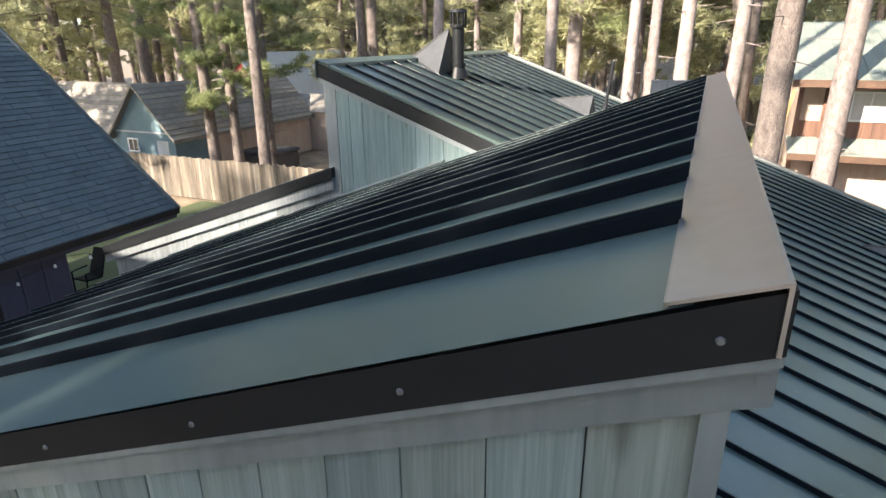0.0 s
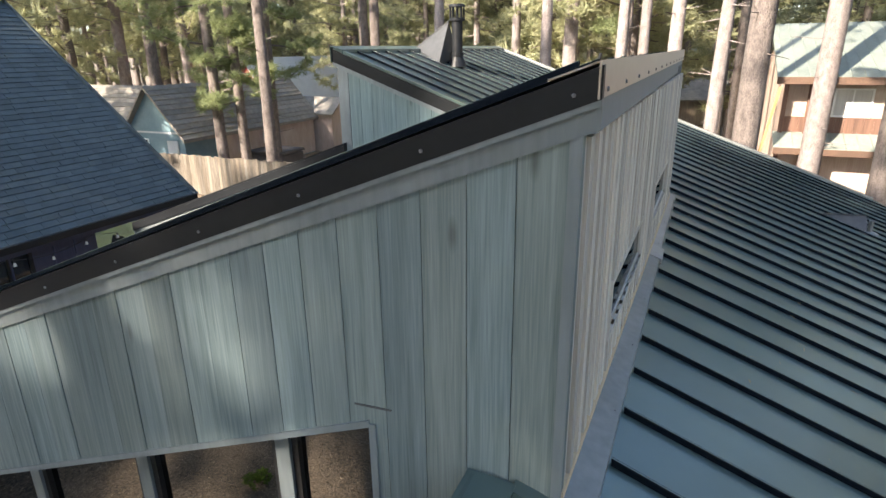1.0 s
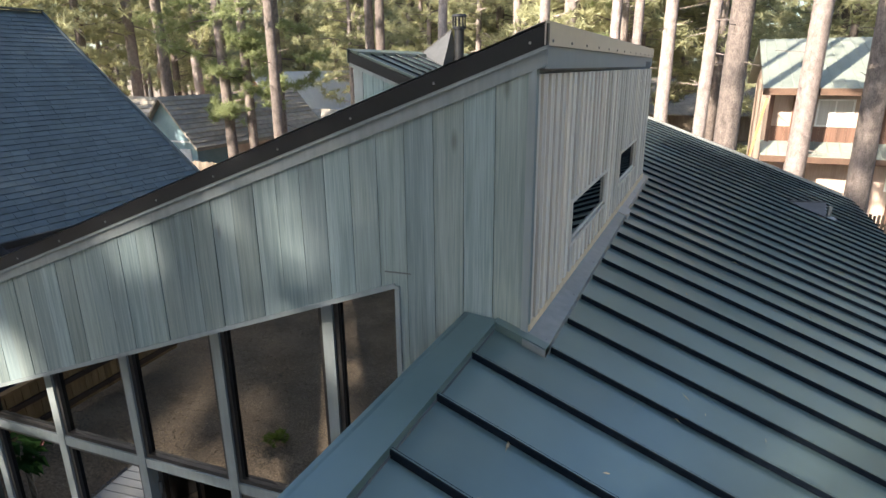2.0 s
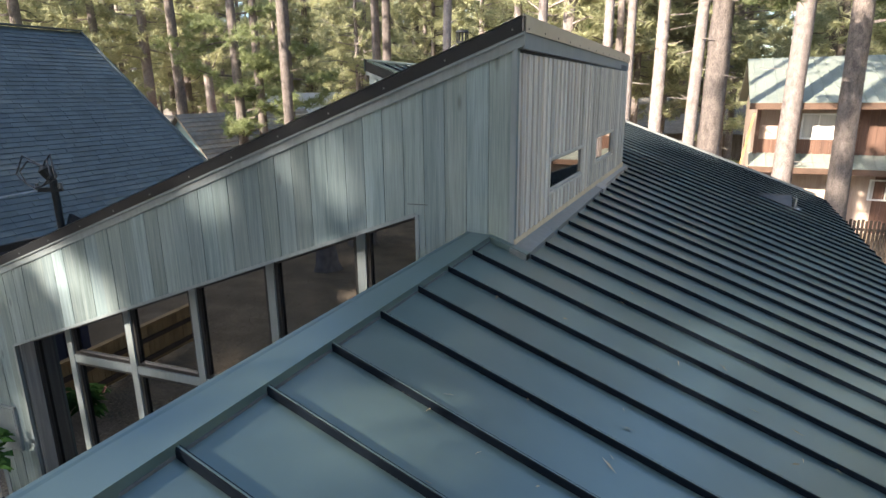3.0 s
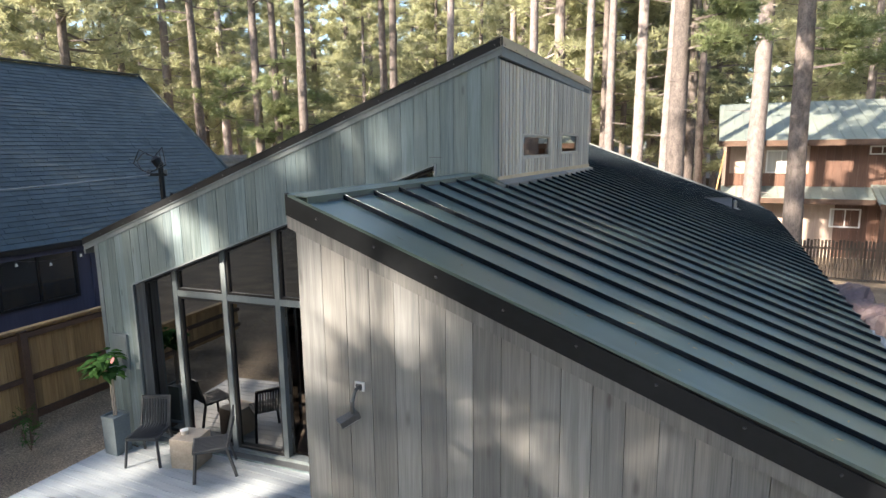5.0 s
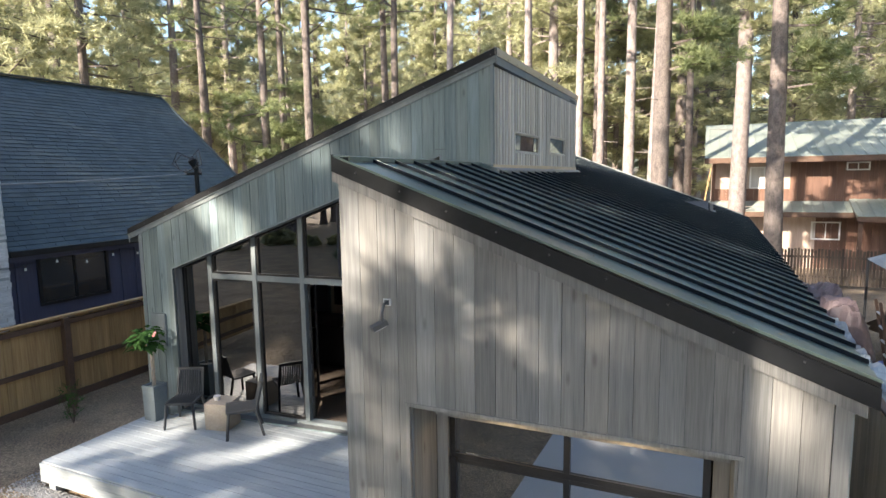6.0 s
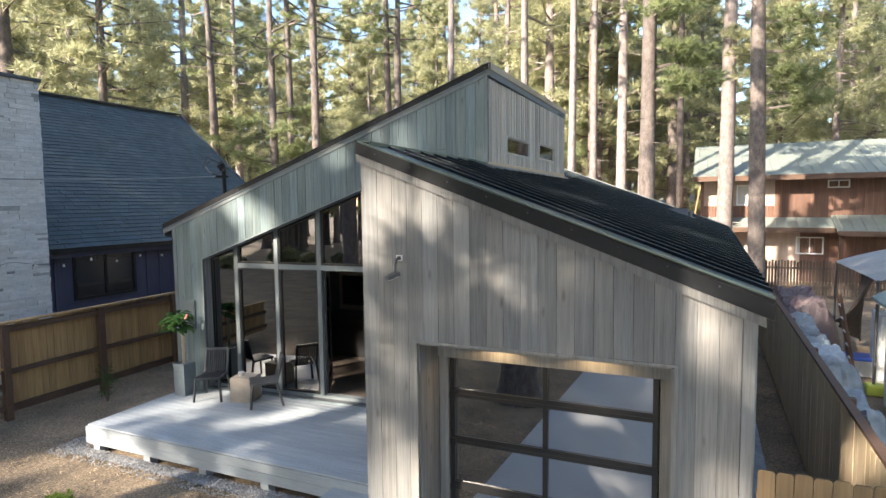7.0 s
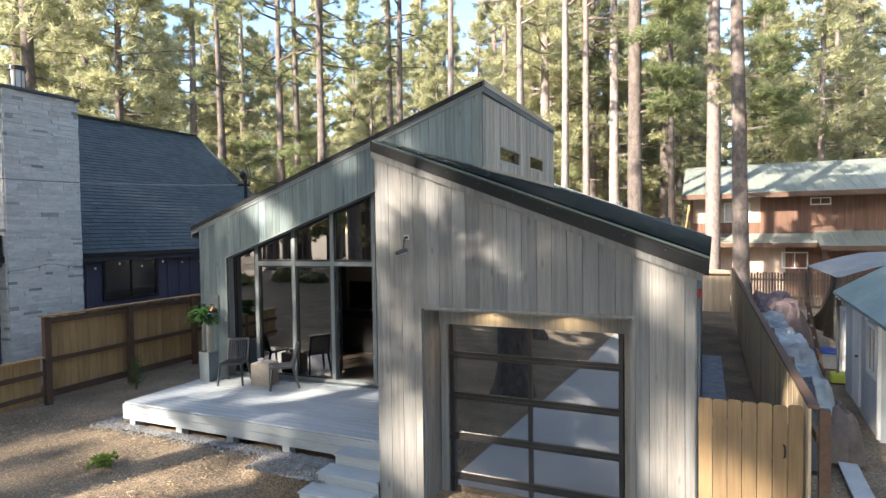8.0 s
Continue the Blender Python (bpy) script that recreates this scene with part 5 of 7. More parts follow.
for z, w, h in ((0.16, 0.05, 0.14), (0.86, 0.05, 0.09), (1.66, 0.05, 0.10)):
    part("rail", bar((-8.545, -1.0, z), (-8.79, 9.0, z), w, h), BROWN, side_fence)
part("top_cap", bar((-8.56, -1.16, 1.785), (-8.83, 9.0, 1.785), 0.15, 0.035), CEDAR, side_fence)
low_fence = thing("low_fence", (-8.2, -2.5, 0), "low cedar board fence stepping down towards the street", "fence")
picket_row(low_fence, -8.35, -5.2, -8.58, -1.18, 0.05, 0.92, 0.14, CEDAR)
for z in (0.2, 0.62):
    part("rail", bar((-8.29, -5.2, z), (-8.5, -1.16, z), 0.05, 0.09), BROWN, low_fence)
part("top_cap", bar((-8.31, -5.2, 0.945), (-8.53, -1.15, 0.945), 0.13, 0.035), CEDAR, low_fence)

right_fence = thing("right_fence", (4.79, 5, 0), "long pale cedar fence beside the gravel path", "fence")
picket_row(right_fence, 4.84, 17.2, 4.77, -2.36, 0.04, 1.72, 0.16, LIT_CEDAR, thick=0.022)
part("top_cap", bar((4.85, 17.2, 1.755), (4.785, -2.40, 1.755), 0.09, 0.035), BROWN, right_fence, "brown cap rail")
for k in range(9):
    y = -2.36 + 2.40 * k
    part("post", box(4.83, 4.92, y - 0.045, y + 0.045, -0.1, 1.73), BROWN, right_fence)
for z in (0.35, 1.45):
    part("rail", bar((4.89, 17.2, z), (4.83, -2.36, z), 0.04, 0.09), BROWN, right_fence)
gate = thing("gate", (4.25, -2.2, 0), "pale cedar dog-eared gate beside the garage", "gate")
picket_row(gate, 3.80, -2.2, 4.73, -2.2, 0.06, 1.70, 0.133, PALE_CEDAR, thick=0.02, uneven=0.012, ear=0.02, name="picket")
for z in (0.4, 1.45):
    part("rail", bar((3.80, -2.15, z), (4.73, -2.15, z), 0.04, 0.09), PALE_CEDAR, gate)
part("handle", tube([(4.56, -2.222, 1.18), (4.57, -2.25, 1.20), (4.57, -2.25, 1.29), (4.56, -2.222, 1.31)], 0.008, 6), FASCIA, gate, "black pull handle")
rear_gate = thing("rear_gate", (4.2, 17.2, 0), "weathered grey gate across the end of the path", "gate")
picket_row(rear_gate, 3.45, 17.25, 4.78, 17.25, 0.0, 1.68, 0.14, LIT_CEDAR)
part("rail", bar((3.45, 17.21, 1.5), (4.78, 17.21, 1.5), 0.04, 0.08), BROWN, rear_gate)
back_fence = thing("back_fence", (-18, 18.85, 0), "old weathered board fence before the trees", "fence")
picket_row(back_fence, -25.5, 18.85, -10.5, 18.85, 0.0, 1.78, 0.15, BLEACHED_BOARD, uneven=0.04)
for z in (0.5, 1.4):
    part("rail", bar((-25.5, 18.9, z), (-10.5, 18.9, z), 0.04, 0.09), OLD_BOARD, back_fence)
yard_fence = thing("picket_fence", (8, 19.5, 0), "old brown picket fence in the next yard", "fence")
picket_row(yard_fence, 5.3, 19.5, 14.0, 19.5, 0.1, 1.45, 0.11, DARK_WOOD, uneven=0.05, gap=0.03)
for z in (0.4, 1.15):
    part("rail", bar((5.3, 19.54, z), (14.0, 19.54, z), 0.04, 0.08), DARK_WOOD, yard_fence)


# ---- neighbouring houses ----
def window(parent, wall, u0, u1, z0, z1, mat, bars=1, deep=0.05, pane=None):
    """A framed window set on a wall: casing, panes and bars."""
    w = 0.06
    bm = bmesh.new()
    for a, b, c, d in ((u0, u1, z0, z0 + w), (u0, u1, z1 - w, z1), (u0, u0 + w, z0 + w, z1 - w), (u1 - w, u1, z0 + w, z1 - w)):
        wall.block(a, b, c, d, 0.0, deep, bm)
    frame_ob = part("window", bm, mat, parent)
    for k in range(bars):
        u = u0 + (u1 - u0) * (k + 1) / (bars + 1)
        part("bar", wall.block(u - 0.02, u + 0.02, z0 + w, z1 - w, 0.008, deep - 0.006), mat, frame_ob)
    part("pane", wall.block(u0 + w, u1 - w, z0 + w, z1 - w, 0.004, 0.012), pane or PANE, frame_ob, "curtained pane" if pane else "dark reflecting pane")
    return frame_ob


PANE = material("dark_pane", (0.012, 0.014, 0.016), (0.03, 0.033, 0.036), 0.05, 0.0, spec=1.0, bump=0)

# navy house with a steep shingle roof and a stone chimney
navy = thing("navy_house", (-14.8, 2, 0), "navy board house with a steep dark shingle roof", "house")
NX, NY0, NY1 = -10.4, -4.0, 6.9
navy_wall = part("wall", hull(bmesh.new(), [(NX, NY0, -0.1), (NX, NY1, -0.1), (-19.2, NY1, -0.1), (-19.2, NY0, -0.1)], [(NX, NY0, 3.1), (NX, NY1, 3.1), (-19.2, NY1, 3.1), (-19.2, NY0, 3.1)]), NAVY, navy)
for y in (NY0 + 0.02, NY1 - 0.12):
    part("gable", hull(bmesh.new(), [(NX, y, 3.1), (-19.2, y, 3.1), (-14.85, y, 7.0)], [(NX, y + 0.1, 3.1), (-19.2, y + 0.1, 3.1), (-14.85, y + 0.1, 7.0)]), NAVY, navy)
SIDE = Wall(NX, 0, 0, 1, 1, 0)
for k in range(26):
    y = NY0 + 0.2 + 0.41 * k
    if not 1.5 < y < 3.3:
        part("batten", SIDE.block(y - 0.022, y + 0.022, 0.0, 3.0, 0.0, 0.03), NAVY, navy_wall)
window(navy, SIDE, 1.55, 3.22, 1.70, 2.92, BRONZE, 1)
window(navy, SIDE, 4.75, 5.6, 1.9, 2.9, BRONZE, 1)
SLOPE = (7.34 - 2.99) / 4.65


def navy_z(x):
    return 2.99 + SLOPE * (-10.2 - x)


RIDGE_X = -14.85
RAKE_BACK = 0.45                           # the far rake leans back by this much at the ridge
navy_roof = part("roof", hull(bmesh.new(), [(-10.2, NY0 - 0.3, navy_z(-10.2) - 0.16), (-10.2, 9.35, navy_z(-10.2) - 0.16), (RIDGE_X, 9.35 - RAKE_BACK, navy_z(RIDGE_X) - 0.16), (RIDGE_X, NY0 - 0.3, navy_z(RIDGE_X) - 0.16)],
                              [(-10.2, NY0 - 0.3, navy_z(-10.2) - 0.02), (-10.2, 9.35, navy_z(-10.2) - 0.02), (RIDGE_X, 9.35 - RAKE_BACK, navy_z(RIDGE_X) - 0.02), (RIDGE_X, NY0 - 0.3, navy_z(RIDGE_X) - 0.02)]), SHINGLE, navy)
part("far_slope", hull(bmesh.new(), [(RIDGE_X, NY0 - 0.3, 7.18), (RIDGE_X, 9.35 - RAKE_BACK, 7.18), (-19.5, 9.35, 2.85), (-19.5, NY0 - 0.3, 2.85)], [(RIDGE_X, NY0 - 0.3, 7.32), (RIDGE_X, 9.35 - RAKE_BACK, 7.32), (-19.5, 9.35, 2.99), (-19.5, NY0 - 0.3, 2.99)]), SHINGLE, navy)
for y0, y1 in ((NY0 - 0.3, -0.93), (0.89, 9.35)):
    part("gutter", bar((-10.14, y0, 2.93), (-10.14, y1, 2.93), 0.12, 0.12), BRONZE, navy)
    part("fascia", bar((-10.2, y0, 2.86), (-10.2, y1, 2.86), 0.03, 0.2), NAVY, navy)
slope_len = math.hypot(4.65, 4.35)
cx, cz = -4.65 / slope_len, 4.35 / slope_len
nrm = Vector((cz, 0, -cx))
course = 0.145
rows_n = int(slope_len / course)
picked = 0
joined_v, joined_f = [], []
for r in range(rows_n):
    s0, s1 = r * course - 0.01, (r + 1) * course + 0.012
    y = NY0 - 0.3 - random.uniform(0, 0.3)
    end = 9.36 - RAKE_BACK * r / rows_n
    while y < end - 0.03:
        w = random.uniform(0.26, 0.36)
        a, b = max(y, NY0 - 0.3) + 0.003, min(y + w, end) - 0.003
        y += w
        if b - a < 0.04:
            continue
        t = random.uniform(0.016, 0.024)
        base = Vector((-10.2, 0, 2.98))
        lo = base + Vector((cx, 0, cz)) * s0
        hi = base + Vector((cx, 0, cz)) * s1
        pts = [Vector((lo.x, a, lo.z)), Vector((lo.x, b, lo.z)), Vector((hi.x, b, hi.z)), Vector((hi.x, a, hi.z))]
        top = [pts[0] + nrm * t, pts[1] + nrm * t, pts[2] + nrm * 0.004, pts[3] + nrm * 0.004]
        if picked < 300 and 1.0 < a < 9.0 and r < 14 and a > 2.2:
            part("shingle", hull(bmesh.new(), pts, top), SHINGLE, navy_roof)
            picked += 1
        else:
            k = len(joined_v)
            joined_v += pts + top
            joined_f += [(k + 4, k + 5, k + 6, k + 7), (k, k + 1, k + 5, k + 4), (k + 1, k + 2, k + 6, k + 5), (k + 3, k, k + 4, k + 7)]
SHINGLE_ISLAND = material("dark_roof_shingle_field", (0.037, 0.054, 0.062), (0.075, 0.100, 0.112), 0.9, scale=(3, 3, 3), fine=(60, 60, 60), vary=0.13, bump=0.5, depth=0.006, island=True)
mesh = bpy.data.meshes.new("shingle_field")
mesh.from_pydata(joined_v, [], joined_f)
tagged(put("shingle_field", mesh, SHINGLE_ISLAND, navy_roof), kind="stuff")
part("ridge_cap", bar((RIDGE_X, NY0 - 0.3, 7.36), (RIDGE_X, 9.36 - RAKE_BACK, 7.36), 0.28, 0.03), SHINGLE, navy)
part("far_rake", bar((-10.15, 9.37, 2.92), (RIDGE_X, 9.37 - RAKE_BACK, 7.27), 0.05, 0.2), SHINGLE, navy)

garden = thing("garden_chair", (-14.6, 10.0, 0), "black metal garden chair with arms on the lawn", "chair")
for sx in (-1, 1):
    part("arm", tube([(-14.6 + 0.27 * sx, 9.72, 0.03), (-14.6 + 0.27 * sx, 9.74, 0.62), (-14.6 + 0.27 * sx, 10.2, 0.64)], 0.022, 6), SEAM, garden)
    part("runner", tube([(-14.6 + 0.27 * sx, 9.66, 0.03), (-14.6 + 0.27 * sx, 10.0, 0.02), (-14.6 + 0.27 * sx, 10.34, 0.03)], 0.022, 6), SEAM, garden)
part("seat", hull(bmesh.new(), [(-14.85, 9.74, 0.40), (-14.35, 9.74, 0.40), (-14.35, 10.2, 0.36), (-14.85, 10.2, 0.36)], [(-14.85, 9.74, 0.44), (-14.35, 9.74, 0.44), (-14.35, 10.2, 0.40), (-14.85, 10.2, 0.40)]), SEAM, garden)
part("backrest", hull(bmesh.new(), [(-14.85, 10.18, 0.38), (-14.35, 10.18, 0.38), (-14.38, 10.46, 1.12), (-14.82, 10.46, 1.12)], [(-14.85, 10.22, 0.38), (-14.35, 10.22, 0.38), (-14.38, 10.50, 1.10), (-14.82, 10.50, 1.10)]), SEAM, garden)
chimney = thing("stone_chimney", (-10.8, 0, 0), "broad chimney clad in pale stacked ledge stone", "chimney")
CX0, CX1, CY0, CY1, CTOP = -11.6, -10.12, -0.86, 0.82, 6.68
part("core", box(CX0, CX1, CY0, CY1, -0.1, CTOP), GROUT, chimney)
for face, w0, w1 in ((Wall(CX1, CY0, 0, 1, 1, 0), 0.0, CY1 - CY0), (Wall(CX0, CY0, 1, 0, 0, -1), 0.0, CX1 - CX0), (Wall(CX1, CY1, -1, 0, 0, 1), 0.0, CX1 - CX0)):
    z = 0.0
    while z < CTOP - 0.03:
        h = random.choice((0.045, 0.06, 0.06, 0.075, 0.10))
        u = w0 - random.uniform(0, 0.2)
        while u < w1:
            w = random.uniform(0.16, 0.62)
            a, b = max(u, w0) + 0.0015, min(u + w, w1) - 0.0015
            if b - a > 0.03:
                part("stone", face.block(a, b, z + 0.0015, min(z + h, CTOP) - 0.0015, 0.0, random.uniform(0.018, 0.042)), DARK_STONE if random.random() < 0.11 and b - a < 0.42 else STONE, chimney)
            u += w
        z += h
part("cap_slab", soft_box(CX0 - 0.06, CX1 + 0.09, CY0 - 0.06, CY1 + 0.06, CTOP, CTOP + 0.07, 0.015), SIDING_BACK, chimney, "dark cap slab")
part("flue", rod((-10.62, -0.22, CTOP + 0.06), (-10.62, -0.22, CTOP + 0.56), 0.15, n=20), PALE_METAL, chimney, "ribbed metal flue")
part("flue_cap", rod((-10.62, -0.22, CTOP + 0.56), (-10.62, -0.22, CTOP + 0.66), 0.19, 0.17, 20), BRONZE, chimney)
for k in range(8):
    q = k * 0.785
    part("flue_rib", rod((-10.62 + 0.155 * math.cos(q), -0.22 + 0.155 * math.sin(q), CTOP + 0.08), (-10.62 + 0.155 * math.cos(q), -0.22 + 0.155 * math.sin(q), CTOP + 0.55), 0.012, n=5), LAMP_GREY, chimney)
lamp = thing("wall_lantern", (-10.3, -0.95, 3.3), "black wall lantern on the stone", "wall lamp")
part("case", soft_box(-10.36, -10.18, -1.06, -0.91, 3.0, 3.42), BRONZE, lamp)
part("roof", hull(bmesh.new(), [(-10.4, -1.1, 3.42), (-10.14, -1.1, 3.42), (-10.14, -0.89, 3.42), (-10.4, -0.89, 3.42)], [(-10.3, -1.0, 3.5), (-10.24, -1.0, 3.5), (-10.24, -0.96, 3.5), (-10.3, -0.96, 3.5)]), BRONZE, lamp)
festoon = thing("string_lights", (-10.05, 2, 2.7), "sagging string of small bulbs under the eave", "string lights")
pts = []
for i in range(49):
    y = -0.9 + 8.0 * i / 48
    pts.append((-10.02, y, 2.80 - 0.13 * abs(math.sin(y * 1.9))))
part("cable", tube(pts, 0.006, 4), WIRE, festoon)
for i in range(0, 49, 4):
    x, y, z = pts[i]
    part("socket", rod((x, y, z - 0.01), (x, y, z - 0.05), 0.012, n=6), WIRE, festoon)
    part("bulb", rod((x, y, z - 0.05), (x, y, z - 0.11), 0.018, 0.03, 8), BULB, festoon)

# red-brown house with green metal roofs
red = thing("red_house", (9, 25, 0), "two-storey red-brown board house with green metal roofs", "house")
FRONT = Wall(3.2, 24.7, 1, 0, 0, -1)
RED_W = 17.0
red_wall = part("wall", box(3.2, 3.2 + RED_W, 24.7, 34.5, -0.1, 5.05), TAN_WALL, red)
part("gable", hull(bmesh.new(), [(3.2, 24.7, 5.05), (3.2, 34.5, 5.05), (3.2, 29.6, 6.75)], [(3.4, 24.7, 5.05), (3.4, 34.5, 5.05), (3.4, 29.6, 6.75)]), TAN_WALL, red)
siding(FRONT, 3.2, RED_W, flat(2.95), flat(4.95), red_wall, 0.3, mat=RED_WALL, gap=0.006)
siding(FRONT, 0.0, 3.2, flat(2.95), flat(3.6), red_wall, 0.3, mat=RED_WALL, gap=0.006)
siding(FRONT, 4.3, RED_W, flat(0.0), flat(2.75), red_wall, 0.3, mat=RED_WALL, gap=0.006)
part("corner_post", FRONT.block(0.75, 1.05, 0.0, 4.95, 0.0, 0.12), RED_WALL, red)
part("corner_post", FRONT.block(-0.05, 0.1, 0.0, 5.0, 0.0, 0.12), RED_WALL, red)


def slab_roof(name, x0, x1, y0, z0, y1, z1, mat, parent, thick=0.14, ribs=0):
    ob = part(name, hull(bmesh.new(), [(x0, y0, z0 - thick), (x1, y0, z0 - thick), (x1, y1, z1 - thick), (x0, y1, z1 - thick)], [(x0, y0, z0), (x1, y0, z0), (x1, y1, z1), (x0, y1, z1)]), mat, parent)
    for k in range(ribs):
        x = x0 + (x1 - x0) * (k + 0.5) / ribs
        part("rib", hull(bmesh.new(), [(x - 0.02, y0, z0), (x + 0.02, y0, z0), (x + 0.02, y1, z1), (x - 0.02, y1, z1)], [(x - 0.015, y0, z0 + 0.03), (x + 0.015, y0, z0 + 0.03), (x + 0.015, y1, z1 + 0.03), (x - 0.015, y1, z1 + 0.03)]), mat, ob)
    return ob


slab_roof("roof", 2.8, 20.6, 23.7, 5.05, 29.6, 6.95, GREEN_METAL, red, ribs=44)
slab_roof("rear_slope", 2.8, 20.6, 35.4, 5.05, 29.6, 6.95, GREEN_METAL, red)
part("eave_board", box(2.8, 20.6, 23.66, 23.70, 4.80, 5.04), BROWN, red)
slab_roof("porch_roof", 3.0, 8.7, 23.6, 2.62, 24.7, 3.05, GREEN_METAL, red, 0.1, 14)
slab_roof("porch_roof", 8.7, 20.0, 22.9, 2.50, 24.7, 3.15, GREEN_METAL, red, 0.1, 26)
part("porch_board", box(3.0, 8.7, 23.56, 23.60, 2.38, 2.6), BROWN, red)
part("porch_board", box(8.7, 20.0, 22.86, 22.90, 2.26, 2.48), BROWN, red)
for x in (8.8, 11.5, 14.2, 17.0, 19.8):
    part("porch_post", box(x, x + 0.14, 23.0, 23.14, 0, 2.3), BROWN, red)
window(red, FRONT, 1.55, 2.75, 3.62, 4.62, WHITE, 1, 0.06, CURTAIN)
window(red, FRONT, 5.33, 6.20, 4.40, 4.77, WHITE, 1, 0.06)
window(red, FRONT, 4.13, 5.26, 1.30, 2.12, WHITE, 1, 0.06, CURTAIN)
ladder = thing("wooden_ladder", (2.9, 25.4, 0), "orange-brown wooden ladder leaning on the gable wall", "ladder")
for y in (25.2, 25.6):
    part("side_rail", bar((2.4, y, 0), (3.1, y, 4.6), 0.06, 0.04, (0, 1, 0)), CEDAR, ladder)
for k in range(14):
    part("rung", bar((2.45 + 0.048 * k, 25.2, 0.3 + 0.3 * k), (2.45 + 0.048 * k, 25.6, 0.3 + 0.3 * k), 0.03, 0.03), CEDAR, ladder)


def gable_house(name, label, x0, x1, y0, y1, eave, ridge, along, wall_mat, roof_mat, over=0.3, courses=0):
    """A plain gabled building. along: the axis of its ridge."""
    h = thing(name, ((x0 + x1) / 2, (y0 + y1) / 2, 0), label, "house")
    part("wall", box(x0, x1, y0, y1, -0.1, eave), wall_mat, h)
    if along == "x":
        m = (y0 + y1) / 2
        for x in (x0, x1 - 0.1):
            part("gable", hull(bmesh.new(), [(x, y0, eave), (x, y1, eave), (x, m, ridge - 0.12)], [(x + 0.1, y0, eave), (x + 0.1, y1, eave), (x + 0.1, m, ridge - 0.12)]), wall_mat, h)
        s = (ridge - eave) / (m - y0)
        for y, side in ((y0 - over, 1), (y1 + over, 1)):
            part("roof", hull(bmesh.new(), [(x0 - over, y, eave - s * over - 0.1), (x1 + over, y, eave - s * over - 0.1), (x1 + over, m, ridge - 0.1), (x0 - over, m, ridge - 0.1)],
                              [(x0 - over, y, eave - s * over), (x1 + over, y, eave - s * over), (x1 + over, m, ridge), (x0 - over, m, ridge)]), roof_mat, h)
    else:
        m = (x0 + x1) / 2
        for y in (y0, y1 - 0.1):
            part("gable", hull(bmesh.new(), [(x0, y, eave), (x1, y, eave), (m, y, ridge - 0.12)], [(x0, y + 0.1, eave), (x1, y + 0.1, eave), (m, y + 0.1, ridge - 0.12)]), wall_mat, h)
        s = (ridge - eave) / (m - x0)
        for x in (x0 - over, x1 + over):
            part("roof", hull(bmesh.new(), [(x, y0 - over, eave - s * over - 0.1), (x, y1 + over, eave - s * over - 0.1), (m, y1 + over, ridge - 0.1), (m, y0 - over, ridge - 0.1)],
                              [(x, y0 - over, eave - s * over), (x, y1 + over, eave - s * over), (m, y1 + over, ridge), (m, y0 - over, ridge)]), roof_mat, h)
    if courses:
        # shingle courses over both slopes, each lapping the one below
        half = (y1 - y0) / 2 + over if along == "x" else (x1 - x0) / 2 + over
        low, s = eave - s * over, s
        for side in (-1, 1):
            for k in range(courses):
                a, c = half * (1 - k / courses), half * (1 - (k + 1) / courses)
                za, zc = low + s * (half - a), low + s * (half - c)
                wob = [random.uniform(-0.012, 0.012) for _ in range(4)]
                if along == "x":
                    low_ring = [(x0 - over, m + side * a, za), (x1 + over, m + side * a, za), (x1 + over, m + side * c, zc), (x0 - over, m + side * c, zc)]
                else:
                    low_ring = [(m + side * a, y0 - over, za), (m + side * a, y1 + over, za), (m + side * c, y1 + over, zc), (m + side * c, y0 - over, zc)]
                part("shingle_course", hull(bmesh.new(), low_ring, [(q[0], q[1], q[2] + (0.07 if i < 2 else 0.02) + wob[i]) for i, q in enumerate(low_ring)]), roof_mat, h)
    return h


# blue cabin: a long body with a gabled wing to the front
blue = gable_house("blue_cabin", "dull blue gabled cabin with a worn grey shingle roof", -26.1, -22.3, 20.5, 31.0, 2.45, 4.6, "y", BLUE_WALL, GREY_SHINGLE, 0.3, 11)
wing = gable_house("blue_cabin_wing", "low blue wing of the cabin under worn shingles", -33.0, -26.0, 21.2, 25.0, 2.4, 4.45, "x", BLUE_WALL, GREY_SHINGLE, 0.3, 11)
GABLE = Wall(-26.1, 20.5, 1, 0, 0, -1)
window(blue, GABLE, 0.75, 1.45, 1.45, 2.1, WHITE, 1, 0.05)
part("door", GABLE.block(2.7, 3.4, 0.0, 2.05, 0.0, 0.05), GREY_PANEL, blue, "pale blue-white door")
part("band", GABLE.block(0.0, 3.8, 2.38, 2.46, 0.0, 0.03), GREY_PANEL, blue)
SIDE2 = Wall(-22.3, 20.5, 0, 1, 1, 0)
part("side_cladding", SIDE2.block(2.2, 10.5, 0.0, 2.4, 0.002, 0.04), TAN_WALL, blue, "tan side wall")
window(blue, Wall(-22.26, 20.5, 0, 1, 1, 0), 5.6, 6.5, 1.2, 2.1, WHITE, 1, 0.05)
shed = gable_house("tan_shed", "small tan garden shed with a grey-green roof", -24.8, -21.0, 31.2, 33.6, 2.5, 3.3, "x", TAN_WALL, GREY_SHINGLE, 0.2)
tub = thing("hot_tub", (-21, 26, 0), "dark covered hot tub behind the fence", "hot tub")
part("shell", soft_box(-22.2, -19.9, 24.6, 26.6, 0, 0.85, 0.08), COVER, tub)
part("cover", soft_box(-22.25, -19.85, 24.55, 26.65, 0.85, 1.0, 0.05), COVER, tub)
barn = gable_house("red_cabin", "red cabin with a steep pale metal roof", -34.5, -29.5, 36.5, 50.0, 2.2, 5.7, "y", RED_PAINT, PALE_METAL, 0.5)
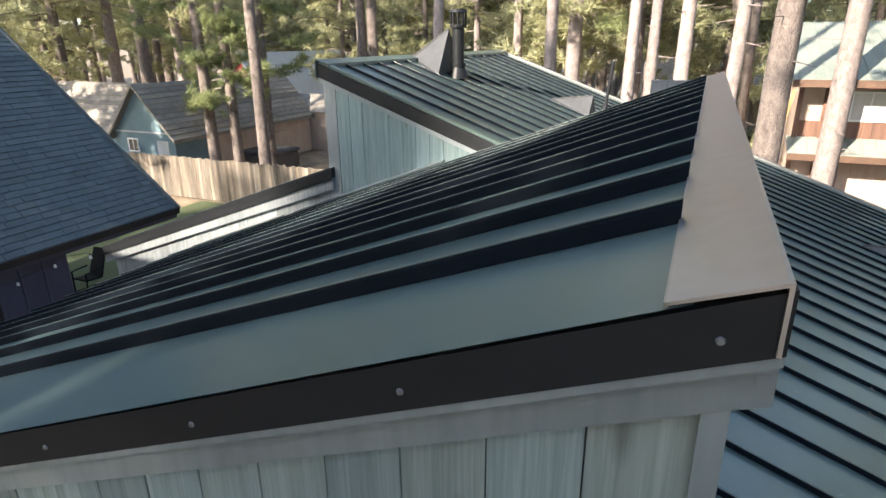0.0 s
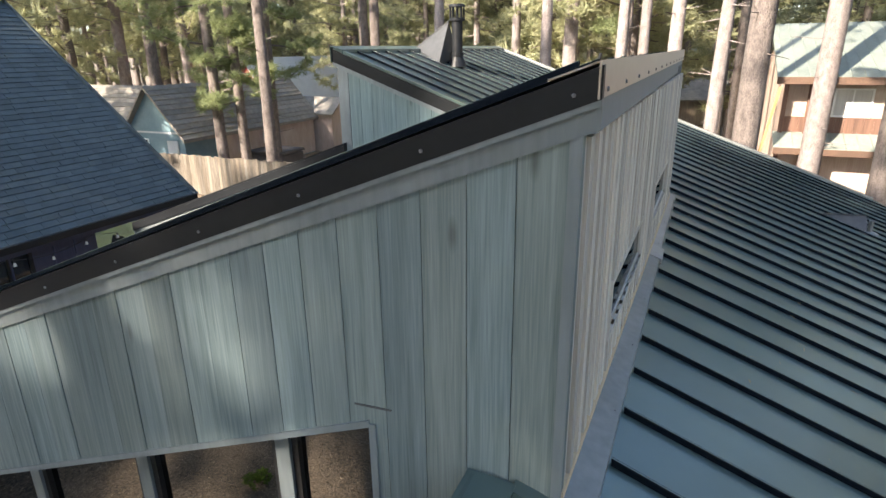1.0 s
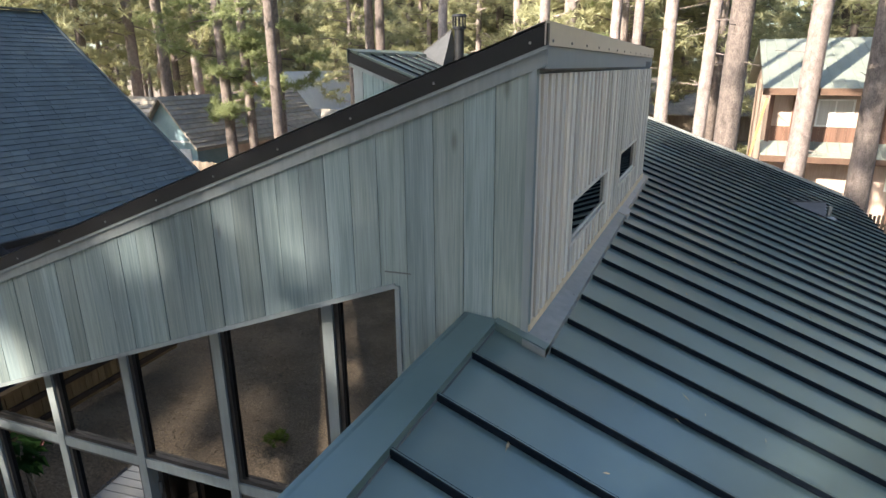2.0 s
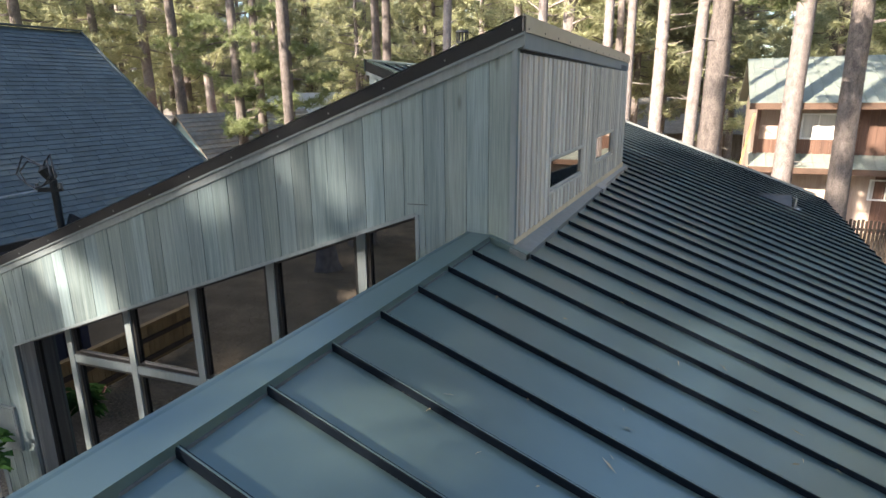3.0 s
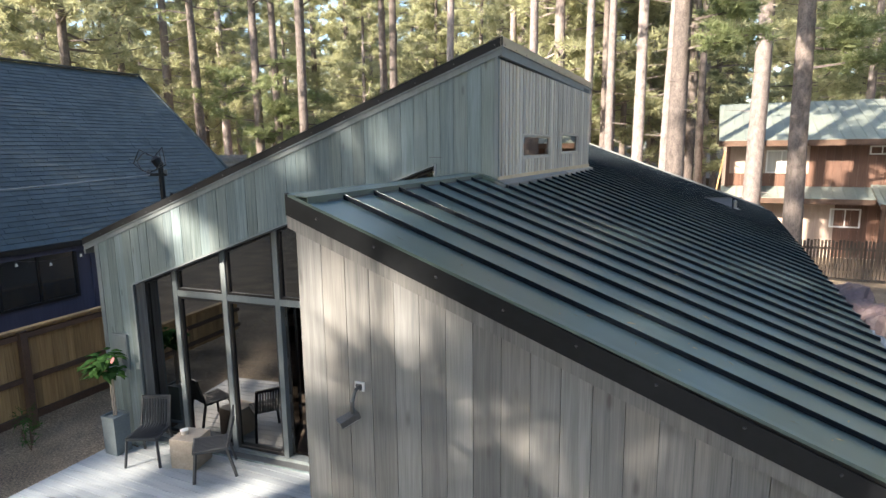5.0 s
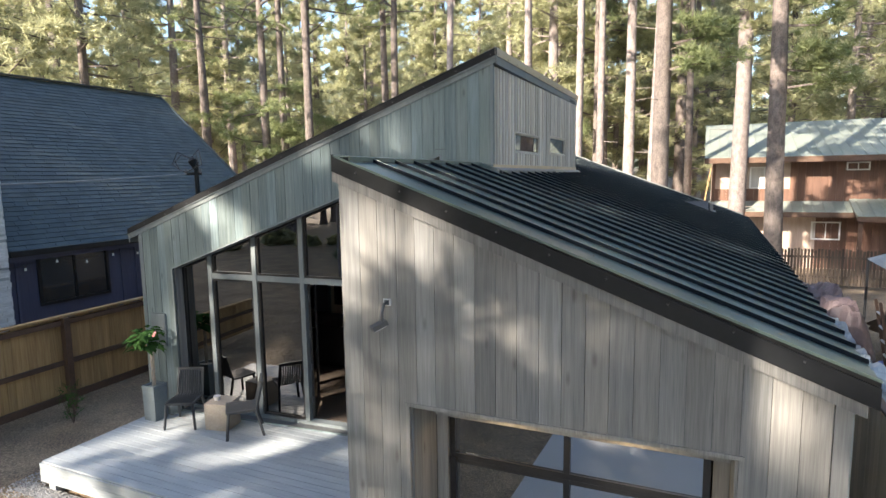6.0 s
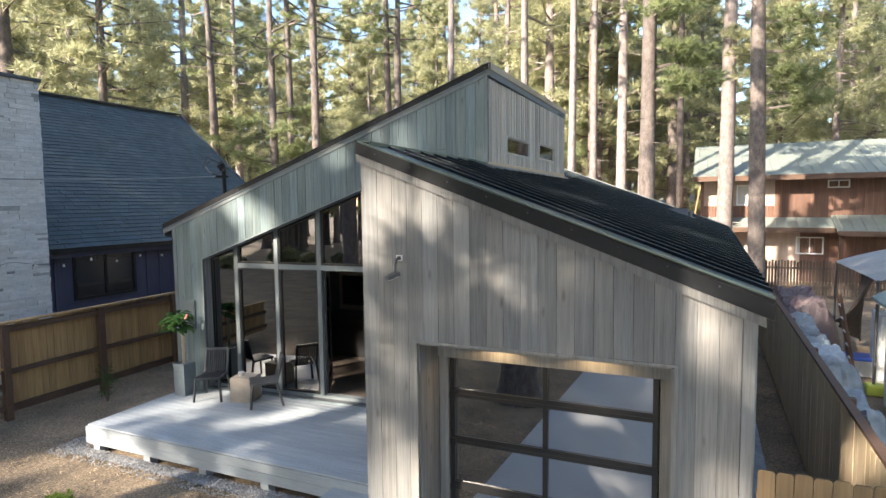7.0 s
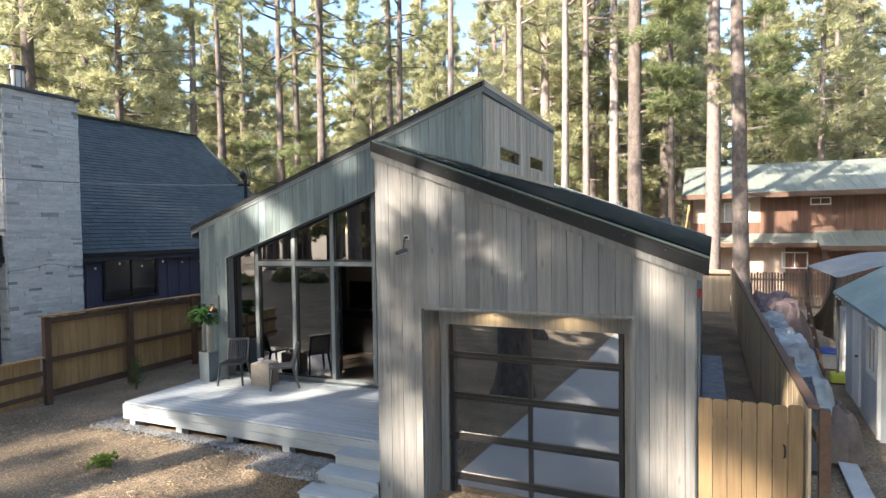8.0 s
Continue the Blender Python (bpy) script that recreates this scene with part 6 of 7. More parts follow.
far_house = gable_house("grey_house", "low grey house with a weathered shingle roof among the trees", -6.0, 7.0, 52.0, 61.0, 2.3, 4.9, "x", OLD_BOARD, GREY_SHINGLE, 0.5)
cabin = gable_house("green_roofed_cabin", "brown cabin with a green roof among the trees", -26.0, -19.0, 56.0, 63.0, 3.0, 5.2, "x", RED_WALL, GREEN_METAL, 0.5)

# ---- the next yard on the right ----
SX, SY = 6.42, 2.6
grey_shed = thing("grey_shed", (SX, SY, 0), "faded grey-white shed with a weathered teal roof", "shed")
SH = Wall(SX, SY, 0, 1, -1, 0)
shed_wall = part("wall", box(SX, SX + 3.0, SY, SY + 3.3, -0.1, 2.05), GREY_PANEL, grey_shed)
siding(SH, 0.0, 3.3, flat(0.05), flat(2.0), shed_wall, 0.41, mat=GREY_PANEL, thick=0.012)
for name, xa, za, xb, zb in (("roof", SX - 0.21, 1.96, SX + 1.5, 3.02), ("rear_slope", SX + 3.2, 1.96, SX + 1.5, 3.02)):
    ring = [(xa, SY - 1.5, za), (xa, SY + 3.6, za), (xb, SY + 3.6, zb), (xb, SY - 1.5, zb)]
    part(name, hull(bmesh.new(), ring, [(x, y, z + 0.05) for x, y, z in ring]), SHED_ROOF, grey_shed)
for y in (SY + 0.02, SY + 3.22):
    part("gable", hull(bmesh.new(), [(SX, y, 2.04), (SX + 3.0, y, 2.04), (SX + 1.5, y, 2.98)], [(SX, y + 0.06, 2.04), (SX + 3.0, y + 0.06, 2.04), (SX + 1.5, y + 0.06, 2.98)]), GREY_PANEL, grey_shed)
for k in range(9):
    part("rafter_tail", box(SX - 0.19, SX + 0.01, SY + 0.1 + 0.4 * k, SY + 0.145 + 0.4 * k, 1.90, 1.965), WHITE, grey_shed)
part("corner_post", SH.block(-0.06, 0.03, 0.0, 2.02, 0.0, 0.05), WHITE, grey_shed)
window(grey_shed, SH, 0.14, 0.88, 0.90, 1.78, WHITE, 1, 0.05)
shed_door = part("door", SH.block(1.56, 2.26, 0.08, 1.88, 0.012, 0.05), WHITE, grey_shed)
part("handle", rod(SH.at(1.66, 0.05, 1.0), SH.at(1.66, 0.1, 1.0), 0.02, n=8), LAMP_GREY, shed_door)
grey_shed.matrix_basis = Matrix.Translation((SX, SY, 0)) @ Matrix.Rotation(radians(-2.6), 4, "Z")


def draped(name, x0, x1, y0, y1, z, mat, label, seed=0, floor=0.02):
    """A tarp lying over a pile, with folds, hanging to the ground at its edges."""
    bm = bmesh.new()
    nx, ny = 22, max(16, int((y1 - y0) / 0.09))
    grid = []
    for i in range(nx + 1):
        row = []
        for j in range(ny + 1):
            u, v = i / nx, j / ny
            x, y = x0 + (x1 - x0) * u, y0 + (y1 - y0) * v
            edge = min(u, 1 - u) / 0.22
            end = min(v, 1 - v) * (y1 - y0) / 0.35
            lift = min(1, edge) ** 0.55 * min(1, end) ** 0.5
            p = Vector((x * 2.2 + seed, y * 1.5, seed))
            top = z * (0.86 + 0.16 * noise.noise(p * 0.7)) + 0.10 * noise.noise(p * 1.9) - 0.15 * abs(noise.noise(p * 1.7)) - 0.05 * abs(noise.noise(p * 4.0))
            wob = 0.05 * noise.noise(p * 3.0)
            row.append(bm.verts.new((x + wob, y + wob, floor + max(0.0, top * lift))))
        grid.append(row)
    for i in range(nx):
        for j in range(ny):
            bm.faces.new((grid[i][j], grid[i + 1][j], grid[i + 1][j + 1], grid[i][j + 1]))
    return tagged(part(name, bm, mat, None), label, "tarp")


draped("tarp", 4.97, 5.72, 1.3, 3.3, 1.36, TARP_GREY, "grey-blue tarp draped over a wood pile by the fence", 1)
draped("tarp", 5.0, 5.85, 3.1, 5.6, 1.42, TARP_GREY, "pale crumpled tarp over a long wood pile", 5)
draped("tarp", 5.0, 5.8, 5.4, 8.8, 1.42, TARP_GREY, "grey-white tarp over stacked wood", 9)
draped("tarp", 4.98, 6.45, 8.6, 12.9, 1.56, TARP_PURPLE, "faded maroon tarp over a tall pile", 13)
draped("tarp", 5.35, 5.98, 1.15, 2.6, 0.80, TARP_BROWN, "brown tarp hanging from the pile", 17)
draped("tarp", 4.96, 5.40, 0.75, 1.75, 1.34, PLASTIC, "dark grey sheet hanging over the end of the pile", 21)
canopy = thing("canopy", (7.5, 8, 0), "pale carport canopy with a hanging brown tarp", "canopy")
bm = bmesh.new()
cols = []
for i in range(13):
    u = i / 12
    x = 6.5 + 3.6 * u
    z = 2.28 + 0.42 * math.sin(math.pi * u)
    cols.append([bm.verts.new((x, 6.4 + 4.2 * j / 6, z + 0.03 * noise.noise(Vector((x, j, 0))))) for j in range(7)])
for a, b in zip(cols, cols[1:]):
    for j in range(6):
        bm.faces.new((a[j], b[j], b[j + 1], a[j + 1]))
part("cover", bm, CANVAS, canopy, smooth=True)
for x, y in ((6.52, 6.45), (6.52, 10.5), (10.05, 6.45), (10.05, 10.5)):
    part("pole", rod((x, y, 0), (x, y, 2.30), 0.03, n=8), LAMP_GREY, canopy)
bm = bmesh.new()
cols = []
for i in range(15):
    u = i / 14
    top, foot = Vector((6.66 + 0.35 * u, 7.2 + 2.8 * u, 2.26)), Vector((6.45 + 0.85 * u, 10.2 + 1.2 * u, 0.75 * (1 - u) + 0.02))
    cols.append([bm.verts.new(foot.lerp(top, k / 6) + Vector((0.07 * math.sin(16 * u + 0.6 * k), 0, -0.10 * math.sin(math.pi * k / 6)))) for k in range(7)])
for a, b in zip(cols, cols[1:]):
    for k in range(6):
        bm.faces.new((a[k], b[k], b[k + 1], a[k + 1]))
part("hanging_tarp", bm, TARP_BROWN, canopy, "brown hanging tarp", smooth=True)
cabinet = thing("white_cabinet", (7.1, 7.4, 0), "old white cabinet under the canopy", "cabinet")
part("body", soft_box(6.75, 7.6, 7.2, 7.9, 0, 1.5, 0.02), GREY_PANEL, cabinet)
part("door", box(6.78, 7.57, 7.17, 7.197, 0.1, 1.45), WHITE, cabinet)
bin_ob = thing("blue_bin", (6.68, 7.95, 0), "blue plastic storage bin", "bin")
part("tub", hull(bmesh.new(), [(6.40, 7.75, 0), (6.95, 7.75, 0), (6.95, 8.15, 0), (6.40, 8.15, 0)], [(6.35, 7.70, 0.36), (7.0, 7.70, 0.36), (7.0, 8.20, 0.36), (6.35, 8.20, 0.36)]), GREY_PANEL, bin_ob)
part("lid", soft_box(6.32, 7.03, 7.67, 8.23, 0.36, 0.43, 0.02), BLUE_PLASTIC, bin_ob, "blue lid")
tray = thing("green_tray", (6.55, 6.5, 0), "yellow-green plastic tray on the ground", "tray")
part("tray", soft_box(6.38, 6.74, 6.3, 6.62, 0, 0.20, 0.03), LIME_PLASTIC, tray)
plank_ob = thing("loose_plank", (5.7, 0, 0), "pale loose plank lying beside the fence", "plank")
part("plank", bar((5.73, 1.5, 0.03), (5.60, -1.9, 0.03), 0.235, 0.04), GREY_PANEL, plank_ob)
frame_ob = thing("wooden_ladder", (6.0, 7.5, 0), "old wooden ladder leaning under the canopy", "ladder")
for y in (7.0, 7.35):
    part("side_rail", bar((6.35, y, 0), (6.0, y, 1.9), 0.05, 0.03, (0, 1, 0)), BROWN, frame_ob)
for k in range(6):
    part("rung", bar((6.3 - 0.052 * k, 7.0, 0.25 + 0.28 * k), (6.3 - 0.052 * k, 7.35, 0.25 + 0.28 * k), 0.03, 0.03), PALE_METAL, frame_ob)


# ---- trees ----
def fast_mesh(name, verts, faces_n):
    """A mesh of separate triangles from an array of corners."""
    v = np.asarray(verts, dtype=np.float32).reshape(-1, 3)
    m = bpy.data.meshes.new(name)
    m.vertices.add(len(v))
    m.vertices.foreach_set("co", v.ravel())
    n = len(v) // 3
    m.loops.add(3 * n)
    m.loops.foreach_set("vertex_index", np.arange(3 * n, dtype=np.int32))
    m.polygons.add(n)
    m.polygons.foreach_set("loop_start", np.arange(0, 3 * n, 3, dtype=np.int32))
    m.polygons.foreach_set("loop_total", np.full(n, 3, dtype=np.int32))
    m.update(calc_edges=True)
    m.validate()
    return m


def tufts(centres, rng, blades, length, width, lift=0.25):
    """Bunches of needles: blades of tapering leaf round each centre."""
    n = len(centres) * blades
    c = np.repeat(np.asarray(centres), blades, axis=0) + rng.normal(0, length * 0.16, (n, 3))
    d = rng.normal(0, 1, (n, 3))
    d[:, 2] = d[:, 2] * 0.75 + lift
    d /= np.linalg.norm(d, axis=1)[:, None]
    s = np.cross(d, rng.normal(0, 1, (n, 3)))
    s /= np.linalg.norm(s, axis=1)[:, None]
    ln = length * rng.uniform(0.6, 1.3, (n, 1))
    w = width * rng.uniform(0.7, 1.3, (n, 1))
    return np.stack([c - s * w / 2, c + s * w / 2, c + d * ln], axis=1)


def pine(seed, height, radius, crown_from, spread, branches, bark, needles, clumps=7, blades=14, length=0.42, width=0.075, low=(), lean=0.0, label=""):
    """A pine at the origin: trunk with root flare, limbs, and a crown of needle tufts. low: heights of stray low boughs."""
    rng = np.random.default_rng(seed)
    tree = thing("pine_tree", (0, 0, 0), label or "tall pine with a bare reddish trunk and loose green crown", "tree", "pine trees")
    bend = rng.normal(0, 0.16, (2, 4))

    def axis(h):
        q = h / height
        return np.array([lean * h + bend[0, 0] * math.sin(3 * q + bend[0, 1] * 6), bend[1, 0] * math.sin(2.5 * q + bend[1, 1] * 6), h])

    bm = bmesh.new()
    rings = []
    levels = [-0.15, 0.0, 0.25, 0.7, 1.5] + [1.5 + (height - 1.5) * (i / 14) for i in range(1, 15)]
    for h in levels:
        q = max(0.0, h) / height
        r = radius * (1 - 0.80 * q ** 1.25) * (1 + 0.55 * math.exp(-max(0, h) / 0.3))
        c = axis(h)
        ring = []
        for i in range(12):
            a = 2 * math.pi * i / 12
            k = r * (1 + 0.06 * math.sin(3 * a + seed) + 0.04 * math.sin(7 * a + h))
            ring.append(bm.verts.new((c[0] + k * math.cos(a), c[1] + k * math.sin(a), h)))
        rings.append(ring)
    for a, b in zip(rings, rings[1:]):
        for i in range(12):
            j = (i + 1) % 12
            bm.faces.new((a[i], a[j], b[j], b[i]))
    bm.faces.new(rings[-1])
    part("trunk", bm, bark, tree, smooth=True)
    limbs, centres = bmesh.new(), []
    heights = [crown_from + (height - crown_from) * (k + rng.uniform(0, 1)) / branches for k in range(branches)] + list(low)
    for h in heights:
        h, aim = h if isinstance(h, tuple) else (h, None)
        q = min(1.0, max(0.0, (h - crown_from) / (height - crown_from)))
        stray = h < crown_from
        reach = spread * (0.35 + 0.9 * math.sin(math.pi * (0.18 + 0.80 * q) ** 0.8)) * rng.uniform(0.55, 1.1) * (0.8 if stray else 1)
        reach = max(0.5, reach * (1 - 0.55 * q))
        a = rng.uniform(0, 2 * math.pi) if aim is None else aim
        way = np.array([math.cos(a), math.sin(a), 0])
        start = axis(h) * np.array([1, 1, 1])
        mid = start + way * reach * 0.5 + np.array([0, 0, reach * rng.uniform(-0.12, 0.12)])
        end = start + way * reach + np.array([0, 0, reach * rng.uniform(-0.25, 0.30)])
        t0 = 0.028 + 0.014 * reach
        rod(start, mid, t0, t0 * 0.6, 4, limbs)
        rod(mid, end, t0 * 0.6, t0 * 0.2, 4, limbs)
        for k in range(clumps * (4 if stray else 1)):
            f = 0.32 + 0.70 * (k + rng.uniform(0, 1)) / (clumps * (4 if stray else 1))
            p = (start + (mid - start) * f * 2) if f < 0.5 else (mid + (end - mid) * (f - 0.5) * 2)
            side = np.array([-way[1], way[0], 0]) * rng.normal(0, 0.30 * reach * (1.1 - 0.5 * f))
            centres.append(p + side + np.array([0, 0, rng.normal(0.05, 0.14)]))
    for k in range(int(crown_from * 0.9)):
        h = rng.uniform(2.5, crown_from)
        a = rng.uniform(0, 6.28)
        s = axis(h)
        ln = rng.uniform(0.4, 1.3)
        rod(s, s + np.array([math.cos(a) * ln, math.sin(a) * ln, rng.uniform(-0.2, 0.25)]), 0.025, 0.006, 4, limbs)
    tagged(part("limb", limbs, bark, tree), kind="stuff")
    tagged(put("crown", fast_mesh("crown", tufts(centres, rng, blades, length, width), 0), needles, tree), kind="stuff")
    return tree


def plant(proto, x, y, turn, scale, z=-0.05):
    t = copy_thing(proto, Matrix.Identity(4))
    t.matrix_basis = Matrix.Translation((x, y, z - fall(x, y))) @ Matrix.Rotation(turn, 4, "Z") @ Matrix.Diagonal((scale, scale, scale, 1))
    return t


def stand(tree, x, y, z=-0.05, turn=0.0):
    tree.matrix_basis = Matrix.Translation((x, y, z)) @ Matrix.Rotation(turn, 4, "Z")


rng = random.Random(11)
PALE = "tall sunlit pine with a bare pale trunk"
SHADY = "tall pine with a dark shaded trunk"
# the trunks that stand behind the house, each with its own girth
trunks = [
    (1.56, 14.4, 0.36, SHADED_BARK, 0.012, ((7.7, -0.3), (8.2, 0.1), (8.5, 0.45), (9.2, -0.1), 10.2, 10.8, (11.2, 0.2), (11.6, -0.2), (12.0, 0.4), 12.6)), (4.05, 23.6, 0.46, BARK, 0.010, (9.5, 10.5, 11.5, 12.5)), (5.15, 18.5, 0.40, SHADED_BARK, -0.008, ((7.4, 0.1), (8.1, 0.4), (8.7, -0.2), (9.6, 0.2), (10.6, 0.0), 12, 13)),
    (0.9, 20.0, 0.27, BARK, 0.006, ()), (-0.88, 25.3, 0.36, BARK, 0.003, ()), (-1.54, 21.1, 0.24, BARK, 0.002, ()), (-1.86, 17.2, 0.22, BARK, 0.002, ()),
    (-4.52, 20.1, 0.26, BARK, 0.0, ()), (-7.2, 16.2, 0.20, BARK, 0.0, ()), (-17.0, 20.2, 0.32, SHADED_BARK, 0.0, ()), (-20.4, 21.0, 0.33, SHADED_BARK, 0.004, (4.3, 4.8, 5.2, 5.6, 6.0, 6.5, 7.0, 7.6, 8.2, 8.8, 9.4)),
    (-19.6, 21.6, 0.30, SHADED_BARK, -0.004, (4.0, 4.6, 5.3, 5.9, 6.6, 7.4, 8.3)), (-20.0, 24.8, 0.30, SHADED_BARK, 0.003, (5.2, 5.8, 6.5, 7.2, 8)), (-32.6, 28.2, 0.5, SHADED_BARK, 0.0, (9, 11)), (-16.5, 28.3, 0.36, SHADED_BARK, -0.01, ()),
    (-15.6, 28.0, 0.36, SHADED_BARK, 0.0, ()), (1.9, 33.0, 0.30, SHADED_BARK, 0.0, ()), (-3.2, 30.0, 0.28, SHADED_BARK, 0.0, (7, 9)), (-9.5, 33.0, 0.34, BARK, 0.0, ()),
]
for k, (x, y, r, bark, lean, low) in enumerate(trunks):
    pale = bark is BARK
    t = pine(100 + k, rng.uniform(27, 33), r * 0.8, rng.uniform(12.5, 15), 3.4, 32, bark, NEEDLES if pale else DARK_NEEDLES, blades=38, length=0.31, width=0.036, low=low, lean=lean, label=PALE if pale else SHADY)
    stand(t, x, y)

protos = []
for k in range(6):
    protos.append(pine(k + 1, 25 + 1.6 * k, 0.26 + 0.03 * k, (4.0, 6.5, 8.5, 5.0, 7.5, 3.0)[k], (4.0, 3.5, 4.2, 3.3, 3.8, 3.4)[k], 66, SHADED_BARK if k % 2 else BARK, NEEDLES,
                       clumps=9, blades=34, length=0.54, width=0.070, label="tall green pine in the wood behind the houses"))
blocked = [(-9.5, 5.2, -6, 15), (2, 22, 18, 37), (-34, -21, 18, 38), (-37, -27, 34, 52), (-8, 9, 50, 63), (-28, -17, 54, 65), (-20, -9, -6, 11), (-24, -9, 11, 26), (-5, 3, 15, 32)]
placed = []
wood = random.Random(5)
tries = 0
while len(placed) < 225 and tries < 9000:
    tries += 1
    a = radians(wood.uniform(-24, 68))
    d = 30 + 105 * wood.random() ** 0.8
    x, y = -math.sin(a) * d, math.cos(a) * d - 2
    if any(x0 < x < x1 and y0 < y < y1 for x0, x1, y0, y1 in blocked) or any((x - q) ** 2 + (y - p) ** 2 < 10 for q, p in placed):
        continue
    placed.append((x, y))
for k, (x, y) in enumerate(placed):
    proto = protos[k % 6]
    turn, size = wood.uniform(0, 6.28), wood.uniform(0.8, 1.15)
    if k < 6:
        stand(proto, x, y, turn=turn)
    else:
        plant(proto, x, y, turn, size)
# tall pines that close the gap above the ridge
for k in range(11):
    plant(protos[(0, 3, 5, 1)[k % 4]], -43.5 + 2.8 * k + wood.uniform(-0.8, 0.8), 52.6 + 1.6 * wood.random() + (14 if k % 3 == 2 else 0), wood.uniform(0, 6.28), wood.uniform(1.05, 1.25))
# the trees on the street side, whose crowns shade the house
street = random.Random(8)
shade = [(-8.9, -15.6, 4, 5.6, 1.16), (-26.7, -44.5, 3, 3.01, 0.91), (-9.7, -26.2, 5, 1.94, 0.93), (-2.5, -17.8, 5, 1.54, 1.12), (-16.9, -32.6, 5, 3.66, 0.92),
         (-20.5, -8.4, 2, 4.09, 1.05), (-28.2, -41.5, 5, 2.79, 1.15), (-27.5, -48.1, 4, 5.57, 0.93), (-34.0, -45.9, 4, 3.03, 1.16), (-29.5, -44.9, 1, 0.68, 1.12),
         (-7.7, -28.6, 0, 4.41, 0.89), (-23.7, -13.9, 2, 1.28, 1.12), (-27.3, -38.2, 5, 0.16, 0.99), (-17.8, -41.2, 2, 5.2, 0.95), (-22.1, -29.1, 0, 1.42, 0.93),
         (-26.9, -53.4, 5, 4.0, 1.07), (-30.4, -39.4, 2, 0.25, 1.14), (-1.7, -22.7, 2, 4.01, 1.15), (-6.8, -32.5, 4, 2.54, 1.15),
         (-21.9, -27.9, 0, 5.33, 1.03), (-13.3, -32.9, 0, 6.14, 0.85), (-27.5, -40.9, 5, 3.52, 1.0), (-28.3, -47.3, 0, 4.5, 1.11), (-8.3, -11.9, 2, 0.13, 1.01),
         (-24.8, -36.0, 3, 0.07, 0.86)]
for x, y, k, turn, size in shade:
    plant(protos[k], x, y, turn, size)
# the dark trunk beside the driveway, mirrored in the garage door
drive_pine = pine(3, 28.2, 0.42, 8.5, 4.2, 66, SHADED_BARK, NEEDLES, clumps=9, blades=34, length=0.54, width=0.070, label="tall pine with a thick dark trunk beside the driveway")
stand(drive_pine, -0.45, -8.6, -0.05 - fall(-0.45, -8.6), 1.0)
# the wood on the other sides of the street and yards
for k in range(24):
    a = radians(75 + 205 * (k + street.random()) / 24)
    d = street.uniform(30, 62)
    x, y = -math.sin(a) * d, math.cos(a) * d - 8
    sunward = -(x * math.sin(radians(SUN_AZIMUTH)) + y * math.cos(radians(SUN_AZIMUTH)))
    across = x * math.cos(radians(SUN_AZIMUTH)) - y * math.sin(radians(SUN_AZIMUTH))
    if sunward > 0 and abs(across) < 20:
        d = 58 + street.uniform(0, 12)
        x, y = -math.sin(a) * d, math.cos(a) * d - 8
    plant(protos[k % 6], x, y, street.uniform(0, 6.28), street.uniform(0.8, 1.05))
for k in range(36):
    a = radians(-22 - 62 * (k + street.random()) / 36)
    d = street.uniform(26, 70)
    x, y = -math.sin(a) * d, math.cos(a) * d - 2
    if not any(x0 < x < x1 and y0 < y < y1 for x0, x1, y0, y1 in blocked):
        plant(protos[k % 6], x, y, street.uniform(0, 6.28), street.uniform(0.85, 1.1))
for k in range(12):
    a = radians(128 + 60 * (k + street.random()) / 12)
    d = street.uniform(64, 86)
    plant(protos[(0, 3, 5)[k % 3]], -math.sin(a) * d, math.cos(a) * d - 8, street.uniform(0, 6.28), street.uniform(0.8, 1.0))
for x, y in ((9, -18), (14, -12), (17, 12.5)):
    plant(protos[street.randrange(6)], x, y, street.uniform(0, 6.28), street.uniform(0.85, 1.1))


def shrub(seed, size, label, mat=LEAVES, count=60):
    rng = np.random.default_rng(seed)
    s = thing("shrub", (0, 0, 0), label, "shrub", "shrubs")
    c = rng.normal(0, 1, (count, 3))
    c /= np.linalg.norm(c, axis=1)[:, None]
    c *= size * rng.uniform(0.3, 1.0, (count, 1))
    c[:, 2] = np.abs(c[:, 2]) * 0.8
    bm = bmesh.new()
    for k in range(9):
        e = c[k * 3]
        rod((0, 0, 0), (e[0] * 0.8, e[1] * 0.8, e[2] * 0.8 + 0.02), 0.012, 0.005, 4, bm)
    part("stem", bm, BROWN, s)
    put("leaves", fast_mesh("leaves", tufts(c, rng, 22, size * 0.28, size * 0.09), 0), mat, s)
    return s


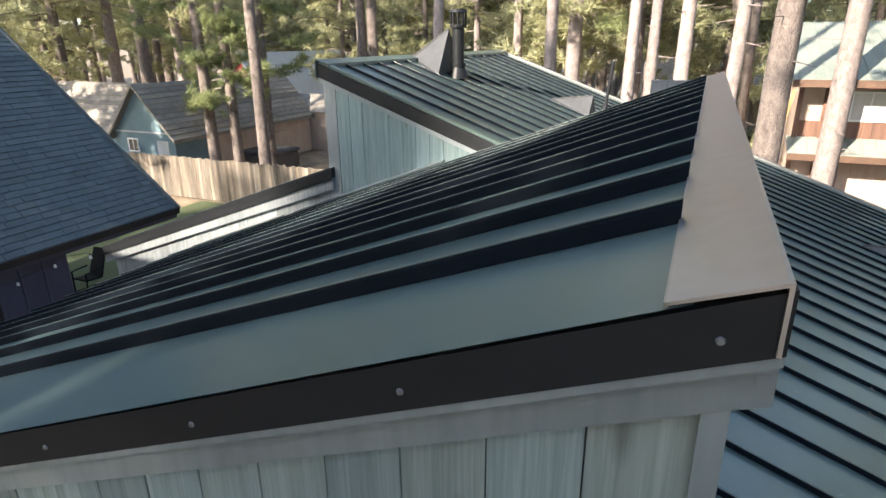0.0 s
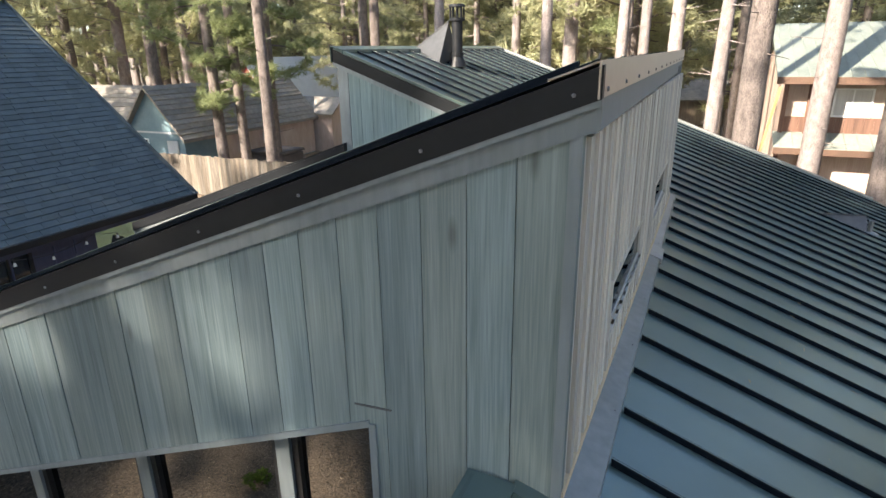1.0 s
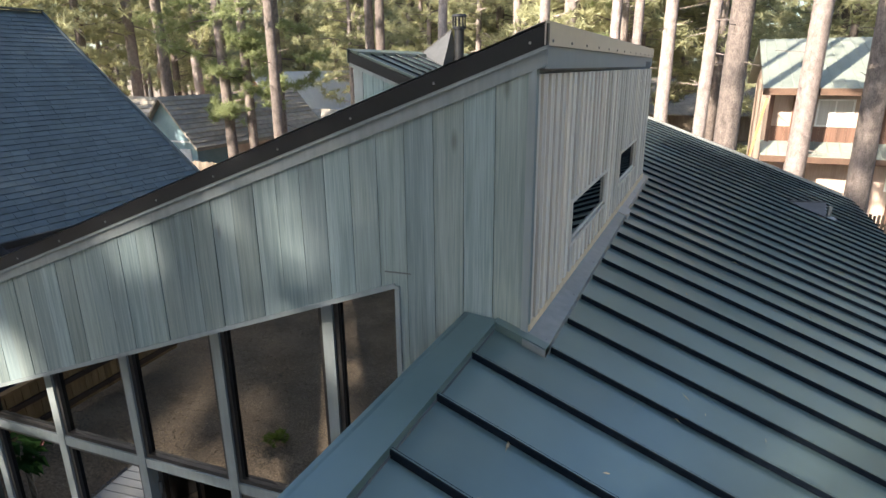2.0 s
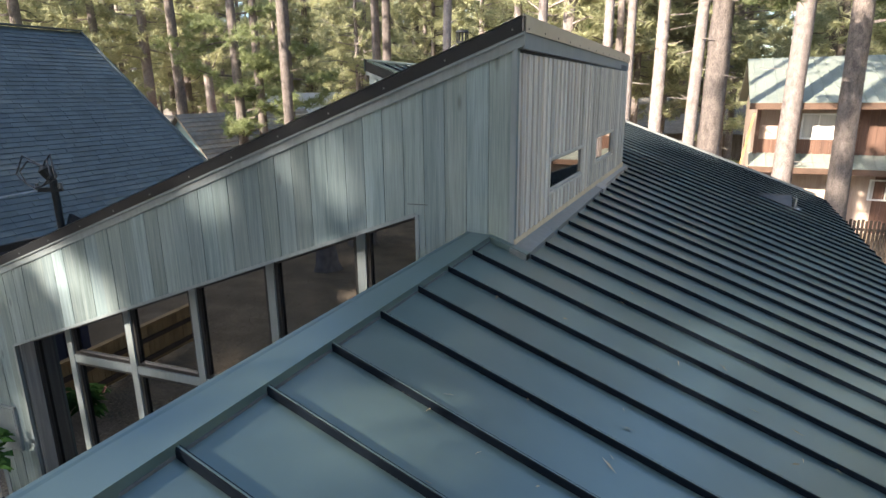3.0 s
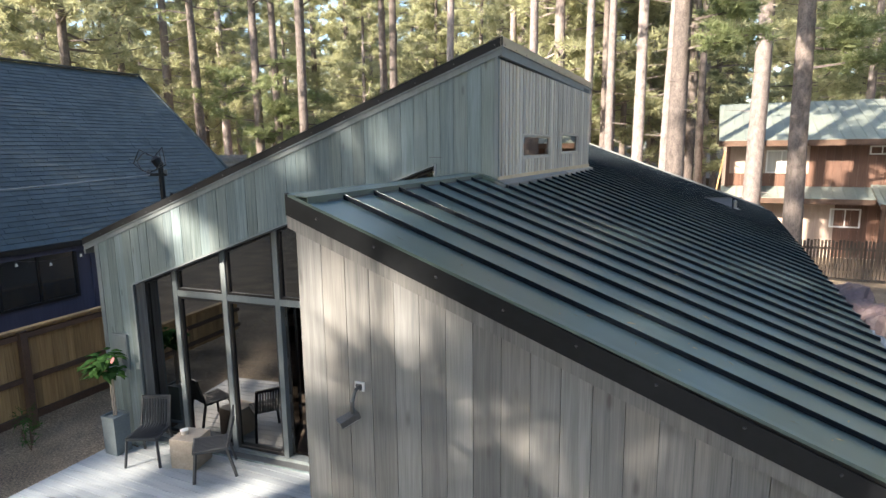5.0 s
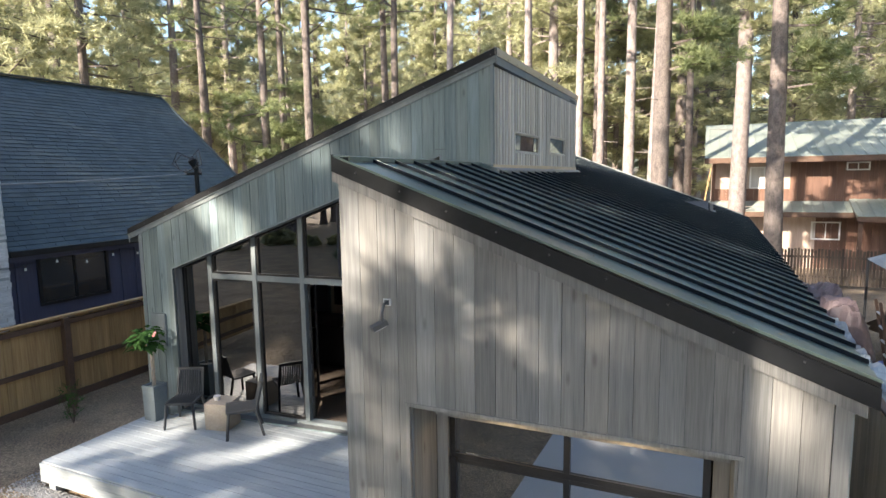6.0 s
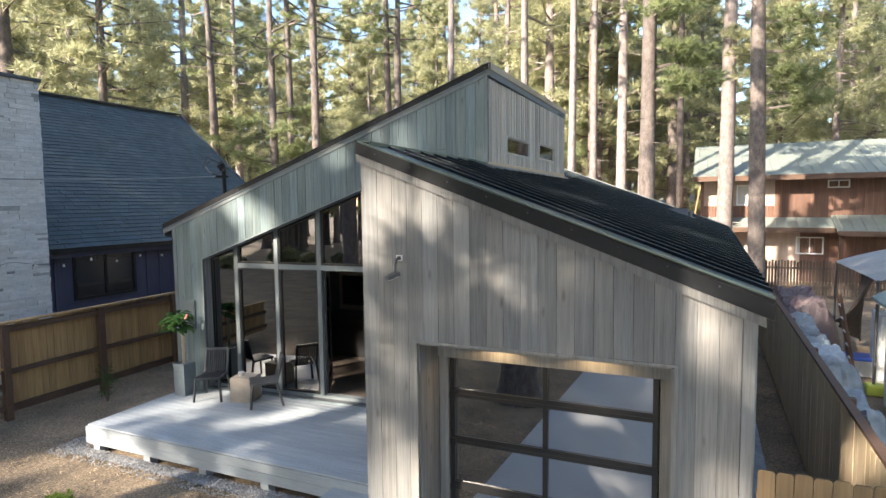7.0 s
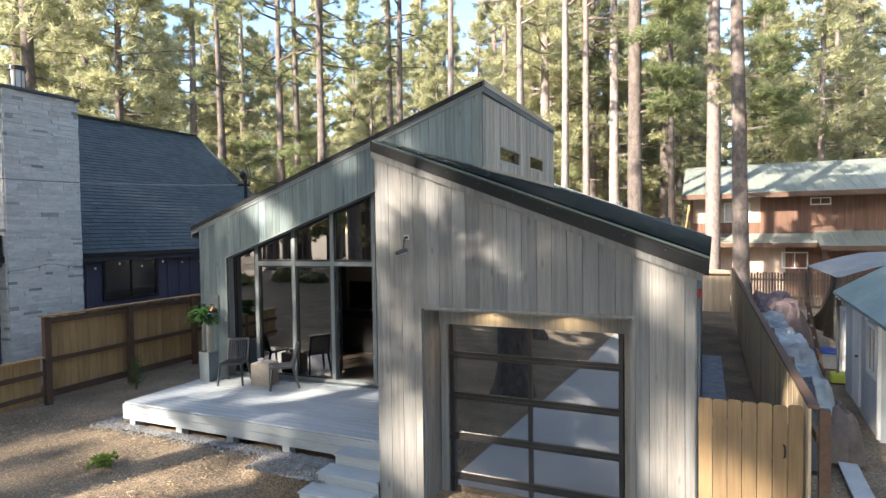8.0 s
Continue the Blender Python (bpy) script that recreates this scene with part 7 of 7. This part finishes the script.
# straw and needle litter over the bare earth before the deck
g = np.random.default_rng(21)
spots = np.column_stack([g.uniform(-9.5, 0.2, 6000), g.uniform(-7.0, -1.6, 6000), np.full(6000, -0.012)])
spots = np.vstack([spots, np.column_stack([g.uniform(-11, 0.0, 5000), g.uniform(-17.0, -7.0, 5000), np.full(5000, -0.012)])])
litter = tufts(spots, g, 2, 0.075, 0.012, 0.0)
litter[:, :, 2] = -0.012 + np.clip(litter[:, :, 2] + 0.012, -0.006, 0.028) - np.vectorize(fall)(litter[:, :, 0], litter[:, :, 1])
tagged(put("straw_litter", fast_mesh("straw_litter", litter, 0), STRAW), "scattered dry straw and pine needles on the earth", "litter", kind="stuff")
bush = shrub(3, 0.23, "small low green plant in the bark mulch", FRESH_LEAVES, 34)
stand(bush, -4.4, -2.85, 0.0)
reed = thing("young_plant", (-7.6, 0.25, 0), "young wispy plant beside the fence", "plant")
bm = bmesh.new()
for k in range(9):
    a = random.uniform(0, 6.28)
    r0 = random.uniform(0.05, 0.22)
    rod((-7.6, 0.25, 0), (-7.6 + r0 * math.cos(a), 0.25 + r0 * math.sin(a), random.uniform(0.4, 0.8)), 0.006, 0.003, 4, bm)
part("stem", bm, BROWN, reed)
g = np.random.default_rng(4)
put("leaves", fast_mesh("leaves", tufts(np.column_stack([g.normal(-7.6, 0.09, 30), g.normal(0.25, 0.09, 30), g.uniform(0.15, 0.75, 30)]), g, 7, 0.12, 0.014), 0), LEAVES, reed)
big = shrub(7, 1.5, "rounded sunlit yellow-green shrub at the wood's edge", NEEDLES, 240)
stand(big, -40.0, 31.0)
for x, y, s in ((-43, 30, 1.2), (-38, 33.5, 0.9), (-46, 33, 1.4), (-16.5, 18.2, 0.35), (-15.2, 18.3, 0.3), (-35, 36, 1.0), (-28, 40, 1.0), (3.0, 41, 0.8), (-2, 44, 0.9), (-12, 44, 0.8), (-50, 36, 1.3), (-18, 46, 0.9)):
    plant(big, x, y, x, s)
# unseen low growth, added along the street to vary what the panes mirror
for k in range(16):
    plant(big, -24 + 2.3 * k + street.uniform(-0.9, 0.9), street.uniform(-34, -22), street.uniform(0, 6.28), street.uniform(0.5, 1.15))
